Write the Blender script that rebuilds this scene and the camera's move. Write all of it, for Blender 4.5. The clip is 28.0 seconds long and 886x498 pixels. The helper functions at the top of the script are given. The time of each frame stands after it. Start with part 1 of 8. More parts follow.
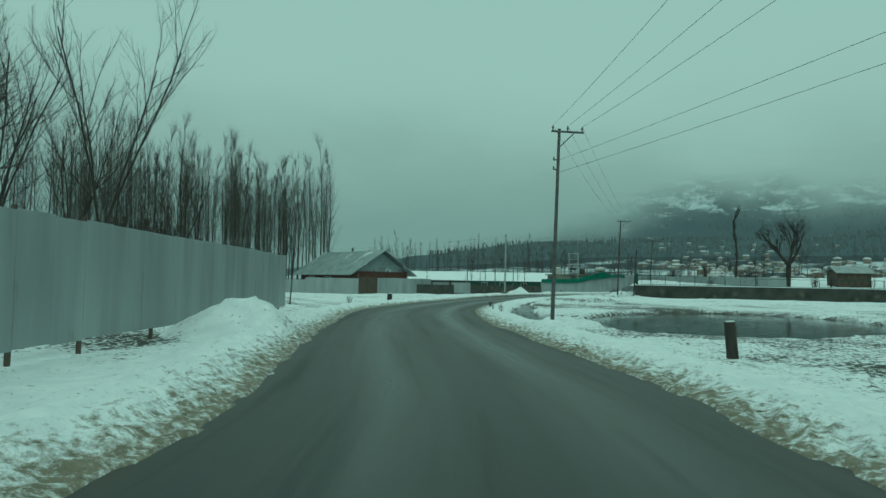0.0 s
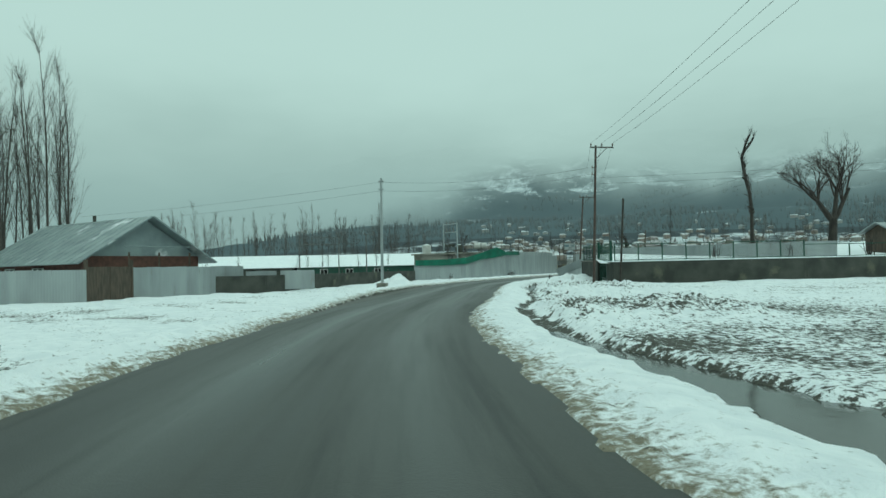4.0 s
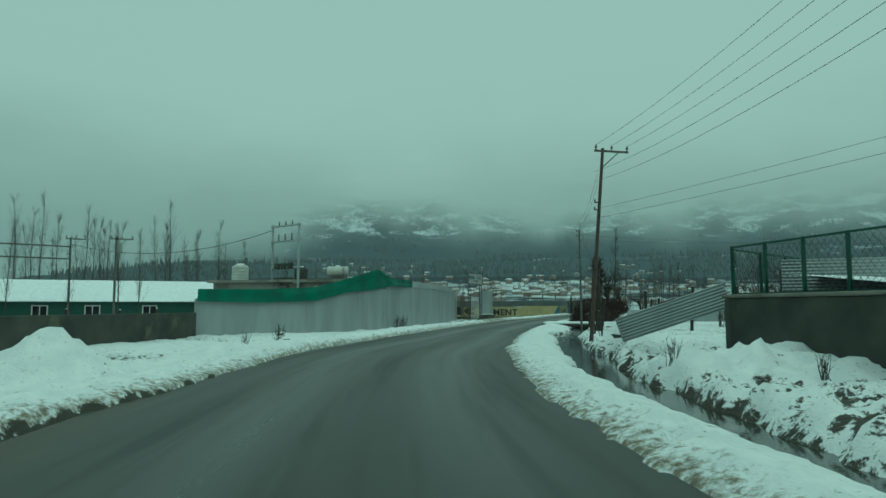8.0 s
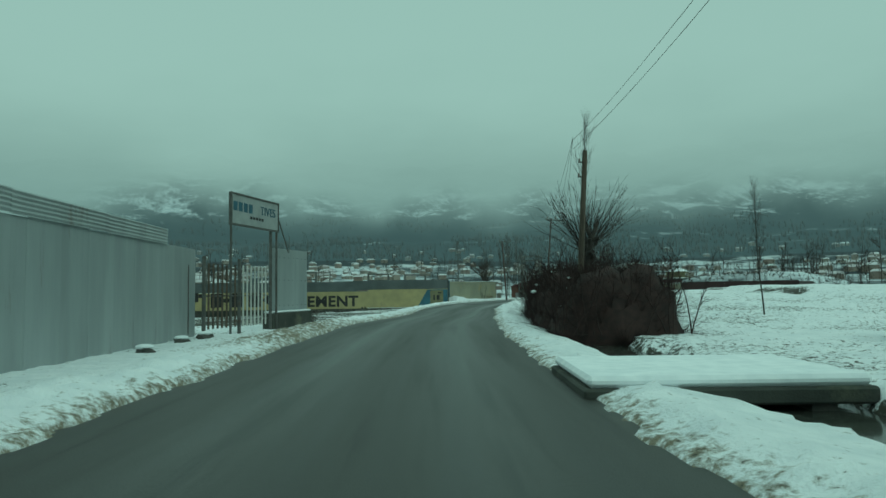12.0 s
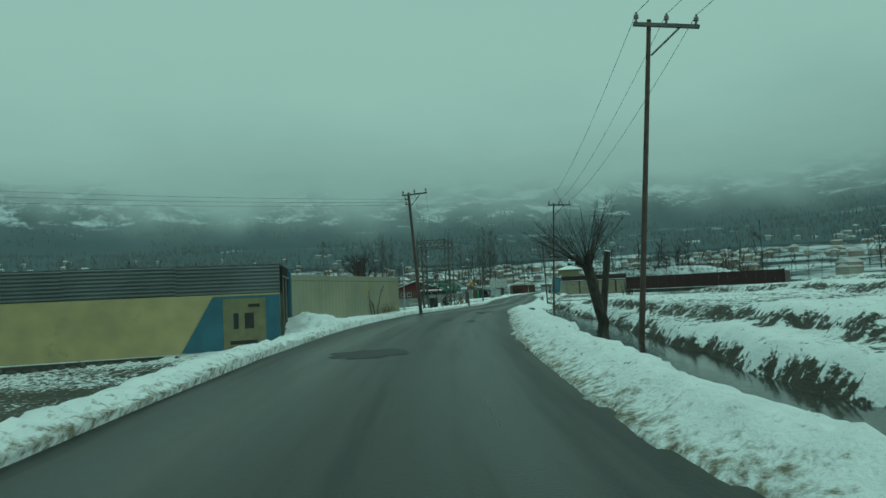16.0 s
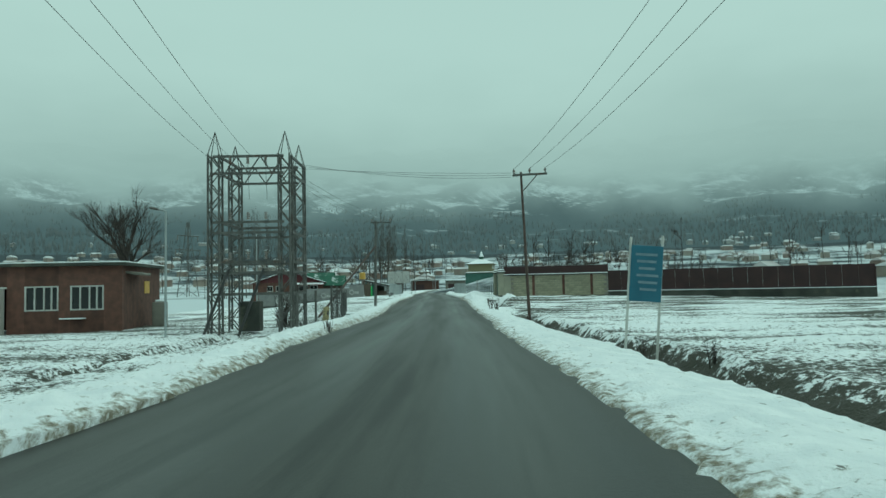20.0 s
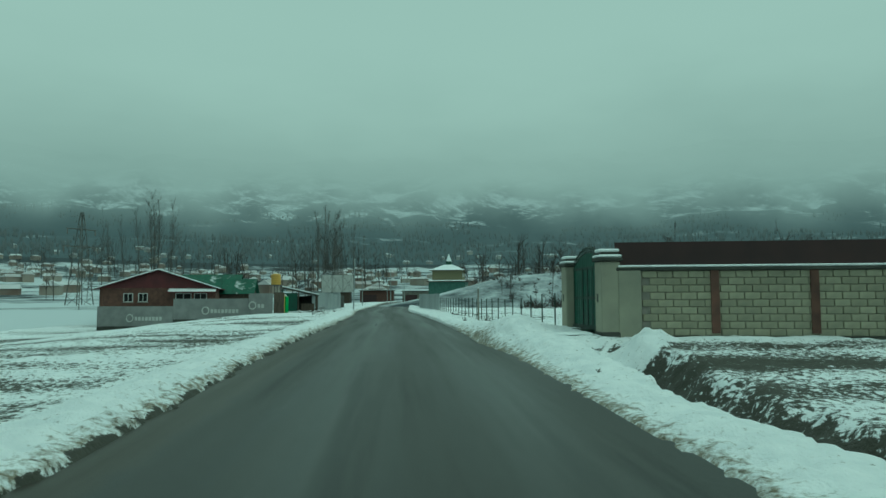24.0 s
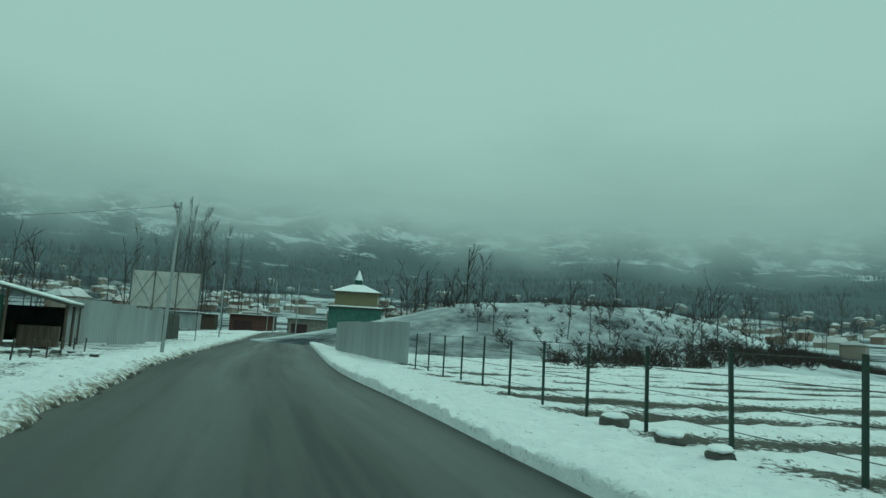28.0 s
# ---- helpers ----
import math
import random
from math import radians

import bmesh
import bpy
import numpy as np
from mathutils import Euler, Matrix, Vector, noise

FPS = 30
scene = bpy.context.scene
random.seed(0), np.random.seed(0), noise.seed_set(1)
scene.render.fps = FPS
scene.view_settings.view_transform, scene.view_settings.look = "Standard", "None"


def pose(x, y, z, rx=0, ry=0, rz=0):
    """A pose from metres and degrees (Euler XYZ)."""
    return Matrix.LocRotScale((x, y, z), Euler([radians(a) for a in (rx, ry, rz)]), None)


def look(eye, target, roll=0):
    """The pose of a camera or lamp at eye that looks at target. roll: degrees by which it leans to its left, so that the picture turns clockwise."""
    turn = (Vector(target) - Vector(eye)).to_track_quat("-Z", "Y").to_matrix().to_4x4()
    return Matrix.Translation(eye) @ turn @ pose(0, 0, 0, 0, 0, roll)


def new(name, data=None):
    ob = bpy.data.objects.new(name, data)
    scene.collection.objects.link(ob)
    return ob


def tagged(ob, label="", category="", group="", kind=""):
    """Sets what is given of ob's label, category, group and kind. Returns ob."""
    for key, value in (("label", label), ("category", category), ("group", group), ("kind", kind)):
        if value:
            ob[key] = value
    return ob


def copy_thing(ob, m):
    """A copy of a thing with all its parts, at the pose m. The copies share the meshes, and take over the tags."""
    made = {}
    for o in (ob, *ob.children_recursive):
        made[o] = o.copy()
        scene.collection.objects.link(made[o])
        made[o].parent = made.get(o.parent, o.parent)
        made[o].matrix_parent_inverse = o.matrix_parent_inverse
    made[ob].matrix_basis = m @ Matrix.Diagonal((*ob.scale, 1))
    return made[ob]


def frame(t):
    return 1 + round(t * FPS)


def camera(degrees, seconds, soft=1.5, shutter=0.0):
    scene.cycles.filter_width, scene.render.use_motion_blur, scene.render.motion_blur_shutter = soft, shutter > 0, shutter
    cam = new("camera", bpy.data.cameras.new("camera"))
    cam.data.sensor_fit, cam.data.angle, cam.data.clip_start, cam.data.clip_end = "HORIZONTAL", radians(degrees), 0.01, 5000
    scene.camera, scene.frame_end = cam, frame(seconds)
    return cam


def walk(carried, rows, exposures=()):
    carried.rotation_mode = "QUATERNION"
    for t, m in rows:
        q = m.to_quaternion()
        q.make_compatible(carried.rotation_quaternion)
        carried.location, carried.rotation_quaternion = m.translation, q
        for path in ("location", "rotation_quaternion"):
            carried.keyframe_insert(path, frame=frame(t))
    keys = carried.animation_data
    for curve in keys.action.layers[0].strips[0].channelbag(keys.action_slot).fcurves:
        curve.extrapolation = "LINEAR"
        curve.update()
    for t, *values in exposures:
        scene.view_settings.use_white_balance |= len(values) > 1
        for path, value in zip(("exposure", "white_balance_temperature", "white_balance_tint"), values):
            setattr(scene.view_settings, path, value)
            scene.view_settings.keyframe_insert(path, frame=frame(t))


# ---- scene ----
cam = camera(66.4, 28.0)
PATH = [
    (0, (3.185, 5.235, 1.447), (2.389, 7.068, 1.543), 1.0),
    (0.5, (1.414, 8.99, 1.393), (0.617, 10.822, 1.488), 1.1),
    (1, (-0.377, 12.797, 1.392), (-1.175, 14.629, 1.485), 1.0),
    (1.5, (-2.205, 16.459, 1.368), (-2.982, 18.3, 1.461), 1.0),
    (2, (-4.024, 20.628, 1.361), (-4.717, 22.503, 1.422), -1.5),
    (2.5, (-5.892, 24.97, 1.276), (-6.48, 26.882, 1.316), -2.4),
    (3, (-7.85, 29.498, 1.312), (-8.335, 31.438, 1.368), -1.7),
    (3.5, (-9.609, 33.583, 1.352), (-10.005, 35.543, 1.41), -1.3),
    (5.5, (-14.039, 52.016, 1.243), (-14.055, 54.015, 1.293), -2.0),
    (6, (-14.73, 56.758, 1.22), (-14.698, 58.756, 1.295), -2.2),
    (6.5, (-15.413, 61.573, 1.272), (-15.351, 63.569, 1.378), -2.5),
    (7, (-15.875, 66.307, 1.304), (-15.796, 68.301, 1.436), -2.5),
    (7.5, (-16.088, 71.27, 1.305), (-15.987, 73.261, 1.457), -1.0),
    (8, (-16.121, 76.004, 1.297), (-15.949, 77.989, 1.468), 0.0),
    (8.5, (-15.898, 80.902, 1.331), (-15.607, 82.872, 1.52), -1.3),
    (9, (-15.586, 85.883, 1.397), (-15.196, 87.834, 1.604), -1.4),
    (9.5, (-15.116, 90.875, 1.459), (-14.623, 92.803, 1.663), -0.9),
    (10, (-14.369, 95.99, 1.456), (-13.817, 97.903, 1.641), -0.7),
    (10.5, (-13.251, 101.115, 1.467), (-12.671, 103.023, 1.625), -0.4),
    (11, (-12.104, 106.215, 1.337), (-11.504, 108.118, 1.478), -1.3),
    (11.5, (-10.493, 111.66, 1.201), (-9.856, 113.551, 1.329), -1.0),
    (13.5, (-4.913, 131.143, 1.527), (-4.211, 133.012, 1.648), -0.9),
    (14, (-3.232, 135.602, 1.504), (-2.482, 137.453, 1.619), -0.6),
    (14.5, (-1.424, 140.043, 1.476), (-0.59, 141.858, 1.576), -0.8),
    (15, (0.722, 144.316, 1.29), (1.599, 146.11, 1.392), -1.3),
    (15.5, (2.677, 148.444, 1.248), (3.627, 150.199, 1.364), -2.1),
    (16, (4.773, 152.608, 1.211), (5.789, 154.326, 1.344), -2.7),
    (16.5, (7.04, 156.856, 1.225), (8.094, 158.551, 1.352), -2.8),
    (17, (9.509, 161.118, 1.11), (10.618, 162.777, 1.239), -3.6),
    (17.5, (11.845, 165.004, 1.453), (13.004, 166.63, 1.568), -3.1),
    (18, (14.671, 169.146, 1.329), (15.864, 170.746, 1.461), -3.0),
    (18.5, (17.49, 173.079, 1.432), (18.711, 174.658, 1.551), -2.7),
    (19, (20.401, 176.994, 1.361), (21.648, 178.553, 1.485), -2.6),
    (19.5, (23.385, 180.826, 1.371), (24.646, 182.374, 1.491), -2.4),
    (20, (26.485, 184.578, 1.348), (27.747, 186.126, 1.457), -1.2),
    (20.5, (29.464, 188.583, 1.337), (30.614, 190.214, 1.473), -1.2),
    (21, (32.508, 192.593, 1.418), (33.611, 194.256, 1.553), -1.1),
    (21.5, (35.571, 196.556, 1.413), (36.743, 198.17, 1.557), -0.9),
    (22, (39.036, 200.545, 1.422), (40.256, 202.123, 1.567), -1.1),
    (22.5, (42.343, 204.598, 1.242), (43.609, 206.139, 1.39), -1.7),
    (24.5, (55.612, 221.637, 1.432), (56.992, 223.078, 1.574), 0.3),
    (25, (59.257, 226.103, 1.411), (60.647, 227.534, 1.557), 0.5),
    (25.5, (62.682, 230.847, 1.404), (64.076, 232.273, 1.556), 1.1),
    (26, (66.278, 235.387, 1.435), (67.7, 236.785, 1.589), 1.6),
    (26.5, (69.818, 239.706, 1.397), (71.254, 241.087, 1.579), 1.6),
    (27, (73.06, 243.907, 1.303), (74.506, 245.268, 1.542), 1.6),
    (27.2, (74.353, 245.585, 1.323), (75.822, 246.924, 1.545), 1.1),
    (27.3, (75.002, 246.449, 1.324), (76.447, 247.81, 1.569), 1.4),
    (27.4, (75.663, 247.317, 1.325), (77.139, 248.646, 1.562), 0.9),
    (27.5, (76.342, 248.16, 1.32), (77.784, 249.518, 1.594), 2.0),
    (27.6, (77.047, 249.001, 1.327), (78.522, 250.326, 1.589), 1.1),
    (27.8, (78.483, 250.754, 1.314), (79.985, 252.049, 1.571), 1.6),
    (28, (79.911, 252.604, 1.255), (81.485, 253.812, 1.509), 3.3),
]
walk(cam, [(t, look(eye, target, roll)) for t, eye, target, roll in PATH], exposures=[(0, -0.48, 5600, -40), (1, -0.18, 5850, -25), (2, -0.13, 5830, -26), (3, 0.04, 6000, -18), (3.6, 0.04, 6000, -18), (5.4, -0.51, 5600, -40), (11.5, -0.51, 5600, -40), (13.5, -0.18, 5950, -20), (14, -0.1, 5950, -20), (15, -0.3, 5700, -32), (16, -0.56, 5590, -41), (17, -0.3, 5700, -32), (18, -0.43, 5620, -38), (19, -0.48, 5640, -37), (20, -0.13, 5850, -25), (21, -0.23, 5750, -30), (22, -0.03, 6000, -18), (22.6, -0.03, 6000, -18), (24.5, -0.56, 5590, -41), (26.5, -0.51, 5600, -40), (27, -0.4, 5620, -37), (28, -0.4, 5640, -36)])

# ---- light ----
SUN_AZ, SUN_EL = radians(150), radians(38)
sky_world = bpy.data.worlds.new("overcast")
scene.world = sky_world
sky_world.use_nodes = True
_n, _l = sky_world.node_tree.nodes, sky_world.node_tree.links
_n.clear()
_sky = _n.new("ShaderNodeTexSky")
_sky.sky_type, _sky.sun_disc, _sky.sun_elevation, _sky.sun_rotation = "NISHITA", False, SUN_EL, SUN_AZ
_co = _n.new("ShaderNodeTexCoord")
_map = _n.new("ShaderNodeMapping")
_map.inputs["Scale"].default_value = (1.0, 1.0, 2.6)
_cl = _n.new("ShaderNodeTexNoise")
_cl.inputs["Scale"].default_value, _cl.inputs["Detail"].default_value, _cl.inputs["Roughness"].default_value = 2.1, 5.0, 0.5
_ramp = _n.new("ShaderNodeValToRGB")
_ramp.color_ramp.elements[0].position, _ramp.color_ramp.elements[1].position = 0.32, 0.72
_ramp.color_ramp.elements[0].color, _ramp.color_ramp.elements[1].color = (3.9, 4.3, 4.35, 1), (6.9, 7.3, 7.3, 1)
_mix = _n.new("ShaderNodeMix")
_mix.data_type = "RGBA"
_mix.inputs[0].default_value = 0.93
_bg = _n.new("ShaderNodeBackground")
_bg.inputs["Strength"].default_value = 0.1
_out = _n.new("ShaderNodeOutputWorld")
# cloud layer: a little thinner high up than over the ridge
_sep = _n.new("ShaderNodeSeparateXYZ")
_hi = _n.new("ShaderNodeMapRange")
_hi.inputs["From Min"].default_value, _hi.inputs["From Max"].default_value = 0.03, 0.30
_hi.inputs["To Min"].default_value, _hi.inputs["To Max"].default_value = 0.92, 1.72
_mul = _n.new("ShaderNodeVectorMath")
_mul.operation = "SCALE"
_l.new(_co.outputs["Generated"], _map.inputs[0])
_l.new(_map.outputs[0], _cl.inputs["Vector"])
_l.new(_cl.outputs[0], _ramp.inputs[0])
_l.new(_co.outputs["Generated"], _sep.inputs[0])
_l.new(_sep.outputs[2], _hi.inputs[0])
_l.new(_ramp.outputs[0], _mul.inputs[0])
_l.new(_hi.outputs[0], _mul.inputs["Scale"])
_l.new(_sky.outputs[0], _mix.inputs[6])
_l.new(_mul.outputs[0], _mix.inputs[7])
_l.new(_mix.outputs[2], _bg.inputs[0])
_l.new(_bg.outputs[0], _out.inputs[0])
sun = new("sun", bpy.data.lights.new("sun", "SUN"))
sun.data.energy, sun.data.angle, sun.data.color = 0.6, radians(40), (1.0, 0.97, 0.93)
sun.matrix_world = look((0, 0, 100), (100 * math.sin(SUN_AZ) * -1, 100 * math.cos(SUN_AZ) * -1, 100 - 100 * math.tan(SUN_EL)))


# ---- materials ----
def material(name, a, b=None, scale=3.0, rough=0.8, metal=0.0, bump=0.0, bump_scale=30.0, wear=None, wear_at=0.62, wear_scale=0.8,
             stretch=(1, 1, 1), gloss_var=0.1, piece=0.0, spec=0.5, bump_dist=0.02, placed=False):
    """Two tones mixed by noise, wear in larger patches, fine relief; piece: how far single pieces differ in value."""
    m = bpy.data.materials.new(name)
    m.use_nodes = True
    n, l = m.node_tree.nodes, m.node_tree.links
    p = n["Principled BSDF"]
    b = b or tuple(c * 0.8 for c in a)
    co = n.new("ShaderNodeTexCoord")
    mp = n.new("ShaderNodeMapping")
    mp.inputs["Scale"].default_value = stretch
    if placed:
        l.new(n.new("ShaderNodeNewGeometry").outputs["Position"], mp.inputs[0])
    else:
        l.new(co.outputs["Object"], mp.inputs[0])
    n1 = n.new("ShaderNodeTexNoise")
    n1.inputs["Scale"].default_value, n1.inputs["Detail"].default_value = scale, 6.0
    l.new(mp.outputs[0], n1.inputs["Vector"])
    r1 = n.new("ShaderNodeMapRange")
    r1.inputs["From Min"].default_value, r1.inputs["From Max"].default_value = 0.36, 0.64
    l.new(n1.outputs[0], r1.inputs[0])
    mx = n.new("ShaderNodeMix")
    mx.data_type = "RGBA"
    mx.inputs[6].default_value, mx.inputs[7].default_value = (*a, 1), (*b, 1)
    l.new(r1.outputs[0], mx.inputs[0])
    col = mx.outputs[2]
    if wear:
        n2 = n.new("ShaderNodeTexNoise")
        n2.inputs["Scale"].default_value, n2.inputs["Detail"].default_value, n2.inputs["Roughness"].default_value = wear_scale, 8.0, 0.65
        l.new(mp.outputs[0], n2.inputs["Vector"])
        r2 = n.new("ShaderNodeMapRange")
        r2.inputs["From Min"].default_value, r2.inputs["From Max"].default_value = wear_at - 0.04, wear_at + 0.06
        l.new(n2.outputs[0], r2.inputs[0])
        m2 = n.new("ShaderNodeMix")
        m2.data_type = "RGBA"
        m2.inputs[7].default_value = (*wear, 1)
        l.new(r2.outputs[0], m2.inputs[0])
        l.new(col, m2.inputs[6])
        col = m2.outputs[2]
    if piece:
        info = n.new("ShaderNodeObjectInfo")
        rv = n.new("ShaderNodeMapRange")
        rv.inputs["To Min"].default_value, rv.inputs["To Max"].default_value = 1 - piece, 1 + piece
        l.new(info.outputs["Random"], rv.inputs[0])
        hs = n.new("ShaderNodeHueSaturation")
        l.new(rv.outputs[0], hs.inputs["Value"])
        l.new(col, hs.inputs["Color"])
        col = hs.outputs[0]
    l.new(col, p.inputs["Base Color"])
    rr = n.new("ShaderNodeMapRange")
    rr.inputs["To Min"].default_value, rr.inputs["To Max"].default_value = max(0.02, rough - gloss_var), min(1, rough + gloss_var)
    l.new(n1.outputs[0], rr.inputs[0])
    l.new(rr.outputs[0], p.inputs["Roughness"])
    p.inputs["Metallic"].default_value = metal
    p.inputs["Specular IOR Level"].default_value = spec
    if bump:
        n3 = n.new("ShaderNodeTexNoise")
        n3.inputs["Scale"].default_value, n3.inputs["Detail"].default_value = bump_scale, 5.0
        l.new(mp.outputs[0], n3.inputs["Vector"])
        bp = n.new("ShaderNodeBump")
        bp.inputs["Strength"].default_value, bp.inputs["Distance"].default_value = bump, bump_dist
        l.new(n3.outputs[0], bp.inputs["Height"])
        l.new(bp.outputs[0], p.inputs["Normal"])
    return m


def snow_ground_material():
    """Snow, with mud and stubble where the mesh says bare, and slush where it says dirty."""
    m = material("snow_ground", (0.82, 0.84, 0.86), (0.72, 0.75, 0.78), 2.5, 0.75, bump=0.85, bump_scale=24.0, bump_dist=0.042)
    n, l = m.node_tree.nodes, m.node_tree.links
    p = n["Principled BSDF"]
    base = p.inputs["Base Color"].links[0].from_socket
    co = n.new("ShaderNodeTexCoord")
    fine = n.new("ShaderNodeTexNoise")
    fine.inputs["Scale"].default_value, fine.inputs["Detail"].default_value, fine.inputs["Roughness"].default_value = 8.0, 10.0, 0.7
    l.new(co.outputs["Object"], fine.inputs["Vector"])
    wide = n.new("ShaderNodeMapRange")
    wide.inputs["From Min"].default_value, wide.inputs["From Max"].default_value = 0.32, 0.68
    l.new(fine.outputs[0], wide.inputs[0])
    for attr, tones, edge in (("slush", ((0.30, 0.265, 0.19), (0.07, 0.06, 0.042)), 0.5), ("bare", ((0.022, 0.022, 0.017), (0.058, 0.054, 0.038)), 0.2)):
        at = n.new("ShaderNodeAttribute")
        at.attribute_name = attr
        add = n.new("ShaderNodeMath")
        add.operation = "ADD"
        l.new(at.outputs["Fac"], add.inputs[0])
        l.new(wide.outputs[0], add.inputs[1])
        rg = n.new("ShaderNodeMapRange")
        rg.inputs["From Min"].default_value, rg.inputs["From Max"].default_value = 1.0 - edge / 2, 1.0 + edge / 2
        l.new(add.outputs[0], rg.inputs[0])
        tone = n.new("ShaderNodeTexNoise")
        tone.inputs["Scale"].default_value, tone.inputs["Detail"].default_value = 9.0, 6.0
        l.new(co.outputs["Object"], tone.inputs["Vector"])
        tm = n.new("ShaderNodeMix")
        tm.data_type = "RGBA"
        tm.inputs[6].default_value, tm.inputs[7].default_value = (*tones[0], 1), (*tones[1], 1)
        l.new(tone.outputs[0], tm.inputs[0])
        mx = n.new("ShaderNodeMix")
        mx.data_type = "RGBA"
        l.new(rg.outputs[0], mx.inputs[0])
        l.new(base, mx.inputs[6])
        l.new(tm.outputs[2], mx.inputs[7])
        base = mx.outputs[2]
    l.new(base, p.inputs["Base Color"])
    return m


def asphalt_material():
    m = material("wet_asphalt", (0.017, 0.018, 0.016), (0.042, 0.042, 0.036), 0.6, 0.5, bump=0.4, bump_scale=55, wear=(0.015, 0.016, 0.014),
                 wear_at=0.55, wear_scale=0.5, gloss_var=0.2, bump_dist=0.01, spec=0.42)
    n, l = m.node_tree.nodes, m.node_tree.links
    p = n["Principled BSDF"]
    at = n.new("ShaderNodeAttribute")
    at.attribute_name = "mudline"
    base = p.inputs["Base Color"].links[0].from_socket
    nz = n.new("ShaderNodeTexNoise")
    nz.inputs["Scale"].default_value, nz.inputs["Detail"].default_value = 2.2, 8.0
    co = n.new("ShaderNodeTexCoord")
    l.new(co.outputs["Object"], nz.inputs["Vector"])
    add = n.new("ShaderNodeMath")
    add.operation = "ADD"
    l.new(at.outputs["Fac"], add.inputs[0])
    l.new(nz.outputs[0], add.inputs[1])
    rg = n.new("ShaderNodeMapRange")
    rg.inputs["From Min"].default_value, rg.inputs["From Max"].default_value = 0.85, 1.2
    l.new(add.outputs[0], rg.inputs[0])
    mx = n.new("ShaderNodeMix")
    mx.data_type = "RGBA"
    mx.inputs[7].default_value = (0.034, 0.030, 0.021, 1)
    l.new(rg.outputs[0], mx.inputs[0])
    l.new(base, mx.inputs[6])
    l.new(mx.outputs[2], p.inputs["Base Color"])
    # stains and polish run along the road
    lane, run = n.new("ShaderNodeAttribute"), n.new("ShaderNodeAttribute")
    lane.attribute_name, run.attribute_name = "lane", "run"
    flow = n.new("ShaderNodeCombineXYZ")
    l.new(lane.outputs["Fac"], flow.inputs[0])
    l.new(run.outputs["Fac"], flow.inputs[1])
    for nd in [q for q in n if q.type == "TEX_NOISE" and q.inputs["Scale"].default_value < 1]:
        nd.inputs["Scale"].default_value = 1.0
        l.new(flow.outputs[0], nd.inputs["Vector"])
    # wheel tracks are wetter
    tr = n.new("ShaderNodeAttribute")
    tr.attribute_name = "track"
    old = p.inputs["Roughness"].links[0].from_socket
    sub = n.new("ShaderNodeMath")
    sub.operation = "MULTIPLY_ADD"
    sub.inputs[1].default_value = -0.18
    l.new(tr.outputs["Fac"], sub.inputs[0])
    l.new(old, sub.inputs[2])
    l.new(sub.outputs[0], p.inputs["Roughness"])
    return m


def water_material(name, tint):
    m = material(name, tint, tuple(c * 0.7 for c in tint), 0.4, 0.10, bump=0.12, bump_scale=5, gloss_var=0.05, spec=0.3)
    return m


SNOW_GROUND = snow_ground_material()
ASPHALT = asphalt_material()
WATER = water_material("murky_water", (0.05, 0.052, 0.045))
SNOW = material("clean_snow", (0.84, 0.86, 0.88), (0.74, 0.77, 0.8), 4, 0.75, bump=0.4, bump_scale=9, bump_dist=0.03)
STEEL = material("galvanised_sheet", (0.34, 0.37, 0.375), (0.27, 0.295, 0.30), 0.8, 0.5, 0.25, wear=(0.22, 0.215, 0.20), wear_at=0.66, wear_scale=1.6,
                 stretch=(1.5, 1.5, 0.3), piece=0.05, placed=True)
POLE_STEEL = material("pole_steel", (0.13, 0.128, 0.122), (0.085, 0.085, 0.08), 5, 0.6, 0.3, wear=(0.10, 0.075, 0.06), wear_at=0.6, wear_scale=2)
POLE_RUST = material("rusty_pole_steel", (0.095, 0.062, 0.052), (0.06, 0.045, 0.04), 5, 0.7, 0.2)
WOOD = material("weathered_wood", (0.10, 0.075, 0.055), (0.055, 0.045, 0.035), 8, 0.85, stretch=(1, 1, 0.2), bump=0.5)
BARK = material("dark_bark", (0.050, 0.042, 0.036), (0.028, 0.025, 0.022), 9, 0.9, bump=0.8, bump_scale=18, stretch=(1, 1, 0.4))
BARK_PALE = material("grey_bark", (0.10, 0.09, 0.08), (0.06, 0.055, 0.05), 6, 0.9, bump=0.4)
TWIG = material("twigs", (0.055, 0.042, 0.036), (0.035, 0.028, 0.025), 5, 0.9)
WIRE = material("wire", (0.04, 0.04, 0.04), (0.03, 0.03, 0.03), 2, 0.6)
CERAMIC = material("insulator_ceramic", (0.10, 0.06, 0.045), (0.16, 0.15, 0.14), 3, 0.3)
CONCRETE = material("stained_concrete", (0.23, 0.22, 0.19), (0.15, 0.145, 0.125), 1.2, 0.9, bump=0.4, wear=(0.09, 0.085, 0.07), wear_at=0.58, wear_scale=0.6)
DARK_WALL = material("damp_dark_plaster", (0.066, 0.068, 0.058), (0.036, 0.039, 0.034), 1.0, 0.9, bump=0.4, wear=(0.10, 0.10, 0.072), wear_at=0.62)
YELLOW = material("faded_yellow_paint", (0.40, 0.34, 0.17), (0.32, 0.28, 0.15), 1.5, 0.8, wear=(0.24, 0.22, 0.14), wear_at=0.63, wear_scale=1.0)
BLACK_PAINT = material("black_lettering", (0.015, 0.015, 0.016), (0.03, 0.03, 0.03), 4, 0.7)
BLUE_PAINT = material("blue_wall_paint", (0.055, 0.13, 0.18), (0.045, 0.10, 0.14), 2, 0.75, wear=(0.09, 0.12, 0.13), wear_at=0.62)
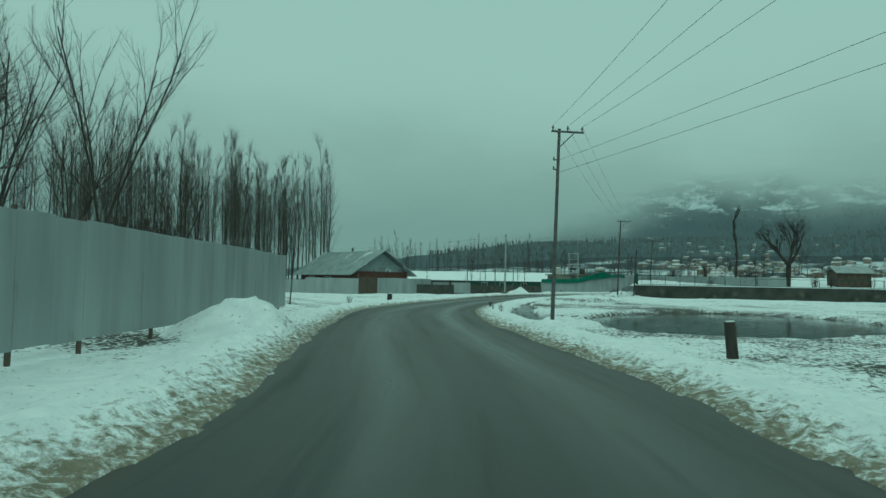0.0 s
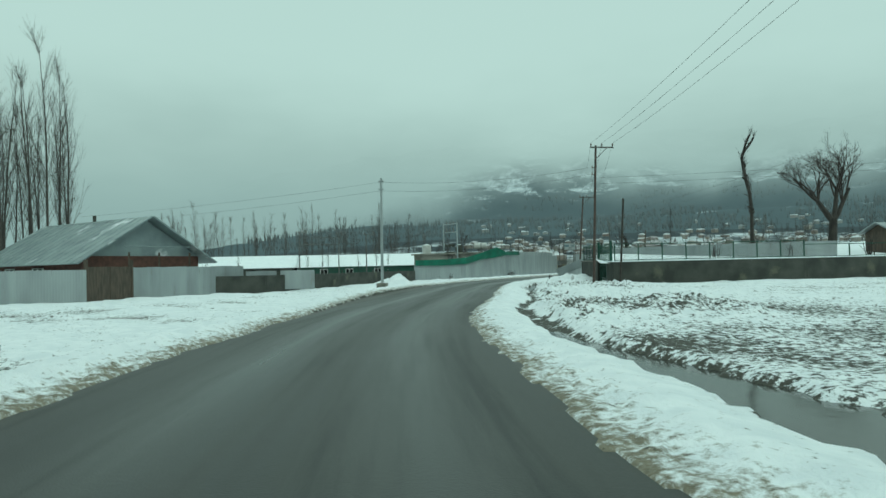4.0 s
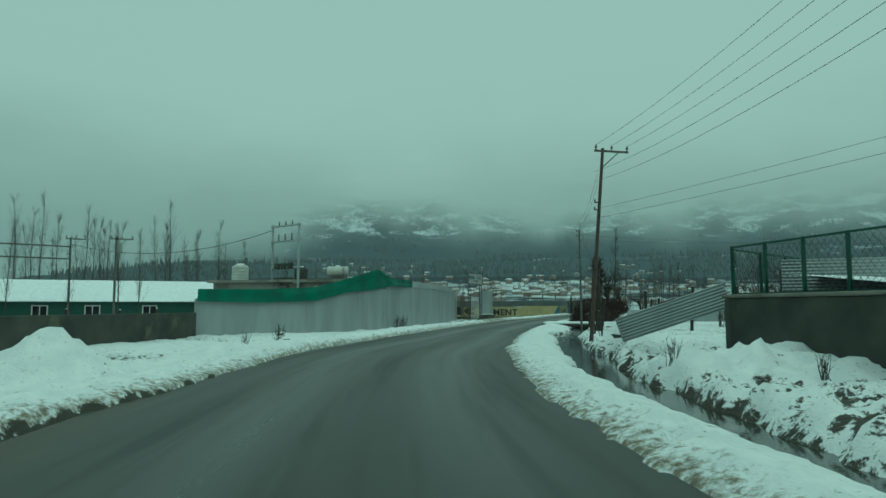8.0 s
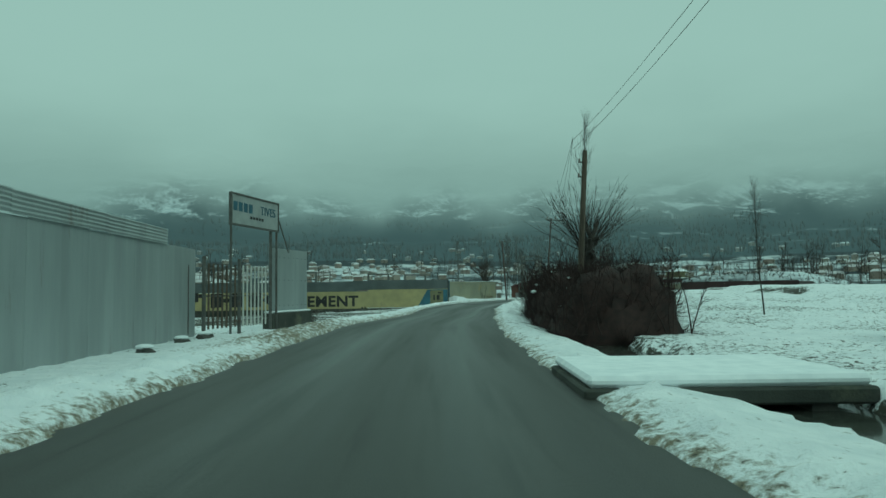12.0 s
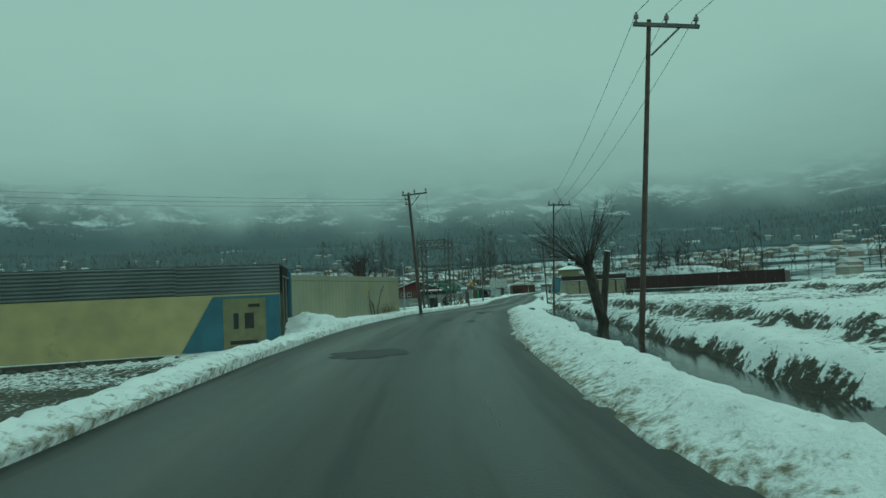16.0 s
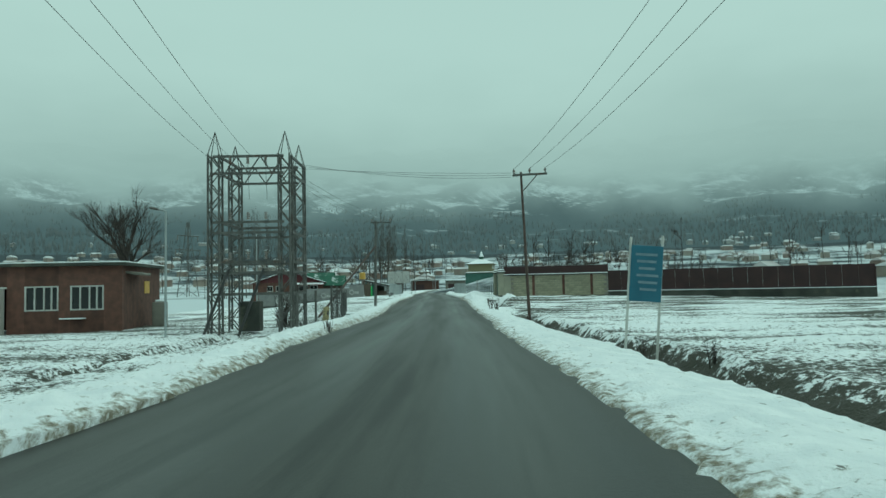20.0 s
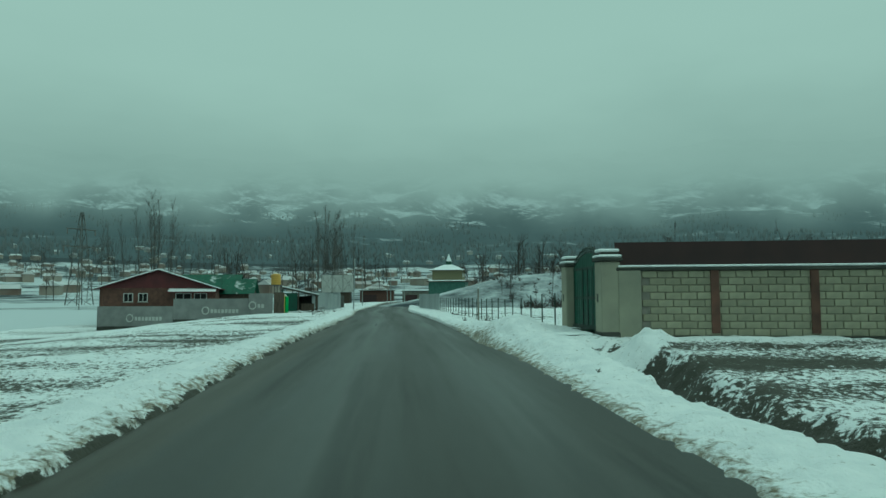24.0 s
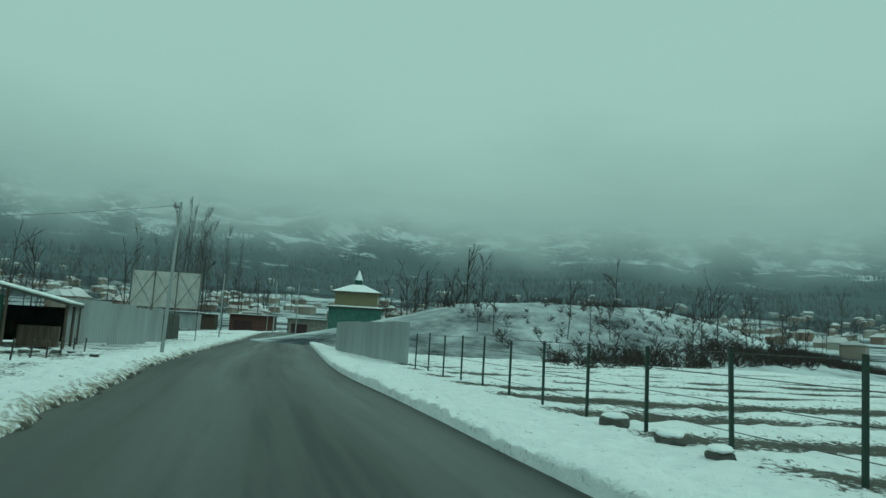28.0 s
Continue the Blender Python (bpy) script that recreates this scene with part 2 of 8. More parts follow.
OCHRE = material("worn_ochre_poster", (0.20, 0.185, 0.10), (0.15, 0.14, 0.085), 4, 0.8)
STEEL_DARK = material("dull_dark_sheet", (0.14, 0.155, 0.16), (0.10, 0.112, 0.115), 0.8, 0.6, 0.2, wear=(0.19, 0.19, 0.18), wear_at=0.66, placed=True)
BOARD_GREY = material("pale_grey_board", (0.36, 0.38, 0.38), (0.29, 0.31, 0.31), 2, 0.7)
CREAM = material("pale_cream_sheet", (0.29, 0.28, 0.20), (0.23, 0.228, 0.172), 0.7, 0.6, wear=(0.30, 0.26, 0.15), wear_at=0.6, placed=True)
BRICK = material("red_brick", (0.13, 0.062, 0.046), (0.085, 0.045, 0.036), 3, 0.9, piece=0.25, bump=0.3)
MORTAR = material("mortar", (0.26, 0.24, 0.21), (0.18, 0.17, 0.15), 5, 0.95)
STONE = material("rubble_stone", (0.10, 0.095, 0.085), (0.055, 0.055, 0.05), 3, 0.9, piece=0.25, bump=0.6)
TARP = material("green_tarpaulin", (0.015, 0.14, 0.085), (0.01, 0.09, 0.055), 1.2, 0.6, bump=0.3, bump_scale=4)
GREEN_PAINT = material("dark_green_gate_paint", (0.007, 0.062, 0.036), (0.005, 0.045, 0.028), 2.5, 0.45, 0.0, wear=(0.02, 0.05, 0.035), wear_at=0.62)
BLOCK = material("concrete_block", (0.33, 0.31, 0.22), (0.25, 0.24, 0.18), 3, 0.9, piece=0.15, bump=0.4)
MAROON = material("maroon_sheet", (0.042, 0.018, 0.018), (0.03, 0.014, 0.015), 1, 0.5, 0.2)
RED_ROOF = material("red_roof_sheet", (0.10, 0.016, 0.020), (0.07, 0.013, 0.017), 1.2, 0.5, 0.1)
GATE_FRAME = material("rusted_green_frame", (0.012, 0.036, 0.025), (0.018, 0.026, 0.02), 4, 0.6)
GREEN_ROOF = material("green_roof_sheet", (0.012, 0.09, 0.05), (0.010, 0.065, 0.038), 1.2, 0.6, 0.1, wear=(0.75, 0.77, 0.79), wear_at=0.62, wear_scale=0.3)
PLASTER = material("cream_plaster", (0.31, 0.30, 0.23), (0.24, 0.235, 0.19), 1.2, 0.9, wear=(0.18, 0.17, 0.14), wear_at=0.62)
WHITE = material("white_paint", (0.52, 0.52, 0.50), (0.42, 0.42, 0.40), 2, 0.6)
GREY_BOARD = material("grey_printed_board", (0.24, 0.24, 0.235), (0.19, 0.19, 0.19), 1.2, 0.7)
BLUE_SIGN = material("blue_sign_paint", (0.04, 0.15, 0.22), (0.032, 0.12, 0.18), 2, 0.6)
FAINT = material("faded_lettering", (0.22, 0.30, 0.34), (0.15, 0.22, 0.27), 6, 0.7)
GLASS_DARK = material("dark_window_glass", (0.012, 0.014, 0.015), (0.02, 0.02, 0.02), 1, 0.1)
TANK_YELLOW = material("yellow_tank_plastic", (0.50, 0.30, 0.05), (0.42, 0.26, 0.05), 2, 0.5)
KIOSK_GREEN = material("bright_green_paint", (0.02, 0.30, 0.04), (0.02, 0.25, 0.04), 2, 0.5)
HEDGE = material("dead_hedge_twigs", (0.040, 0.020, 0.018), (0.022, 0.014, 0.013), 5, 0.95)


# ---- building blocks ----
def link_bm(name, bm, mat):
    me = bpy.data.meshes.new(name)
    bm.to_mesh(me)
    bm.free()
    me.materials.append(mat)
    return new(name, me)


def part(name, bm, mat, parent, label=""):
    ob = link_bm(name, bm, mat)
    ob.parent = parent
    return tagged(ob, label)


def share(name, ob, parent, m):
    """Another object on the same mesh, under parent, at the local pose m."""
    o = new(name, ob.data)
    o.parent = parent
    o.matrix_basis = m
    return o


def thing(name, m, label, category, group="", kind=""):
    e = new(name)
    e.empty_display_size = 0.2
    e.matrix_world = m
    return tagged(e, label, category, group, kind)


def box(bm, size, at=(0, 0, 0), rot=(0, 0, 0), bevel=0.0):
    r = bmesh.ops.create_cube(bm, size=1.0, matrix=pose(*at, *rot) @ Matrix.Diagonal((*size, 1)))
    if bevel:
        bmesh.ops.bevel(bm, geom=list({e for v in r["verts"] for e in v.link_edges}), offset=bevel, segments=1, affect="EDGES")
    return bm


def tube(bm, a, b, r0, r1=None, seg=8, caps=True):
    a, b = Vector(a), Vector(b)
    d = b - a
    m = Matrix.Translation((a + b) / 2) @ d.to_track_quat("Z", "Y").to_matrix().to_4x4()
    bmesh.ops.create_cone(bm, cap_ends=caps, segments=seg, radius1=r0, radius2=r0 if r1 is None else r1, depth=d.length, matrix=m)
    return bm


def new_box(size, at=(0, 0, 0), rot=(0, 0, 0), bevel=0.0):
    return box(bmesh.new(), size, at, rot, bevel)


def new_tube(a, b, r0, r1=None, seg=8):
    return tube(bmesh.new(), a, b, r0, r1, seg)


def lattice(u, v):
    return np.meshgrid(u, v, indexing="ij")


def sheet_mesh(name, X, Y, Z, mat, smooth=True):
    """A grid of points as one mesh."""
    nu, nv = X.shape
    me = bpy.data.meshes.new(name)
    co = np.stack([X, Y, Z], -1).reshape(-1, 3)
    i = np.arange(nu * nv).reshape(nu, nv)
    f = np.stack([i[:-1, :-1], i[1:, :-1], i[1:, 1:], i[:-1, 1:]], -1).reshape(-1, 4)
    me.vertices.add(len(co))
    me.vertices.foreach_set("co", co.ravel())
    me.loops.add(f.size)
    me.loops.foreach_set("vertex_index", f.ravel())
    me.polygons.add(len(f))
    me.polygons.foreach_set("loop_start", np.arange(0, f.size, 4))
    me.polygons.foreach_set("loop_total", np.full(len(f), 4))
    if smooth:
        me.polygons.foreach_set("use_smooth", np.ones(len(f), bool))
    me.update()
    me.materials.append(mat)
    return new(name, me)


def attribute(ob, name, values):
    a = ob.data.attributes.new(name, "FLOAT", "POINT")
    a.data.foreach_set("value", np.asarray(values, np.float32).ravel())


def value_noise(x, y, seed=0):
    """Smooth noise from 0 to 1."""
    xi, yi = np.floor(x).astype(np.int64), np.floor(y).astype(np.int64)
    fx, fy = x - xi, y - yi
    fx, fy = fx * fx * (3 - 2 * fx), fy * fy * (3 - 2 * fy)

    def h(a, b):
        n = (a * 374761393 + b * 668265263 + seed * 1442695041) & 0x7FFFFFFF
        n = ((n ^ (n >> 13)) * 1274126177) & 0x7FFFFFFF
        return ((n ^ (n >> 16)) & 0xFFFF) / 65535.0

    return (h(xi, yi) * (1 - fx) + h(xi + 1, yi) * fx) * (1 - fy) + (h(xi, yi + 1) * (1 - fx) + h(xi + 1, yi + 1) * fx) * fy


def fractal(x, y, scale, seed=0, octaves=4, gain=0.5):
    out, amp, tot = 0.0, 1.0, 0.0
    for k in range(octaves):
        out = out + amp * value_noise(x * scale * 2**k, y * scale * 2**k, seed + k)
        tot += amp
        amp *= gain
    return out / tot


def lumps(x, y, scale, seed=0):
    """Distance to the nearest of scattered points, in cells."""
    x, y = x * scale, y * scale
    xi, yi = np.floor(x), np.floor(y)
    best = np.full(np.shape(x), 9.0)
    for a in (-1, 0, 1):
        for b in (-1, 0, 1):
            cx, cy = xi + a, yi + b
            px, py = cx + value_noise(cx * 7.0, cy * 7.0, seed), cy + value_noise(cx * 7.0, cy * 7.0, seed + 1)
            best = np.minimum(best, np.hypot(px - x, py - y))
    return best


def step(a, b, v):
    t = np.clip((v - a) / (b - a), 0, 1)
    return t * t * (3 - 2 * t)


# ---- the road's line: left and right edges ----
EDGE_L = np.array([(8.9, -15.3), (-1.4, 9.85), (-4, 14.9), (-9.5, 25.2), (-14, 35), (-16.4, 45), (-18.1, 56), (-18.9, 68), (-19.3, 82), (-19, 92.5),
                   (-17.2, 101), (-14.4, 110.4), (-10.3, 123.4), (-4.6, 140.8), (-0.4, 148.6), (2.9, 156.1), (8.4, 166.2), (13.2, 174.2), (20.4, 184),
                   (28.6, 193), (38.6, 204.3), (48.3, 215.7), (61.2, 232.6), (74.2, 249), (85, 263.2), (92, 272.5), (107, 290.5), (150, 342), (176, 369)])
EDGE_R = np.array([(14.4, -12.3), (3.7, 12.2), (1.5, 16.6), (-4.3, 26.8), (-8.6, 36.4), (-11.2, 45.3), (-13.1, 56.5), (-13.4, 67), (-13.8, 81), (-12.85, 94.5),
                   (-11.1, 101.3), (-8.8, 110.8), (-4.9, 124), (0.7, 138.6), (4.6, 147.3), (8.2, 155), (13.6, 163.7), (18.3, 170.4), (24.9, 179.9),
                   (32.4, 188.5), (41.8, 200.4), (53, 214.6), (66.4, 230.3), (79.1, 245.9), (89.4, 259.5), (96, 268.4), (111.5, 286.6), (156, 339), (182, 366)])


def spline(points, per=12):
    p = np.vstack([2 * points[0] - points[1], points, 2 * points[-1] - points[-2]])
    t = np.linspace(0, 1, per, endpoint=False)[:, None]
    rows = []
    for a, b, c, d in zip(p, p[1:], p[2:], p[3:]):
        rows.append(0.5 * (2 * b + (c - a) * t + (2 * a - 5 * b + 4 * c - d) * t**2 + (3 * b - a - 3 * c + d) * t**3))
    return np.vstack(rows + [points[-1:]])


_el, _er = spline(EDGE_L, 40), spline(EDGE_R, 40)
_mid = (_el + _er) / 2
_run = np.r_[0, np.cumsum(np.linalg.norm(np.diff(_mid, axis=0), axis=1))]
LENGTH = _run[-1]
S = np.arange(0, LENGTH, 0.4)
MID = np.stack([np.interp(S, _run, _mid[:, k]) for k in (0, 1)], -1)
_k = np.ones(9) / 9
MID = np.stack([np.convolve(np.pad(MID[:, k], 4, mode="edge"), _k, "valid") for k in (0, 1)], -1)
TAN = np.gradient(MID, axis=0)
TAN /= np.linalg.norm(TAN, axis=1)[:, None]
NRM = np.stack([TAN[:, 1], -TAN[:, 0]], -1)
HALF = np.interp(S, _run, np.linalg.norm(_er - _el, axis=1)) / 2


def road_z(s):
    """The road's slow rise and fall."""
    return np.interp(np.interp(s, S, MID[:, 1]), [130, 150, 163, 184, 200, 215, 228, 236, 250], [0, 0.1, 0.26, 0.22, 0.04, -0.06, 0.02, 0.05, 0])


def along(y):
    """The run along the road at which its middle crosses a given y."""
    return float(np.interp(y, MID[:, 1], S))


def beside(s, d):
    """The place at run s, d metres to the right of the road's middle."""
    m = np.array([np.interp(s, S, MID[:, k]) for k in (0, 1)])
    n = np.array([np.interp(s, S, NRM[:, k]) for k in (0, 1)])
    return m + d * n


def road_frame(x, y):
    """Run and offset of places in the plan."""
    q = np.stack([np.ravel(x), np.ravel(y)], -1).astype(float)
    s, d = np.empty(len(q)), np.empty(len(q))
    for a in range(0, len(q), 4000):
        c = q[a : a + 4000]
        i = ((c[:, None] - MID[None, ::3]) ** 2).sum(-1).argmin(1) * 3
        off = c - MID[i]
        s[a : a + 4000] = S[i] + (off * TAN[i]).sum(-1)
        d[a : a + 4000] = (off * NRM[i]).sum(-1)
    return s.reshape(np.shape(x)), d.reshape(np.shape(x))


def ditch_centre(s):
    """Offset of the roadside ditch from the road's middle."""
    out = np.interp(np.interp(s, S, MID[:, 1]), [30, 36, 48, 58, 80, 92, 100, 110, 118, 140, 148, 153, 165, 175, 182, 200, 212, 225, 234], [2.5, 2.4, 2.0, 1.65, 1.75, 1.7, 1.8, 1.9, 2.4, 2.1, 1.7, 1.5, 1.65, 1.8, 2.0, 1.9, 1.9, 1.9, 2.2])
    return np.interp(s, S, HALF) + out + 0.1 * np.sin(s * 0.23) + 0.1 * np.sin(s * 0.61)


def pond_depth(x, y):
    """0 at the pond's rim, 1 well inside."""
    w = 0.25 * (fractal(x, y, 0.3, 71) - 0.5)
    a = 1 - np.hypot((x - 3.0) / 6.8, (y - 40.0) / 12.0) + w
    b = 1 - np.hypot((x - 10.0) / 9.0, (y - 37.0) / 6.0) + w
    return np.maximum(step(0.0, 0.12, np.maximum(a, b)), channel(x, y))


def channel(x, y):
    """Small runnels that lead from the ditch into the pond."""
    out = 0.0 * x
    for way in (((-7.6, 35.2), (-5.6, 33.0), (-2.0, 31.4), (3.0, 31.0)), ((-8.4, 39.4), (-5.0, 38.2), (-1.0, 37.2))):
        for (ax, ay), (bx, by) in zip(way, way[1:]):
            t = np.clip(((x - ax) * (bx - ax) + (y - ay) * (by - ay)) / ((bx - ax) ** 2 + (by - ay) ** 2), 0, 1)
            q = np.hypot(x - ax - t * (bx - ax), y - ay - t * (by - ay)) + 0.3 * (fractal(x, y, 1.1, 73) - 0.5)
            out = np.maximum(out, 1 - step(0.32, 0.55, q))
    return out


def ground_of(x, y, s, d):
    """Height, bareness and slush of the ground."""
    half = np.interp(s, S, HALF)
    e = np.abs(d) - half
    right = d > 0
    my = np.interp(s, S, MID[:, 1])
    rise = road_z(s)
    base = np.where(right, np.interp(my, [0, 50, 60, 100, 140, 148, 180, 192, 224, 230, 236, 243, 300], [0.0, 0.02, 0.16, 0.1, 0.1, 0.24, 0.2, -0.05, -0.05, 0.28, 0.25, -0.02, 0.0]),
                    np.interp(my, [0, 20, 45, 80, 100, 144, 149, 166, 171, 195, 215, 260, 300], [0.15, 0.1, -0.1, -0.1, 0.05, -0.1, -0.55, -0.55, 0.1, -0.25, -0.2, -0.05, 0]))
    big, fine = fractal(x, y, 0.25, 3), fractal(x, y, 1.3, 9)
    lump, crumb = fractal(x, y, 4.0, 17, 3), fractal(x, y, 6.5, 19, 3, 0.7)
    z = base + 0.16 * (big - 0.5) * step(1, 4, e) + 0.07 * (fine - 0.5) * step(0.3, 1.5, e)
    # ploughed snow along the road
    wob = 0.35 * (fractal(s, np.sign(d) * 7.0 + 0 * s, 0.5, 29) - 0.5) + 0.25 * (fractal(s, np.sign(d) * 3.0 + 0 * s, 2.2, 31) - 0.5)
    u = e + wob + np.where(right, np.interp(my, [50, 62, 90, 96, 100, 110, 130, 142, 150, 155, 163, 172, 178, 190, 198, 203, 207, 213, 228, 236, 244, 252, 260, 300], [0, 0.05, 0.15, 0.2, 0.3, 0.2, 0, 0.12, 0.3, 0.45, 0.6, 0.5, 0.3, 0.6, 0.55, 0.3, 0.0, 0.05, 0.25, 0.5, 0.95, 1.0, 1.1, 0.95]),
                          np.interp(my, [50, 60, 66, 72, 77, 83, 88, 93, 99, 130, 142, 150, 157, 167, 176, 186, 190, 193, 198, 204, 212, 222, 236, 262, 300], [0, 0.0, -0.4, -0.75, -1.0, -0.8, 0.0, 0.4, 0.05, 0, 0.25, 0.55, 0.7, 0.85, 0.9, 0.9, 0.75, 0.35, -0.15, -0.3, -0.4, -0.45, -0.35, 0.0, 0.15]))
    ridge = np.interp(my, [0, 15, 30, 60, 120, 180, 300], [0.16, 0.16, 0.2, 0.2, 0.22, 0.22, 0.18]) * (0.65 + 0.7 * fractal(s, d * 0.2, 0.35, 37))
    soft = np.interp(my, [0, 50, 70], [1, 1, 0.35])
    ridge = ridge * np.where(right, np.interp(my, [28, 34, 226, 234], [1, 0.45, 0.45, 1]), 1)
    bank = ridge * (soft * np.interp(u, [-0.05, 0.1, 0.45, 0.75, 1.2, 2.0], [0, 0.2, 0.3, 0.8, 1, 0]) + (1 - soft) * np.interp(u, [-0.05, 0.12, 0.5, 1.0, 1.8], [0, 0.55, 1, 0.8, 0]))
    z = np.where(u < 0.0, -0.07, np.maximum(z * step(0.0, 0.9, u), 0) + np.minimum(z, 0) * step(0.4, 2.0, u) + bank + (0.08 * (lump - 0.5) + (0.06 * (crumb - 0.5) + 0.17 * (0.5 - lumps(x, y, 3.4, 23)) * (0.3 + 1.2 * fine)) * (1 - 0.8 * step(1.0, 2.4, u)) * np.where(right, np.interp(my, [28, 34, 226, 234], [1, 0.7, 0.7, 1]), 1)) * step(0.02, 0.3, u))
    # the strip between bank and stream lies low, the far side higher
    inner = np.where(right, np.interp(my, [28, 34, 216, 224], [0, 1, 1, 0]), 0)
    mid = ditch_centre(s) - half
    z = np.where(u > 0.7, z + (np.minimum(z, 0.13 - 0.16 * step(0.7, 1.8, u)) - z) * inner * (1 - step(mid - 0.2, mid + 0.4, e)), z)
    # rough clods beyond the verge
    rough = np.where(right, np.interp(my, [50, 58, 96, 104], [0, 1, 1, 0]), 0) * step(1.9, 2.4, e) * (1 - step(7, 9, e))
    clod = np.maximum(fractal(x, y, 2.6, 51, 3, 0.6) - 0.46, 0)
    z = z + rough * clod * 0.8
    # stream
    c = np.abs(e + half - ditch_centre(s))
    in_ditch = np.where(right, np.interp(my, [29, 35, 210, 216, 219, 222, 230, 231.5], [0, 1, 1, 0, 0, 1, 1, 0]), 0)
    width = np.interp(my, [30, 45, 56, 74, 84, 92, 107, 115, 150, 180, 205, 230], [0.6, 0.5, 0.34, 0.34, 0.46, 0.48, 0.5, 0.56, 0.52, 0.54, 0.46, 0.6]) + 0.24 * (fractal(s, 0 * s, 0.4, 61) - 0.5) + 0.5 * (fractal(x, y, 1.9, 63) - 0.5)
    far_side = e + half > ditch_centre(s)
    cut = in_ditch * (1 - step(width * 0.5, np.where(far_side, width * 1.9 + 0.15, width * 1.25), c))
    z = z * (1 - cut) - np.interp(my, [30, 46, 56, 76, 88], [0.5, 0.4, 0.1, 0.1, 0.55]) * cut
    # terraced fields beyond the stream, each a step higher, with earth risers
    zone = np.where(right, np.interp(my, [144, 150, 186, 192], [0, 1, 1, 0]), 0)
    riser = 0 * z
    for at, high, way in ((3.1, 0.34, 0.9), (8.5, 0.3, 2.2), (15.0, 0.4, 2.2)):
        up = step(0, 0.5, e - at - way * (fractal(s, 0 * s + at, 0.07, 67) - 0.5) - 0.5 * (fractal(x, y, 1.2, 69) - 0.5))
        z = z + zone * high * up
        riser = np.maximum(riser, zone * 4 * up * (1 - up))
    # broken ditch on the other side
    pit = np.where(right, 0, np.interp(my, [190, 193, 204, 207], [0, 1, 1, 0])) * (1 - step(0.15, 0.6, np.abs(e - 4.6 - 0.8 * (fractal(s, 0 * s, 0.2, 65) - 0.5)) + 0.9 * (fractal(x, y, 1.6, 66) - 0.45)))
    z = z - 0.4 * pit
    # pond
    pd = pond_depth(x, y) * np.where(right, 1, 0) * step(1.2, 2.0, e)
    z = z * (1 - pd) - 0.45 * pd
    # bare patches
    fld = fractal(x, y, 0.22, 81, 5, 0.6)
    rows = 0.5 + 0.5 * np.sin((x * 0.66 + y * 0.75 + 1.2 * fractal(x, y, 0.15, 83)) * 2.0)
    amount = np.where(right, np.interp(my, [0, 14, 28, 40, 47, 56, 70, 180, 188, 215, 222, 233, 237, 242, 247, 300], [0.3, 0.5, 0.42, 0.4, 0.55, 0.45, 0.36, 0.40, 0.58, 0.58, 0.56, 0.58, 0.74, 0.74, 0.52, 0.47]),
                      np.interp(my, [0, 20, 45, 80, 138, 148, 165, 175, 190, 215, 222, 260, 300], [0.2, 0.42, 0.4, 0.3, 0.25, 0.66, 0.66, 0.1, 0.5, 0.52, 0.5, 0.5, 0.42]))
    bare = (fld - 0.5) * 1.1 + amount * 1.25 - 0.22 + 0.32 * (rows - 0.5) * np.where(right, np.interp(my, [180, 200, 230, 240], [0.3, 1, 1.2, 2.7]), 0.7) - 0.25 * (lump - 0.5)
    bare = np.where(e > 1.6, bare * step(1.6, 3.0, e) + (0.02 - 0.6 * (crumb - 0.5)) * (1 - step(1.6, 3.0, e)), 0.02 - 0.6 * (crumb - 0.5))
    bare = np.maximum(bare, rough * (clod < 0.02) * (0.3 + 0.9 * fine) - 0.2 * (rough <= 0))
    bare = np.maximum(bare, np.where((cut > np.where(far_side, 0.3, 0.15) + 0.5 * (lump - 0.4) + np.interp(my, [46, 56, 78, 88], [0, 0.6, 0.6, 0])), 0.85 + 0.5 * (fine - 0.5), -1))
    bare = np.maximum(bare, np.where((pd > 0.3), 0.8, -1))
    bare = np.maximum(bare, np.where(riser + pit > 0.45, 0.75 + 0.8 * (fine - 0.5), -1))
    bare = np.where((u < 0.04) & (e > -0.2) & ~right & ((my > 218) | ((my > 58) & (my < 90))), 0.95, bare)
    # heaps of cleared snow
    knobs = 0.7 + 0.3 * fractal(x, y, 1.5, 91) + 0.3 * (0.5 - lumps(x, y, 2.6, 93)) + 0.3 * crumb
    for hx, hy, r, h in ((-8.2, 18.6, 1.5, 0.8), (-10.0, 21.2, 1.0, 0.35), (-22.4, 89.6, 1.1, 0.9), (-23.6, 91.5, 1.5, 0.45), (-20.6, 94.5, 1.2, 0.25),
                         (-9.0, 88.2, 1.9, 0.45), (11.7, 173.4, 1.3, 0.36), (68.6, 231.3, 2.2, 0.26), (67.4, 230.2, 1.3, 0.2), (66.6, 226.6, 1.1, 0.3), (67.6, 226.3, 0.7, 0.3)):
        q = np.hypot(x - hx, y - hy) / r
        heap = h * np.clip(1.15 - q, 0, 1) * knobs
        z = z + heap
        bare = np.where(heap > 0.03, np.minimum(bare, 0.05 - 0.8 * (crumb - 0.5)), bare)
    field_drop = 0.10 * step(0.35, 0.75, bare + 0.35) * step(2, 4, e)
    z = z - field_drop + rise * (1 - step(10, 22, e)) - np.where(right, 0, np.interp(my, [205, 225, 255, 300], [0, 1.1, 1.7, 1.7])) * step(6, 28, e)
    fall = np.where(right, np.interp(my, [0, 30, 50, 100], [0.75, 0.85, 1.1, 1.5]), np.interp(my, [0, 30, 50, 100], [0.75, 0.9, 1.1, 1.5]))
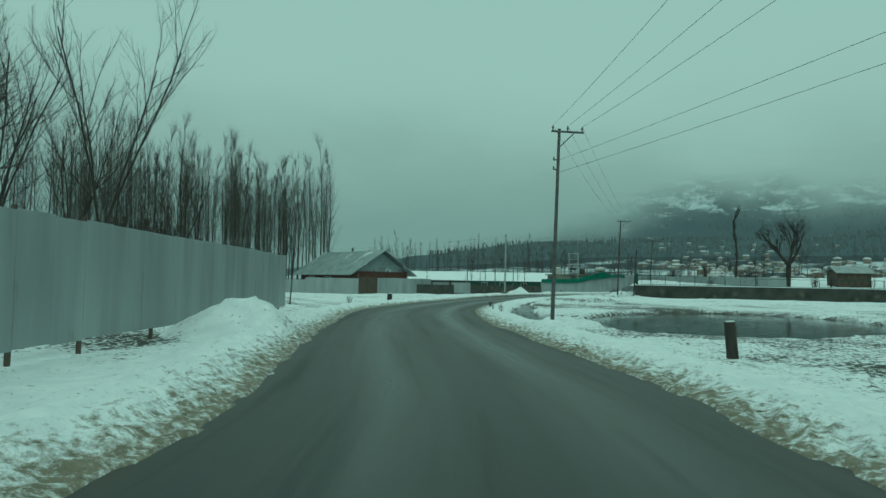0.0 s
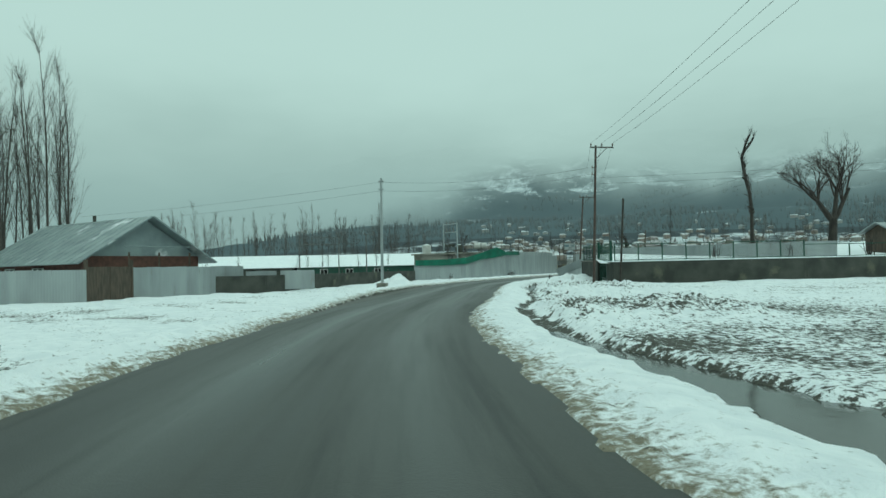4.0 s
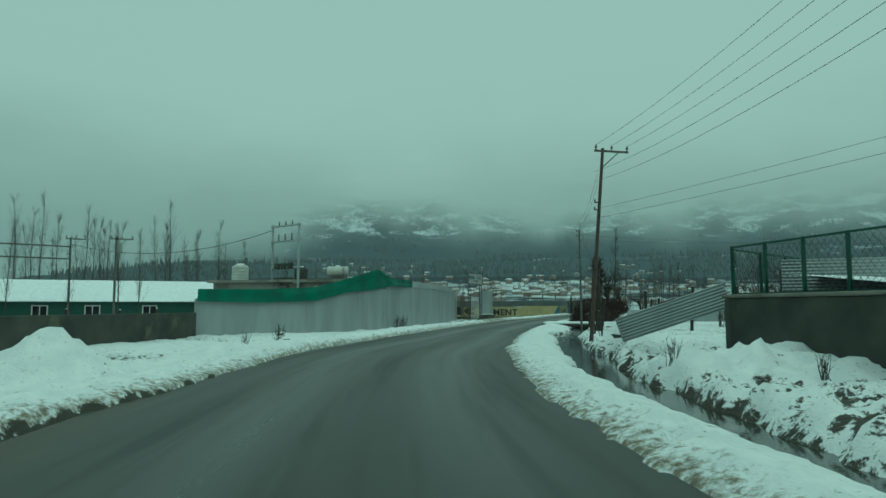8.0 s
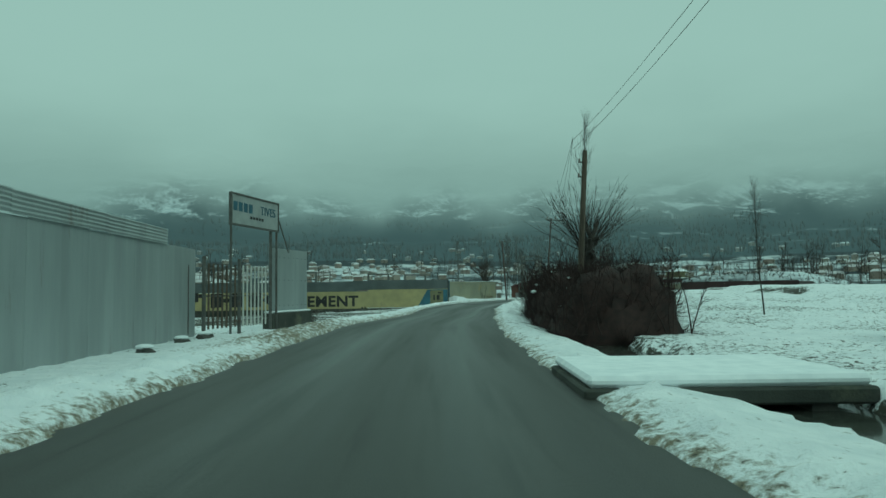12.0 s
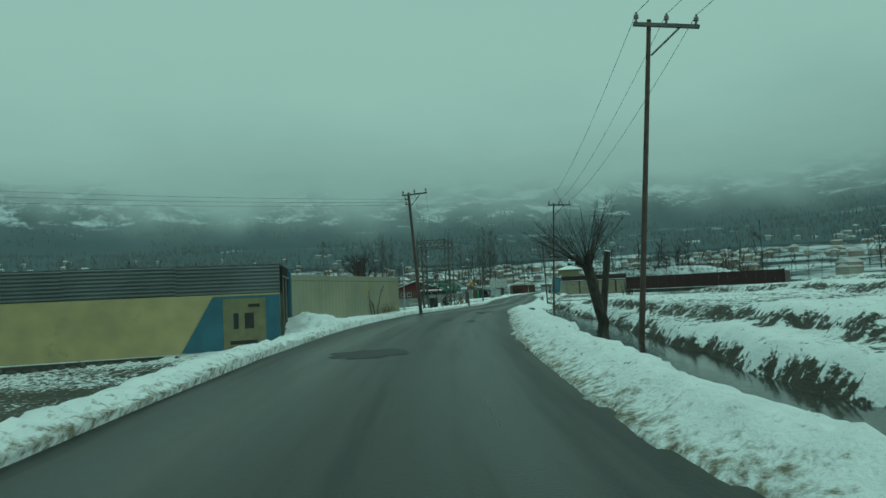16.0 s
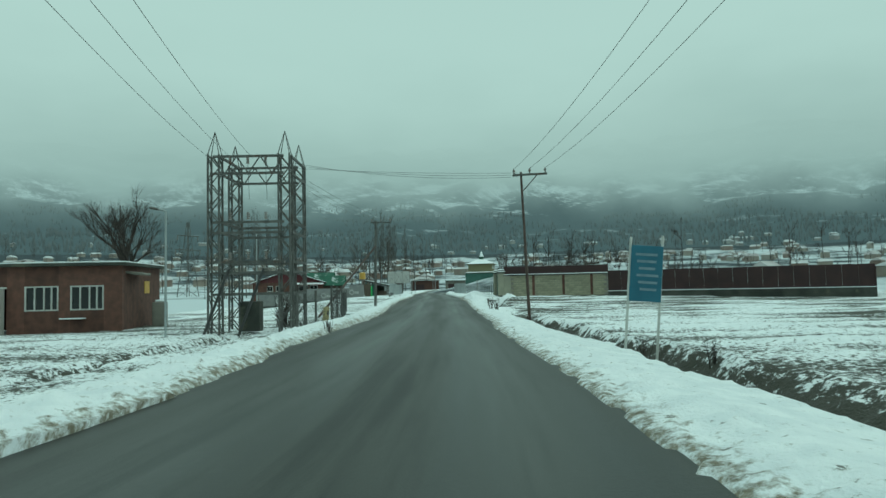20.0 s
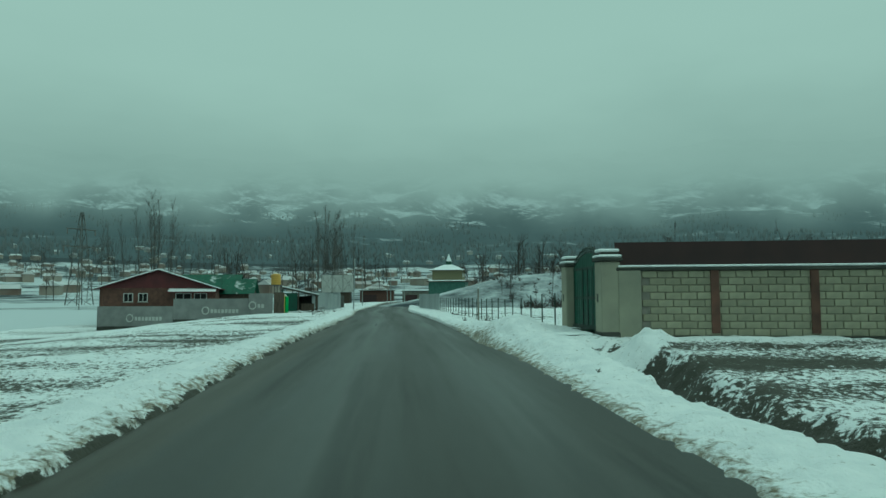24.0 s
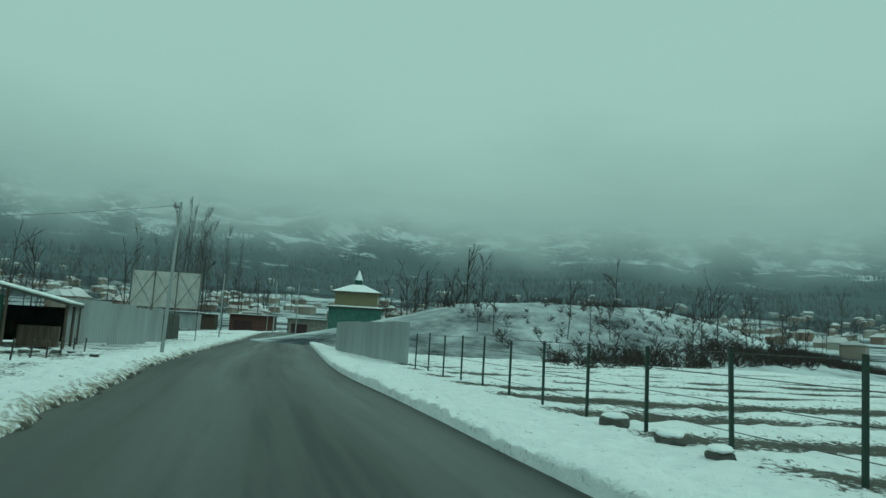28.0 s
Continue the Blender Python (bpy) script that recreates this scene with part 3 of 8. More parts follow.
    slush = np.clip(np.interp(my, [0, 50, 70], [0.86, 0.84, 0.78]) - u * fall + 0.35 * (crumb - 0.5), -0.3, 0.75) * np.interp(my, [0, 60, 100, 222, 230, 300], [1.0, 0.9, 0.8, 0.8, 0.9, 0.9])
    # churned snow before the yard gate
    churn = np.where(right, 0, np.interp(my, [129, 133, 140, 144], [0, 1, 1, 0])) * (1 - step(1.2, 3.2, e))
    slush = np.maximum(slush, churn * (0.62 + 0.7 * (crumb - 0.5)))
    return z, bare, slush


def ground_z(x, y):
    s, d = road_frame(np.array([float(x)]), np.array([float(y)]))
    return float(ground_of(np.array([float(x)]), np.array([float(y)]), s, d)[0][0])


# ---- ground, road, water ----
_near = np.r_[np.arange(-0.62, 1.4, 0.09), np.arange(1.4, 4.2, 0.17), np.arange(4.2, 10, 0.33), np.arange(10, 22, 0.9), np.arange(22, 43, 2.2)]


def build_ground():
    rows = np.arange(0, LENGTH - 1, 0.17)
    half = np.interp(rows, S, HALF)
    n = len(_near)
    D = np.concatenate([-(half[:, None] + _near[None, ::-1]), half[:, None] * np.linspace(-0.8, 0.8, 5)[None], half[:, None] + _near[None]], 1)
    SS = rows[:, None] + 0 * D
    X = np.interp(SS, S, MID[:, 0]) + D * np.interp(SS, S, NRM[:, 0])
    Y = np.interp(SS, S, MID[:, 1]) + D * np.interp(SS, S, NRM[:, 1])
    z, bare, slush = ground_of(X, Y, SS, D)
    e = np.abs(D) - half[:, None]
    z = z - 0.9 * step(34, 42, e)
    z[:, n : n + 5] = -0.08 + road_z(rows)[:, None]
    ob = sheet_mesh("ground", X, Y, z, SNOW_GROUND)
    attribute(ob, "bare", bare)
    attribute(ob, "slush", slush)
    tagged(ob, "patchy trodden snow over muddy fields and verges", "ground", kind="structure")


def build_road():
    rows = np.arange(0, LENGTH - 1, 0.35)
    half = np.interp(rows, S, HALF)
    fr = np.r_[-1.0, -0.96, -0.9, -0.8, -0.68, -0.55, -0.42, -0.3, -0.15, 0, 0.15, 0.3, 0.42, 0.55, 0.68, 0.8, 0.9, 0.96, 1.0]
    F = fr[None] + 0 * half[:, None]
    D = F * (half[:, None] + 0.5)
    SS = rows[:, None] + 0 * D
    X = np.interp(SS, S, MID[:, 0]) + D * np.interp(SS, S, NRM[:, 0])
    Y = np.interp(SS, S, MID[:, 1]) + D * np.interp(SS, S, NRM[:, 1])
    Z = road_z(SS) + 0.012 - 0.03 * F**2 + 0.016 * (fractal(X, Y, 0.7, 5) - 0.5)
    ob = sheet_mesh("road", X, Y, Z, ASPHALT)
    attribute(ob, "mudline", np.clip((np.abs(F) - 0.70 + 0.12 * (fractal(SS, F, 0.3, 7) - 0.5)) / 0.28, 0, 1) * 0.8 + 0.55 * step(0.70, 0.78, -F) * np.interp(np.interp(SS, S, MID[:, 1]), [50, 58, 78, 88, 218, 226, 244, 252], [0, 1, 1, 0, 0, 1, 1, 0]))
    tr = np.exp(-(((np.abs(F - 0.05) - 0.36) / 0.16) ** 2))
    attribute(ob, "track", tr)
    attribute(ob, "lane", D * 1.7)
    attribute(ob, "run", SS * 0.07)
    tagged(ob, "wet grey asphalt road with muddy edges", "road", kind="structure")


def water_sheet(name, xs, ys, z, label):
    X, Y = lattice(xs, ys)
    ob = sheet_mesh(name, X, Y, 0 * X + z, WATER)
    return tagged(ob, label, "water", kind="structure")


def build_stream():
    rows = np.arange(along(30), along(186), 1.0)
    c = ditch_centre(rows)
    D = c[:, None] + np.linspace(-1.2, 1.2, 5)[None]
    SS = rows[:, None] + 0 * D
    X = np.interp(SS, S, MID[:, 0]) + D * np.interp(SS, S, NRM[:, 0])
    Y = np.interp(SS, S, MID[:, 1]) + D * np.interp(SS, S, NRM[:, 1])
    ob = sheet_mesh("stream_water", X, Y, road_z(SS) - 0.19, WATER)
    tagged(ob, "dark shallow water in a roadside ditch", "water", kind="structure")


build_ground()
build_road()
build_stream()
water_sheet("pond_water", np.linspace(-8.6, 20, 8), np.linspace(26, 55, 8), -0.28, "still murky brown pond among snowy banks")


# ---- far land ----
def far_height(x, y):
    dx, dy = x - 40.0, y - 200.0
    r, az = np.hypot(dx, dy), np.degrees(np.arctan2(dx, dy))
    up = step(-62, -4, az) * (1 - step(125, 165, az))
    rise = np.interp(r, [0, 230, 420, 700, 1000, 1400, 1750, 2300, 3000, 5000], [0, 0, 7, 24, 58, 110, 215, 420, 560, 560])
    rough = (fractal(x, y, 1 / 420, 101, 5, 0.55) - 0.5) * np.interp(r, [200, 500, 1000, 1700, 2600], [0, 5, 14, 90, 180])
    gully = np.abs(fractal(x, y, 1 / 230, 111, 4) - 0.5) * np.interp(r, [1000, 1600, 2300], [0, 45, 120])
    knoll = 6.4 * np.exp(-(((x - 160) / 36) ** 2 + ((y - 290) / 22) ** 2) ** 1.4)
    dell = 1.3 * np.exp(-((((x - 62) / 28) ** 2 + ((y - 288) / 32) ** 2) ** 2))
    return -0.95 - dell + up * (rise + rough + gully) + knoll * (0.8 + 0.5 * fractal(x, y, 0.06, 121)) + 0.15 * fractal(x, y, 0.1, 131)


def far_material():
    """Snow fields and terraces, dark bare woods between them."""
    m = bpy.data.materials.new("snowy_slopes")
    m.use_nodes = True
    n, l = m.node_tree.nodes, m.node_tree.links
    p = n["Principled BSDF"]

    def noisy(where, scale, detail, rough, lo, hi):
        a = n.new("ShaderNodeTexNoise")
        a.inputs["Scale"].default_value, a.inputs["Detail"].default_value, a.inputs["Roughness"].default_value = scale, detail, rough
        l.new(where, a.inputs["Vector"])
        b = n.new("ShaderNodeMapRange")
        b.inputs["From Min"].default_value, b.inputs["From Max"].default_value = lo, hi
        l.new(a.outputs[0], b.inputs[0])
        return b.outputs[0]

    at = n.new("ShaderNodeAttribute")
    at.attribute_name = "wood"
    # woods and gullies run down the slope
    across, down = n.new("ShaderNodeAttribute"), n.new("ShaderNodeAttribute")
    across.attribute_name, down.attribute_name = "across", "down"
    slope = n.new("ShaderNodeCombineXYZ")
    l.new(across.outputs["Fac"], slope.inputs[0])
    l.new(down.outputs["Fac"], slope.inputs[1])
    co = n.new("ShaderNodeTexCoord")
    streak = noisy(co.outputs["Object"], 0.011, 9, 0.7, 0.40, 0.60)
    grain = noisy(slope.outputs[0], 0.085, 6, 0.72, 0.36, 0.64)
    add = n.new("ShaderNodeMath")
    add.operation = "ADD"
    l.new(at.outputs["Fac"], add.inputs[0])
    l.new(streak, add.inputs[1])
    ma = n.new("ShaderNodeMath")
    ma.operation = "MULTIPLY_ADD"
    ma.inputs[1].default_value = 0.5
    l.new(grain, ma.inputs[0])
    l.new(add.outputs[0], ma.inputs[2])
    rg = n.new("ShaderNodeMapRange")
    rg.inputs["From Min"].default_value, rg.inputs["From Max"].default_value = 0.82, 1.42
    l.new(ma.outputs[0], rg.inputs[0])
    mx = n.new("ShaderNodeMix")
    mx.data_type = "RGBA"
    mx.inputs[6].default_value, mx.inputs[7].default_value = (0.56, 0.60, 0.63, 1), (0.042, 0.053, 0.062, 1)
    l.new(rg.outputs[0], mx.inputs[0])
    l.new(mx.outputs[2], p.inputs["Base Color"])
    p.inputs["Roughness"].default_value = 0.95
    p.inputs["Specular IOR Level"].default_value = 0.1
    return m


def build_far_land():
    ang = np.radians(np.r_[np.linspace(-180, -72, 60, endpoint=False), np.linspace(-72, 130, 900, endpoint=False), np.linspace(130, 180, 30)])
    rad = np.r_[np.linspace(0, 60, 3), 60 * (4400 / 60) ** np.linspace(0.02, 1, 170)]
    A, R = lattice(ang, rad)
    X, Y = 40 + R * np.sin(A), 200 + R * np.cos(A)
    Z = far_height(X, Y)
    ob = sheet_mesh("far_land", X[:, ::-1], Y[:, ::-1], Z[:, ::-1], far_material())
    az = np.degrees(A[:, ::-1])
    r = R[:, ::-1]
    xs, ys = X[:, ::-1], Y[:, ::-1]
    belt = step(760, 900, r + 200 * (fractal(xs, ys, 1 / 300, 141) - 0.5)) * (1 - step(1480, 1820, r + 420 * (fractal(xs, ys, 1 / 200, 143) - 0.5))) * 0.85
    wood = belt + 0.5 * (fractal(xs, ys, 1 / 160, 151) - 0.5) + 0.2 * step(120, 260, r) + 0.26 * step(260, 500, r) * (1 - step(1000, 1300, r)) + 0.34 * step(1300, 1500, r)
    wood = wood - 0.25 * np.exp(-(((xs - 160) / 42) ** 2 + ((ys - 290) / 27) ** 2))
    attribute(ob, "wood", wood)
    attribute(ob, "across", np.radians(az) * np.maximum(r, 200))
    attribute(ob, "down", r * np.interp(r, [400, 900, 1500], [1.0, 0.8, 0.4]))
    tagged(ob, "snowy valley floor rising to wooded mountain slopes", "mountain", kind="structure")


def cloud_material(name, tone, low, high, most, scale, upper=None, ends=None):
    """Glowing veil painted as low cloud, haze and mist: clear below, dense above, with ragged lower edge."""
    m = bpy.data.materials.new(name)
    m.use_nodes = True
    n, l = m.node_tree.nodes, m.node_tree.links
    n.clear()
    co = n.new("ShaderNodeTexCoord")
    sp = n.new("ShaderNodeSeparateXYZ")
    l.new(co.outputs["Object"], sp.inputs[0])
    nz = n.new("ShaderNodeTexNoise")
    nz.inputs["Scale"].default_value, nz.inputs["Detail"].default_value = scale, 5.0
    l.new(co.outputs["Object"], nz.inputs["Vector"])
    ad = n.new("ShaderNodeMath")
    ad.operation = "MULTIPLY_ADD"
    ad.inputs[1].default_value = (high - low) * 0.9
    l.new(nz.outputs[0], ad.inputs[0])
    l.new(sp.outputs[2], ad.inputs[2])
    hang = n.new("ShaderNodeMapRange")
    hang.inputs["From Min"].default_value, hang.inputs["From Max"].default_value = -120.0, -700.0
    hang.inputs["To Min"].default_value, hang.inputs["To Max"].default_value = 0.0, (high - low) * 1.15
    l.new(sp.outputs[0], hang.inputs[0])
    more = n.new("ShaderNodeMath")
    more.operation = "ADD"
    l.new(ad.outputs[0], more.inputs[0])
    l.new(hang.outputs[0], more.inputs[1])
    ad = more
    rg = n.new("ShaderNodeMapRange")
    rg.interpolation_type = "SMOOTHERSTEP"
    rg.inputs["From Min"].default_value, rg.inputs["From Max"].default_value = low + (high - low) * 0.45, high + (high - low) * 0.45
    rg.inputs["To Max"].default_value = most
    l.new(ad.outputs[0], rg.inputs[0])
    alpha = rg.outputs[0]
    if ends:
        out_ = n.new("ShaderNodeMapRange")
        out_.interpolation_type = "SMOOTHSTEP"
        out_.inputs["From Min"].default_value, out_.inputs["From Max"].default_value = ends
        out_.inputs["To Min"].default_value, out_.inputs["To Max"].default_value = 1.0, 0.0
        l.new(sp.outputs[2], out_.inputs[0])
        both = n.new("ShaderNodeMath")
        both.operation = "MULTIPLY"
        l.new(alpha, both.inputs[0])
        l.new(out_.outputs[0], both.inputs[1])
        alpha = both.outputs[0]
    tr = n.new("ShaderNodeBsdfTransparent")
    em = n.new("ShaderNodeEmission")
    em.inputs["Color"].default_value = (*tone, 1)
    if upper:
        soft = n.new("ShaderNodeTexNoise")
        soft.inputs["Scale"].default_value, soft.inputs["Detail"].default_value = 0.0022, 4.0
        sq = n.new("ShaderNodeMapping")
        sq.inputs["Scale"].default_value = (1, 1, 2.4)
        l.new(co.outputs["Object"], sq.inputs[0])
        l.new(sq.outputs[0], soft.inputs["Vector"])
        lift = n.new("ShaderNodeMath")
        lift.operation = "MULTIPLY_ADD"
        lift.inputs[1].default_value = 260.0
        l.new(soft.outputs[0], lift.inputs[0])
        l.new(sp.outputs[2], lift.inputs[2])
        grow = n.new("ShaderNodeMapRange")
        grow.interpolation_type = "SMOOTHSTEP"
        grow.inputs["From Min"].default_value, grow.inputs["From Max"].default_value = 230.0, 620.0
        l.new(lift.outputs[0], grow.inputs[0])
        tm = n.new("ShaderNodeMix")
        tm.data_type = "RGBA"
        tm.inputs[6].default_value, tm.inputs[7].default_value = (*tone, 1), (*upper, 1)
        l.new(grow.outputs[0], tm.inputs[0])
        l.new(tm.outputs[2], em.inputs["Color"])
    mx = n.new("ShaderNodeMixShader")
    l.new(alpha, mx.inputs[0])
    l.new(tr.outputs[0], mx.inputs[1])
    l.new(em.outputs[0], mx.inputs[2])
    out = n.new("ShaderNodeOutputMaterial")
    l.new(mx.outputs[0], out.inputs[0])
    return m


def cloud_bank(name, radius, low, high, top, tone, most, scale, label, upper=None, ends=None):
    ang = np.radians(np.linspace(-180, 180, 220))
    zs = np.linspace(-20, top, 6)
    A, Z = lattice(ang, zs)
    ob = sheet_mesh(name, 40 + radius * np.sin(A), 200 + radius * np.cos(A), Z, cloud_material(name + "_glow_veil", tone, low, high, most, scale, upper, ends))
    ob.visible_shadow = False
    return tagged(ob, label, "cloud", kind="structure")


build_far_land()
CLOUD, BRIGHT = (0.40, 0.46, 0.465), (0.60, 0.665, 0.67)
cloud_bank("backdrop_cloud", 1300, 92, 235, 1000, CLOUD, 0.985, 0.005, "low grey cloud hiding the mountain tops", BRIGHT)
# two glowing see-through shells paint haze and mist over the slopes
cloud_bank("backdrop_haze_glow", 880, -90, 30, 200, (0.20, 0.285, 0.32), 0.22, 0.006, "glowing see-through sheet painting blue haze before wooded slopes", None, (70, 190))
cloud_bank("backdrop_mist_glow", 560, -90, 20, 200, (0.30, 0.36, 0.37), 0.06, 0.01, "glowing see-through sheet painting pale mist over the valley", None, (40, 180))


# ---- walls and fences ----
def corrugated(w=0.9, h=2.2, waves=9, amp=0.011, across=False):
    """A corrugated sheet, standing on its lower edge, from x = 0 to w; across: ribs lie level."""
    k = waves * 4
    a = np.linspace(0, 1, k + 1)
    wave = amp * np.sin(a * waves * 2 * np.pi)
    bm = bmesh.new()
    rows = []
    for u, o in zip(a, wave):
        if across:
            rows.append((bm.verts.new((0, o, u * h)), bm.verts.new((w, o, u * h))))
        else:
            rows.append((bm.verts.new((u * w, o, 0)), bm.verts.new((u * w, o, h))))
    for p, q in zip(rows, rows[1:]):
        bm.faces.new((p[0], q[0], q[1], p[1]))
    bm.normal_update()
    bmesh.ops.solidify(bm, geom=bm.faces[:], thickness=0.006)
    return bm


def sheet_fence(name, pts, h, mat, label, z0=0.0, width=0.9, waves=9, across=False, posts=True, jitter=0.02, gap_under=0.0, post_out=0.05, seed=1, lean=0.0):
    """Upright metal sheets side by side on posts, along the given line in the plan."""
    rnd = random.Random(seed)
    f = thing(name, pose(*pts[0], 0), label, "fence")
    proto = None
    for (ax, ay), (bx, by) in zip(pts, pts[1:]):
        run = math.hypot(bx - ax, by - ay)
        n = max(1, round(run / width))
        turn = math.degrees(math.atan2(by - ay, bx - ax))
        for k in range(n):
            x, y = ax + (bx - ax) * k / n, ay + (by - ay) * k / n
            m = pose(x - pts[0][0], y - pts[0][1], z0 + gap_under + rnd.uniform(-jitter, jitter), lean, 0, turn) @ Matrix.Diagonal((run / n / width * 1.015, 1, 1, 1))
            m = m @ Matrix.Translation((0, 0.006 * (k % 2), 0)) @ pose(0, 0, 0, 0, rnd.uniform(-0.3, 0.3), 0)
            if proto is None:
                proto = part("sheet", corrugated(width, h, waves, 0.011 if waves > 7 or across else 0.004, across), mat, f)
                proto.matrix_basis = m
            else:
                share("sheet", proto, f, m)
            if posts and k % 3 == 0:
                q = pose(x - pts[0][0], y - pts[0][1], 0, 0, 0, turn)
                part("post", new_box((0.07, 0.07, h + 0.25 + gap_under + 0.4), (0, post_out, z0 + (h + gap_under) / 2 - 0.25), bevel=0.006), WOOD, f).matrix_basis = q
    return f


def wall_run(name, pts, h, t, mat, label, z0=-0.3, cap=None, cap_h=0.08, kind="structure", category="wall"):
    """A solid wall along a line in the plan, with a coping."""
    f = thing(name, pose(*pts[0], 0), label, category, kind=kind)
    for (ax, ay), (bx, by) in zip(pts, pts[1:]):
        run, turn = math.hypot(bx - ax, by - ay), math.degrees(math.atan2(by - ay, bx - ax))
        q = pose((ax + bx) / 2 - pts[0][0], (ay + by) / 2 - pts[0][1], 0, 0, 0, turn)
        part("wall_body", new_box((run + t, t, h - z0), (0, 0, (h + z0) / 2), bevel=0.02), mat, f).matrix_basis = q
        if cap:
            bm = new_box((run + t + 0.06, t + 0.1, cap_h), (0, 0, h + cap_h / 2 + 0.002), bevel=0.02)
            part("coping", bm, cap, f).matrix_basis = q
    return f


# ---- poles and lines ----
ARM = (-0.28, 0.34, 0.95)


def power_pole(x, y, h, lean=(0, 0), turn=0.0, arms=("top",), mat=POLE_STEEL, label="", r=0.09, top=None):
    """top: the place of the tip, in place of height and lean."""
    z = ground_z(x, y) - 0.15
    if top:
        d = Matrix.Rotation(-radians(turn), 3, "Z") @ Vector((top[0] - x, top[1] - y, top[2] - z))
        h, lean = d.length, (-math.degrees(math.atan2(d.y, d.z)), math.degrees(math.atan2(d.x, d.z)))
    p = thing("power_pole", pose(x, y, z, lean[0], lean[1], turn), label, "power pole", "poles along the road")
    part("shaft", new_tube((0, 0, -0.5), (0, 0, h), r * 1.1, r * 0.75, 12), mat, p)
    if "top" in arms:
        part("crossarm", new_box((1.36, 0.07, 0.08), (0.34, -0.05, h - 0.12), bevel=0.008), POLE_STEEL, p)
        part("brace", new_tube((0.05, -0.04, h - 0.75), (0.62, -0.04, h - 0.15), 0.02, seg=6), POLE_STEEL, p)
        for dx in ARM:
            bm = new_tube((dx, -0.05, h - 0.08), (dx, -0.05, h + 0.13), 0.028, 0.02, 8)
            tube(bm, (dx, -0.05, h + 0.0), (dx, -0.05, h + 0.06), 0.055, 0.05, 8)
            tube(bm, (dx, -0.05, h + 0.06), (dx, -0.05, h + 0.1), 0.05, 0.025, 8)
            part("insulator", bm, CERAMIC, p)
    for k, dz in enumerate(a for a in arms if a != "top"):
        part("bracket", new_box((0.26, 0.05, 0.05), (-0.08, 0, h - dz), bevel=0.006), POLE_STEEL, p)
        part("insulator", new_tube((-0.18, 0, h - dz), (-0.18, 0, h - dz + 0.12), 0.04, 0.028, 8), CERAMIC, p)
    p["tall"] = h
    return p


def wire(a, b, sag=0.5, r=0.0058, name="overhead_wire", label="thin dark overhead power cable"):
    cu = bpy.data.curves.new(name, "CURVE")
    cu.dimensions, cu.bevel_depth, cu.bevel_resolution = "3D", r, 1
    sp = cu.splines.new("POLY")
    n = 18
    sp.points.add(n)
    for k in range(n + 1):
        t = k / n
        v = Vector(a).lerp(Vector(b), t)
        sp.points[k].co = (v.x, v.y, v.z - sag * 4 * t * (1 - t), 1)
    cu.materials.append(WIRE)
    return tagged(new(name, cu), label, "cable", "overhead cables")


# ---- trees ----
class Limbs:
    """Tapered limbs gathered into one mesh."""

    def __init__(self):
        self.v, self.f = [], []

    def limb(self, pts, radii, sides=5):
        base = len(self.v)
        for k, (p, r) in enumerate(zip(pts, radii)):
            d = (pts[min(k + 1, len(pts) - 1)] - pts[max(k - 1, 0)]).normalized()
            u = d.cross(Vector((0.31, 0.95, 0.07))).normalized()
            w = d.cross(u)
            for j in range(sides):
                a = 2 * math.pi * j / sides
                self.v.append(p + u * (r * math.cos(a)) + w * (r * math.sin(a)))
            if k:
                o = base + (k - 1) * sides
                for j in range(sides):
                    self.f.append((o + j, o + (j + 1) % sides, o + sides + (j + 1) % sides, o + sides + j))
        self.f.append(tuple(base + len(pts) * sides - 1 - j for j in range(sides)))

    def path(self, start, d, length, r0, r1, rnd, bend=0.15, lift=0.0, n=5, sides=5):
        """Adds a crooked limb; gives back its points and radii."""
        pts, rad, p, d = [start.copy()], [r0], start.copy(), d.normalized()
        for k in range(n):
            d = (d + Vector((rnd.uniform(-bend, bend), rnd.uniform(-bend, bend), rnd.uniform(-bend, bend) + lift))).normalized()
            p = p + d * (length / n)
            pts.append(p.copy())
            rad.append(r0 + (r1 - r0) * (k + 1) / n)
        self.limb(pts, rad, sides)
        return pts, rad

    def mesh(self, name, mat, parent):
        me = bpy.data.meshes.new(name)
        me.from_pydata([tuple(p) for p in self.v], [], self.f)
        me.polygons.foreach_set("use_smooth", np.ones(len(me.polygons), bool))
        me.materials.append(mat)
        ob = new(name, me)
        ob.parent = parent
        return ob


def along_limb(pts, t):
    k = min(int(t * (len(pts) - 1)), len(pts) - 2)
    return pts[k].lerp(pts[k + 1], t * (len(pts) - 1) - k), (pts[k + 1] - pts[k]).normalized()


def outward(rnd, d, spread):
    """A way that leaves d by about spread radians, to a random side."""
    side = Vector((rnd.uniform(-1, 1), rnd.uniform(-1, 1), rnd.uniform(-0.3, 0.3)))
    side = (side - d * side.dot(d)).normalized()
    return (d * math.cos(spread) + side * math.sin(spread)).normalized()


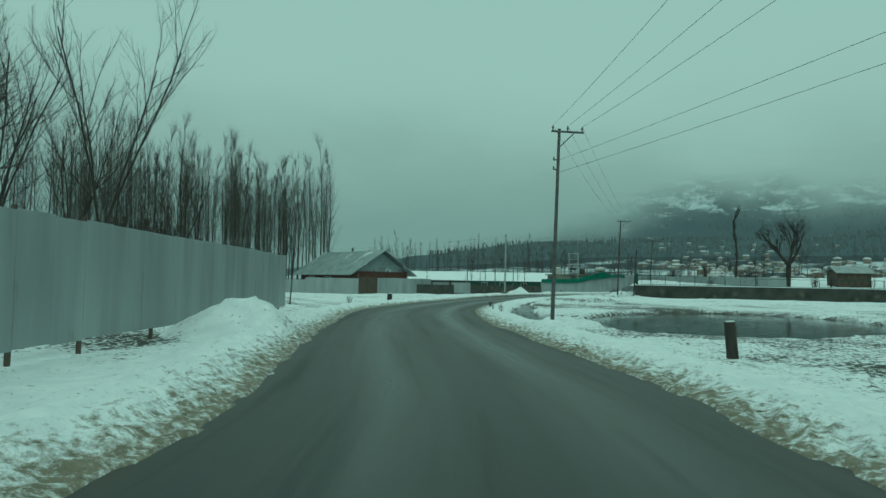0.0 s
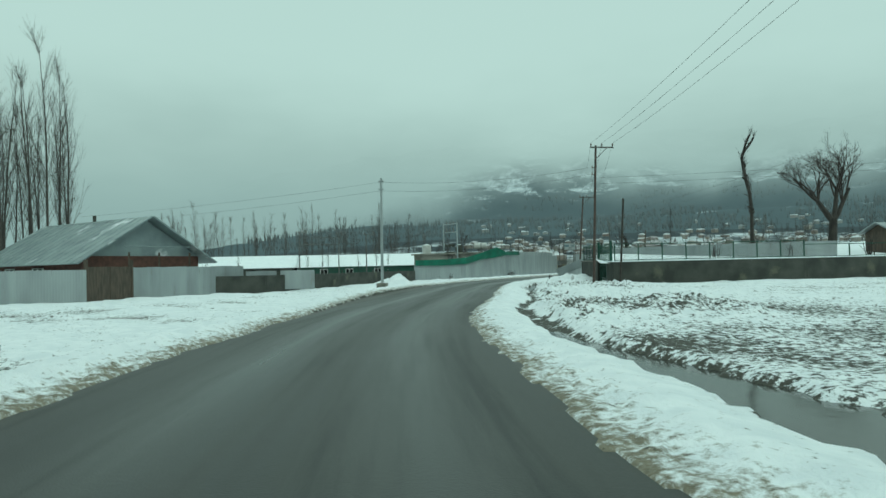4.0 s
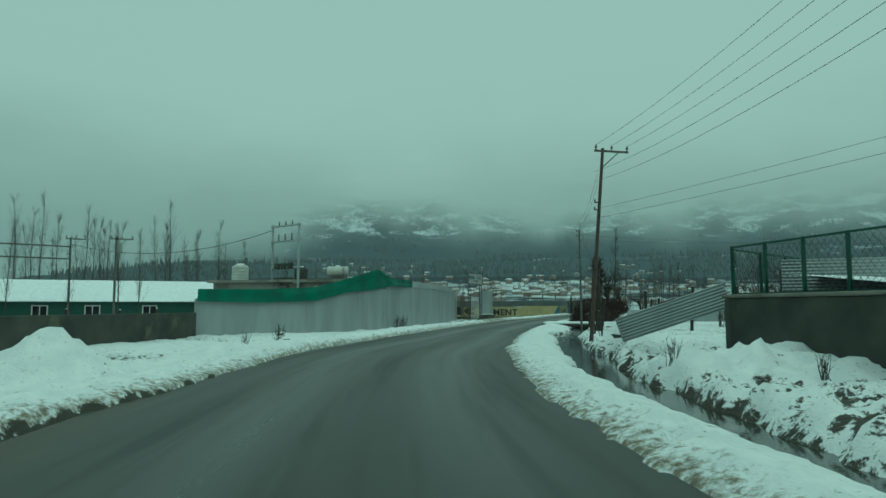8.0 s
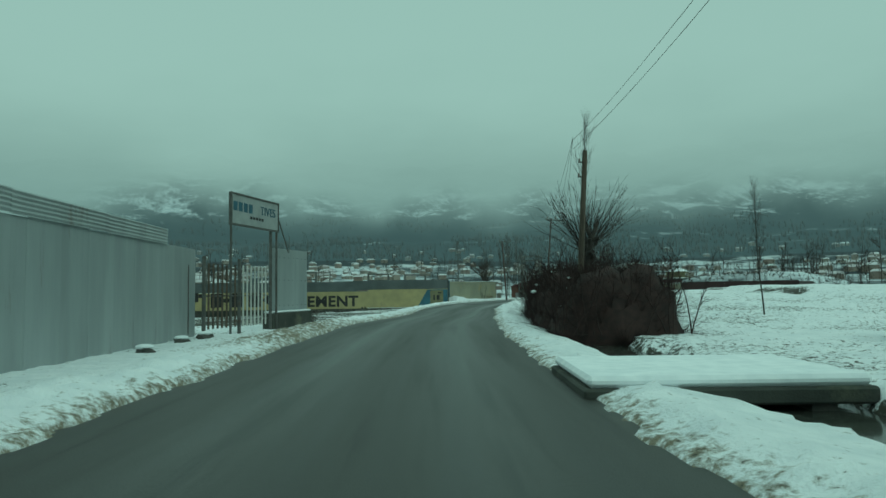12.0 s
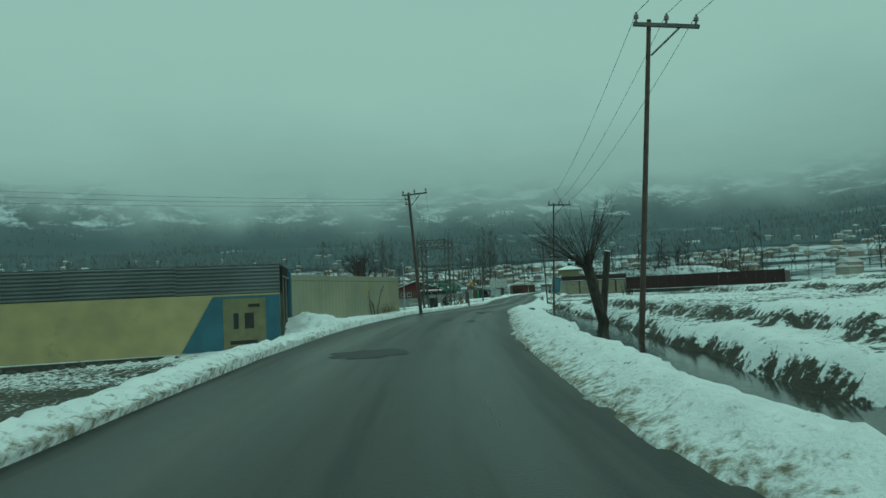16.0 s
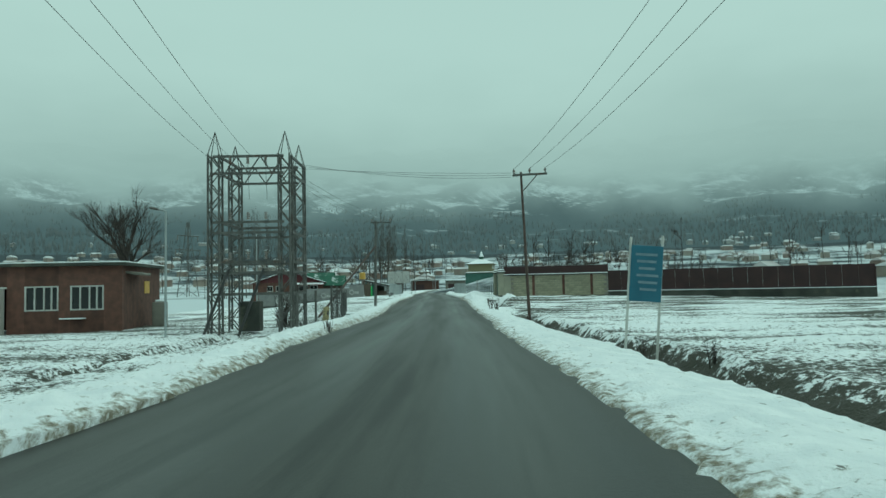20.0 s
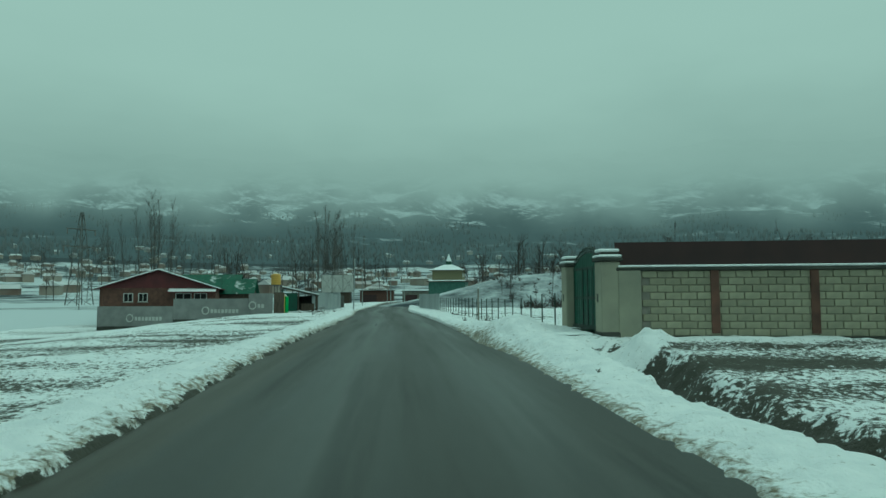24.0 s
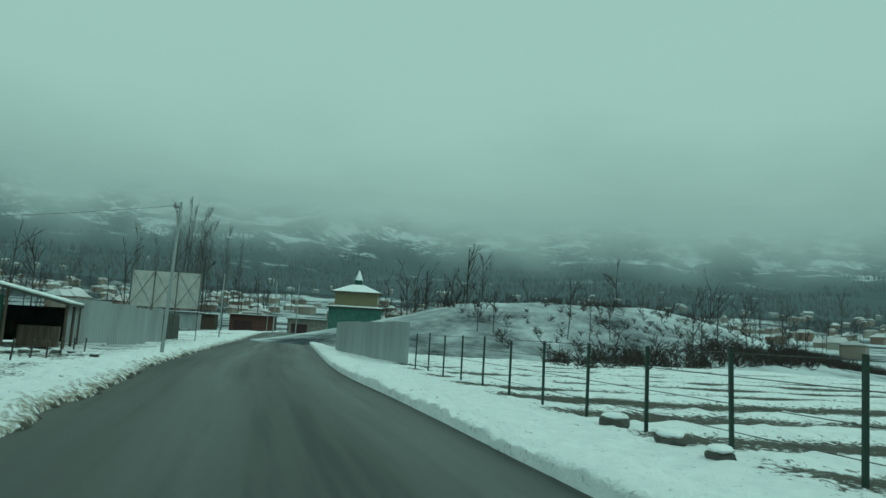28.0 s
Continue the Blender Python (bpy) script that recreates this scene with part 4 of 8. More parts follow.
def bare_tree(name, m, h, seed, style, label, category="tree", bark=BARK, group="", fat=1.0):
    rnd = random.Random(seed)
    t = thing(name, m, label, category, group)
    trunk, crown = Limbs(), Limbs()
    if style == "poplar":
        pts, rad = trunk.path(Vector((0, 0, -0.3)), Vector((rnd.uniform(-0.04, 0.04), rnd.uniform(-0.04, 0.04), 1)), h, 0.0066 * h, 0.012, rnd, 0.035, 0.02, 10, 6)
        for k in range(42):
            q = rnd.uniform(0.28, 0.98)
            p, d = along_limb(pts, q)
            b, _ = crown.path(p, outward(rnd, d, rnd.uniform(0.3, 0.6)), h * (0.06 + 0.27 * (1.02 - q)) * rnd.uniform(0.6, 1.2), (0.0009 + 0.0005 * (1 - q)) * h, 0.00025 * h, rnd, 0.12, 0.2, 4, 3)
            for j in range(6):
                p2, d2 = along_limb(b, rnd.uniform(0.2, 0.95))
                crown.path(p2, outward(rnd, d2, rnd.uniform(0.3, 0.7)), h * rnd.uniform(0.03, 0.075), 0.0005 * h, 0.0002 * h, rnd, 0.15, 0.15, 2, 3)
    elif style == "pollard":
        hh = h * 0.5
        pts, rad = trunk.path(Vector((0, 0, -0.3)), Vector((0, 0, 1)), hh + 0.3, 0.045 * h, 0.042 * h, rnd, 0.07, 0, 6, 8)
        for k in range(5):
            a = rnd.uniform(0, 6.28)
            trunk.path(pts[-1] - Vector((0, 0, 0.1 * rnd.random())), Vector((math.cos(a), math.sin(a), 0.7)), 0.09 * h, 0.034 * h, 0.026 * h, rnd, 0.2, 0.1, 3, 6)
        for k in range(70):
            a = rnd.uniform(0, 6.28)
            p = pts[-1] + Vector((math.cos(a) * 0.04 * h, math.sin(a) * 0.04 * h, rnd.uniform(-0.02, 0.06) * h))
            b, _ = crown.path(p, Vector((math.cos(a) * 0.9, math.sin(a) * 0.9, rnd.uniform(0.35, 1.6))), h * rnd.uniform(0.25, 0.55), 0.014, 0.004, rnd, 0.09, 0.03, 5, 3)
            for j in range(3):
                p2, d2 = along_limb(b, rnd.uniform(0.35, 0.9))
                crown.path(p2, outward(rnd, d2, 0.45), h * rnd.uniform(0.08, 0.18), 0.007, 0.003, rnd, 0.12, 0.04, 2, 3)
    elif style == "spread":
        pts, rad = trunk.path(Vector((0, 0, -0.3)), Vector((0, 0, 1)), h * 0.34, 0.035 * h, 0.026 * h, rnd, 0.06, 0, 4, 7)
        def fork(p, d, length, r, level):
            b, _ = (trunk if level < 2 else crown).path(p, d, length, r, r * 0.55, rnd, 0.14, 0.06, 4, 6 if level < 2 else 3)
            if level < 6:
                for j in range(3 if level < 4 else 4):
                    p2, d2 = along_limb(b, rnd.uniform(0.45, 1.0))
                    fork(p2, outward(rnd, d2, rnd.uniform(0.3, 0.75)), length * rnd.uniform(0.5, 0.78), r * 0.47, level + 1)
        for k in range(5):
            fork(pts[-1] - Vector((0, 0, 0.05 * h * rnd.random())), outward(rnd, Vector((0, 0, 1)), rnd.uniform(0.3, 0.85)), h * 0.26, 0.018 * h, 1)
    elif style == "stub":
        r0 = fat * (0.026 * h + 0.05)
        pts, rad = trunk.path(Vector((0, 0, -0.3)), Vector((rnd.uniform(-0.05, 0.05), rnd.uniform(-0.05, 0.05), 1)), h * 0.8, r0, r0 * 0.72, rnd, 0.12, 0.09, 9, 8)
        for k in range(int(7 + h)):
            p, d = along_limb(pts, rnd.uniform(0.25, 1.0))
            trunk.path(p - d * 0.05, outward(rnd, d, rnd.uniform(0.7, 1.2)), r0 * rnd.uniform(1.4, 2.2), r0 * 0.75, r0 * 0.5, rnd, 0.2, 0.05, 2, 6)
        ends = [pts[-1]]
        for k in range(2):
            b, _ = trunk.path(pts[-1], outward(rnd, Vector((0, 0, 1)), 0.4 + 0.25 * k), h * rnd.uniform(0.08, 0.18), r0 * 0.66, r0 * 0.5, rnd, 0.22, 0.08, 5, 7)
            ends += [b[-1], b[3]]
        for k in range(int(5 + h * 0.9)):
            p, d = along_limb(pts, rnd.uniform(0.3, 0.98))
            ends.append(p + outward(rnd, d, 1.3) * r0)
        for e in ends:
            for j in range(9):
                b, _ = crown.path(e, outward(rnd, Vector((0, 0, 1)), rnd.uniform(0.1, 1.0)), rnd.uniform(0.25, 0.75) * (0.6 + 0.05 * h), 0.011, 0.004, rnd, 0.18, 0.05, 3, 3)
                crown.path(b[1], outward(rnd, Vector((0, 0, 1)), 0.7), 0.25, 0.006, 0.003, rnd, 0.18, 0.05, 2, 3)
    elif style == "vase":
        pts, rad = trunk.path(Vector((0, 0, -0.3)), Vector((0.03, 0, 1)), h * 0.27, 0.011 * h, 0.009 * h, rnd, 0.05, 0, 4, 7)

        def rise(p, d, length, r, level):
            b, _ = (trunk if level < 2 else crown).path(p, d, length, r, r * 0.42, rnd, 0.10, 0.07, 6, 6 if level < 2 else 3)
            if level < 4:
                for j in range((7, 6, 5)[level - 1]):
                    p2, d2 = along_limb(b, 0.2 + 0.75 * (j + rnd.random()) / (7, 6, 5)[level - 1])
                    rise(p2, outward(rnd, d2, rnd.uniform(0.3, 0.62)), length * rnd.uniform(0.3, 0.5), r * 0.42, level + 1)
        for k in range(4):
            a = 1.57 * k + rnd.uniform(-0.4, 0.4)
            s = rnd.uniform(0.22, 0.5)
            rise(pts[-1] - Vector((0, 0, 0.02 * h * k)), Vector((math.cos(a) * s, math.sin(a) * s, 1)), h * rnd.uniform(0.55, 0.72), 0.0046 * h, 1)
    elif style == "shrub":
        for k in range(12):
            b, _ = trunk.path(Vector((rnd.uniform(-0.12, 0.12), rnd.uniform(-0.12, 0.12), -0.1)), outward(rnd, Vector((0, 0, 1)), rnd.uniform(0.05, 0.5)), h * rnd.uniform(0.6, 1.05), 0.012, 0.004, rnd, 0.12, 0.03, 4, 4)
            for j in range(4):
                p2, d2 = along_limb(b, rnd.uniform(0.3, 0.95))
                crown.path(p2, outward(rnd, d2, 0.6), h * rnd.uniform(0.12, 0.3), 0.006, 0.003, rnd, 0.15, 0.03, 2, 3)
    trunk.mesh("trunk" if style != "shrub" else "stem", bark, t)
    if crown.v:
        crown.mesh("crown" if style in ("spread", "poplar", "pollard", "vase") else "brushwood", TWIG if bark is not BARK_PALE else BARK_PALE, t)
    return t


def stand(proto, x, y, turn=0.0, size=1.0, z=None):
    zz = ground_z(x, y) if z is None else z
    return copy_thing(proto, pose(x, y, zz, 0, 0, turn) @ Matrix.Scale(size, 4))


# ---- overhead lines ----
def arm_end(p, dx, h):
    return p.matrix_world @ Vector((dx, -0.05, p["tall"] + 0.12))


POLES = [(-3.75, 32.5, None, 27), (-8.32, 77.9, (-8.0, 77.8, 8.19), 4), (-7.97, 102.4, (-7.41, 102.13, 7.66), -8),
         (15.05, 162.43, (15.5, 162.02, 6.62), -30), (31.43, 184.83, (31.68, 184.56, 6.45), -38), (45.75, 202.94, (45.62, 203.1, 5.76), -40)]
made_poles = []
for x, y, tip, turn in POLES:
    made_poles.append((power_pole(x, y, 8.5, (0, 1.6), turn, ("top", 1.3, 1.7) if y < 100 else ("top", 2.2, 2.5) if y < 110 else ("top",), POLE_RUST if y > 70 else POLE_STEEL,
                                  "tall rusty steel power pole with a crossarm and insulators" if y > 150 else "tall grey steel power pole with a crossarm and insulators", r=0.06 if y > 150 else 0.08, top=tip), 0))
bpy.context.view_layer.update()
back = [Vector((18 + 3 * k, -10 + 0.5 * k, 8.0)) for k in (-0.8, 0.0, 0.8)]
for k, dx in enumerate(ARM):
    wire(back[k], arm_end(made_poles[0][0], dx, 0), 0.6)
    for i in (0, 1):
        wire(arm_end(made_poles[i][0], dx, made_poles[i][1]), arm_end(made_poles[i + 1][0], dx, made_poles[i + 1][1]), 0.5)
    for i in (3, 4):
        wire(arm_end(made_poles[i][0], dx, made_poles[i][1]), arm_end(made_poles[i + 1][0], dx, made_poles[i + 1][1]), 0.45)
for k in (0, 1):
    wire(Vector((25.0 + 2 * k, -2, 7.6 - 0.3 * k)), Vector((-3.6, 32.5, 6.5 - 0.5 * k)), 0.3)
    wire(Vector((-8.2, 77.7, 6.8 - 0.45 * k)), Vector((-7.6, 102.6, 6.8 - 0.4 * k)), 0.6)
    wire(Vector((-8.4, 77.7, 6.9 - 0.4 * k)), Vector((-21.1, 79.1, 6.75 - 0.55 * k)), 0.35)
    wire(Vector((-21.1, 79.1, 6.75 - 0.55 * k)), Vector((-62, 84, 5.6 - 0.55 * k)), 0.6)
    wire(Vector((-8.2, 77.7, 6.3 - 0.35 * k)), Vector((30, 74, 7.6 - 0.4 * k)), 0.5)
    wire(Vector((-7.5, 102.6, 6.7 - 0.4 * k)), Vector((-3.58, 118.66, 6.9 - 0.35 * k)), 0.4)
    wire(Vector((-7.6, 102.4, 5.25 - 0.38 * k)), Vector((4.5, 77.0, 7.4 - 0.5 * k)), 0.3)
    wire(Vector((-3.58, 118.66, 6.0 - 0.35 * k)), Vector((28, 112, 6.0 + 0.6 * k)), 0.8)
    wire(Vector((-3.58, 118.66, 6.9 - 0.35 * k)), Vector((2.7, 136.8, 6.3 - 0.3 * k)), 0.3)
for k, dx in enumerate(ARM):
    wire(Vector((2.7, 136.8, 6.4)), arm_end(made_poles[3][0], dx, 0), 0.4)

slim = power_pole(-3.52, 118.64, 7.0, (0, -0.5), 0, (0.1, 0.4, 1.5, 1.8), POLE_STEEL, "slim grey steel pole carrying service cables", r=0.07)
power_pole(2.7, 136.8, 6.5, (0, 3.5), -20, (0.4, 0.9), WOOD, "leaning grey wooden power pole beside a hedge", r=0.11)
leaner_pole = power_pole(21.76, 183.88, 6.5, (0, 0), -38, ("top", 0.35, 0.6), POLE_RUST, "leaning rust-red steel power pole with a crossarm", top=(21.4, 184.05, 6.64))
ten = power_pole(51.06, 221.83, 5.45, (0, 0), -40, ("top",), POLE_STEEL, "braced steel power pole with a crossarm", top=(51.14, 221.77, 5.73))
part("strut", new_tube((-5.6, -2.6, -0.3), (0, 0, 4.1), 0.07, 0.06, 8), POLE_RUST, ten, "slanting rusty steel strut").matrix_basis = pose(0, 0, 0, 0, 0, 40)
for k in ARM:
    wire(Vector((38.4, 209.6, 6.2 + 0.3 * k)), Vector((51.2 + k * 0.7, 221.7 - 0.6 * k, 5.78)), 0.3)
    wire(Vector((21.4 + k * 0.75, 184.05 - k * 0.6, 6.7)), Vector((36.0 + k, 209.4 - 0.8 * k, 6.3)), 0.5)
    wire(Vector((21.35, 184.05, 6.3 - 0.25 * (k + 0.28))), Vector((-25, 193, 8.6 - 0.7 * k)), 0.7)
    wire(Vector((38.6 - 0.3 * k, 208.5 - 0.3 * k, 6.1 + 0.1 * k)), Vector((45.6, 203.2, 5.7 - 0.12 * k)), 0.12 + 0.15 * k)
wire(Vector((45.7, 203.0, 3.0)), Vector((49.3, 206.5, 0.1)), 0.0, 0.009, "guy_wire", "taut steel stay wire of a pole")

light_pole = thing("service_pole", pose(-21.25, 79.55, ground_z(-21.25, 79.55), 0, 0.4, 0), "tall slim grey pole set in a concrete block", "power pole")
part("shaft", new_tube((0, 0, 0), (0, 0, 6.9), 0.10, 0.075, 12), STEEL, light_pole)
part("concrete_base", new_box((0.62, 0.62, 0.35), (0, 0, 0.1), bevel=0.03), CONCRETE, light_pole, "snow-dusted concrete footing")
for k, z in enumerate((3.0, 3.3, 6.2, 6.7)):
    part("bracket", new_box((0.32, 0.05, 0.05), (0, 0.0, z)), POLE_STEEL, light_pole)

# far line poles behind the sheds
for x, y, h in ((-43.5, 124.5, 6.6), (-39.0, 127.5, 6.6), (-33.5, 121.5, 6.0)):
    power_pole(x, y, h, (0, 0), 20, ("top",), POLE_STEEL, "weathered steel pole behind the sheds", r=0.08)
part_h = thing("pole_crossbeam", pose(-41.2, 126, 4.8, 0, 0, 34), "steel beams tying two line poles", "power pole")
for k in range(2):
    part("beam", new_box((5.4, 0.08, 0.1), (0, 0, 0.9 * k)), POLE_STEEL, part_h)


def transformer_stand(ax, ay, bx, by, h):
    """Two poles with beams and switch gear between them."""
    run, turn = math.hypot(bx - ax, by - ay), math.degrees(math.atan2(by - ay, bx - ax))
    t = thing("transformer_stand", pose(ax, ay, 0, 0, 0, turn), "grey twin-pole transformer stand with switch gear", "transformer")
    for k in (0, 1):
        part("post", new_tube((k * run, 0, -0.3), (k * run, 0, h), 0.09, 0.08, 8), STEEL, t)
    for z in (h - 0.12, h - 1.15, h - 2.9, h - 3.9):
        part("beam", new_box((run + 0.3, 0.1, 0.1), (run / 2, 0, z)), STEEL, t)
    for k in range(3):
        x = run * (0.25 + 0.25 * k)
        part("insulator", new_tube((x, 0, h - 0.08), (x, 0, h + 0.2), 0.05, 0.03, 8), CERAMIC, t)
        part("fuse", new_tube((x, -0.03, h - 1.1), (x, -0.03, h - 0.65), 0.05, 0.04, 8), CERAMIC, t)
        for z in (h - 2.8, h - 3.75):
            part("switch_box", new_box((0.34, 0.3, 0.4), (x, -0.1, z), bevel=0.03), DARK_WALL, t)
    part("transformer", new_box((1.1, 0.8, 1.1), (run / 2, 0, h - 4.6), bevel=0.05), POLE_STEEL, t)
    return t


transformer_stand(-23.65, 122.35, -21.7, 120.6, 6.8)
wire((-39, 127.5, 5.9), (-23.6, 122.4, 6.5), 1.1, 0.02)


# ---- first bend: tin fence, stumps, house, grove ----
sheet_fence("tin_fence", [(0.6, -4.5), (-7.5, 13.8), (-14.1, 28.6)], 2.12, STEEL, "plain galvanised sheet fence raised above snow on stakes", 0.0, 1.0, 2,
            gap_under=0.3, post_out=0.06, seed=3)


def stump(x, y, h, r, label, name="tree_stump", cat="stump", lean=0.0, mat=BARK):
    t = thing(name, pose(x, y, ground_z(x, y), lean, lean * 0.6, 30), label, cat)
    bm = bmesh.new()
    tube(bm, (0, 0, -0.25), (0.03, 0, h), r * 1.15, r, 10)
    rnd = random.Random(int(abs(x * 10)))
    for v in bm.verts:
        v.co.x += rnd.uniform(-0.12, 0.12) * r
        v.co.y += rnd.uniform(-0.12, 0.12) * r
    part("bole", bm, mat, t)
    cap = bmesh.new()
    bmesh.ops.create_uvsphere(cap, u_segments=10, v_segments=6, radius=r * 0.95, matrix=pose(0.03, 0, h) @ Matrix.Diagonal((1, 1, 0.28, 1)))
    part("snow_cap", cap, SNOW, t, "small cap of snow")
    return t


stump(3.1, 21.0, 0.78, 0.11, "dark wooden post standing beside a pond", "wooden_post", "post", -6)
stump(-17.9, 45.0, 0.45, 0.16, "sawn dark tree stump in roadside snow")


def rock(x, y, r, label="dark boulder half buried in snow", snow=True, squash=0.6):
    t = thing("rock", pose(x, y, ground_z(x, y) + r * 0.1, 0, 0, x * 37 % 360), label, "rock")
    bm = bmesh.new()
    bmesh.ops.create_icosphere(bm, subdivisions=2, radius=r)
    rnd = random.Random(int(x * 100 + y))
    off = Vector((rnd.uniform(0, 50), rnd.uniform(0, 50), 0))
    for v in bm.verts:
        v.co *= 0.75 + 0.5 * noise.noise(v.co * (1.6 / r) + off)
        v.co.z *= squash
    part("stone", bm, STONE, t)
    if snow:
        cap = bmesh.new()
        bmesh.ops.create_uvsphere(cap, u_segments=10, v_segments=6, radius=r * 0.72, matrix=pose(0, 0, r * squash * 0.62) @ Matrix.Diagonal((1, 0.9, 0.32, 1)))
        part("snow_cap", cap, SNOW, t, "small cap of snow")
    return t


for x, y, r in ((-19.6, 44.7, 0.24), (-11.2, 24.0, 0.16), (-20.8, 107.5, 0.2), (-10.3, 134.0, 0.3), (-9.6, 136.8, 0.28), (-9.0, 138.4, 0.3), (-6.0, 145.8, 0.2), (74.2, 236.3, 0.42),
                (75.6, 237.8, 0.35), (88.2, 252.4, 0.26), (90.6, 257.1, 0.32), (89.4, 255.8, 0.28), (88.5, 254.9, 0.24), (46.0, 216.8, 0.4), (45.3, 216.2, 0.3), (-0.6, 119.6, 0.24), (-2.0, 117.9, 0.2),
                (-7.0, 102.0, 0.3), (63.0, 243.5, 0.15), (90.6, 274.5, 0.2), (71.8, 230.9, 0.22), (18.6, 182.2, 0.3), (20.5, 185.0, 0.3), (24.0, 177.4, 0.2), (105.0, 275.5, 0.3), (-19.5, 99.8, 0.2)):
    rock(x, y, r)

shrub = bare_tree("dry_shrub", pose(-20.4, 44.0, ground_z(-20.4, 44.0)), 0.75, 5, "shrub", "small dry leafless shrub poking through snow", "shrub", group="roadside shrubs")
for x, y, s in ((-18.1, 45.6, 0.7), (-8.9, 39.5, 0.5), (-8.2, 38.0, 0.45), (-7.4, 36.9, 0.6), (-9.4, 41.0, 0.4), (-19.9, 101.0, 1.0), (-20.6, 98.5, 0.7), (-14.9, 119.5, 1.2), (-15.3, 118.4, 1.3), (-4.6, 146.5, 0.8),
                (-1.2, 117.0, 0.8), (48.7, 205.9, 0.6), (50.9, 208.0, 0.5), (51.5, 210.8, 0.9), (39.2, 193.4, 0.9), (38.2, 191.2, 0.7), (20.9, 185.4, 1.3), (21.4, 186.3, 1.0), (36.5, 183.5, 2.0),
                (-10.8, 88.3, 0.7), (-9.2, 86.2, 0.6), (75.1, 239.0, 0.8), (78.5, 243.8, 0.6), (36.6, 202.4, 0.8), (40.0, 212.3, 2.4), (39.5, 211.6, 2.2), (40.5, 213.1, 1.9), (52.6, 212.4, 1.0), (-6.9, 104.4, 0.8), (-5.2, 106.3, 0.7)):
    stand(shrub, x, y, x * 71 % 360, s)


def gable_house(name, m, w, d, eave, ridge, wall, roof, label, over=0.6, gable=None, windows=(), snow=False, door=None):
    """Walls of w by d about the middle, ridge along x. windows: (side, offset, sill, width, height), side +-1 along y or +-2 along x."""
    t = thing(name, m, label, "house")
    th = 0.25
    for sy in (-1, 1):
        part("wall", new_box((w, th, eave), (0, sy * (d / 2 - th / 2), eave / 2)), wall, t)
    for sx in (-1, 1):
        part("wall", new_box((th, d - 2 * th, eave), (sx * (w / 2 - th / 2), 0, eave / 2)), wall, t)
        bm = bmesh.new()
        x = sx * (w / 2 - 0.12)
        a = [bm.verts.new((x + o, y, z)) for o in (-0.05, 0.05) for y, z in ((-d / 2, eave + 0.003), (d / 2, eave + 0.003), (0, ridge - 0.05))]
        bm.faces.new(a[:3][::-1])
        bm.faces.new(a[3:])
        for i, j in ((0, 1), (1, 2), (2, 0)):
            bm.faces.new((a[i], a[j], a[j + 3], a[i + 3]))
        part("gable", bm, gable or wall, t)
    pitch = math.atan2(ridge - eave, d / 2)
    run = (d / 2 + over) / math.cos(pitch)
    for sy in (-1, 1):
        m2 = pose(0, 0, ridge) @ Matrix.Rotation(-sy * pitch, 4, "X")
        r = part("roof", new_box((w + 2 * over, run, 0.07), (0, sy * run / 2, 0.06)), roof, t)
        r.matrix_basis = m2
        n = max(3, int((w + 2 * over) / 0.8))
        for k in range(n + 1):
            x = -(w / 2 + over) + k * (w + 2 * over) / n
            rib = part("roof_seam", new_box((0.03, run, 0.03), (x, sy * run / 2, 0.108)), roof, r)
        if snow:
            part("roof_snow", new_box((w + 2 * over - 0.1, run - 0.1, 0.09), (0, sy * run / 2, 0.17), bevel=0.03), SNOW, r, "thin layer of snow").matrix_basis = Matrix()
    for side, off, sill, ww, wh in windows:
        ax = abs(side) == 1
        sgn = 1 if side > 0 else -1
        base = pose(off, sgn * d / 2, sill + wh / 2, 0, 0, 0 if sgn < 0 else 180) if ax else pose(sgn * w / 2, off, sill + wh / 2, 0, 0, 90 * sgn)
        fr = bmesh.new()
        for u in (-1, 1):
            box(fr, (0.08, 0.1, wh + 0.08), (u * ww / 2, -0.03, 0))
            box(fr, (ww, 0.1, 0.08), (0, -0.03, u * wh / 2))
        box(fr, (0.06, 0.08, wh), (0, -0.03, 0))
        win = part("window", fr, WHITE, t, "pale wooden window frame")
        win.matrix_basis = base
        part("pane", new_box((ww - 0.06, 0.02, wh - 0.06), (0, -0.016, 0)), GLASS_DARK, win, "dark glass")
        part("sill", new_box((ww + 0.3, 0.22, 0.06), (0, -0.1, -wh / 2 - 0.09)), CONCRETE, win)
    if door:
        off, dw, dh = door
        part("door", new_box((dw, 0.08, dh), (off, -d / 2 - 0.05, dh / 2)), WOOD, t, "plain dark door")
    return t


ROOF_GREY = material("grey_roof_sheet", (0.30, 0.35, 0.35), (0.22, 0.26, 0.27), 0.8, 0.45, 0.2, wear=(0.75, 0.77, 0.79), wear_at=0.62, wear_scale=0.35)
house = gable_house("brick_house", pose(-43.5, 83.0, -0.45, 0, 0, -24), 12.0, 8.5, 3.0, 5.6, BRICK, ROOF_GREY, "low red brick house with a grey sheet roof patched with snow", 0.9, ROOF_GREY,
                    ((-1, -3.4, 1.0, 1.2, 1.3), (-1, 0.4, 1.0, 1.3, 1.3), (2, 2.2, 1.0, 1.2, 1.2), (2, -1.5, 1.0, 1.2, 1.2)), door=(3.0, 1.1, 2.1))
part("chimney", new_tube((-1.0, 0.5, 5.3), (-1.0, 0.5, 6.2), 0.13, 0.13, 8), DARK_WALL, house)
porch = part("porch_roof", new_box((0.1, 5.0, 0.06), (6.9, 0.4, 3.6), (0, 30, 0)), ROOF_GREY, house)
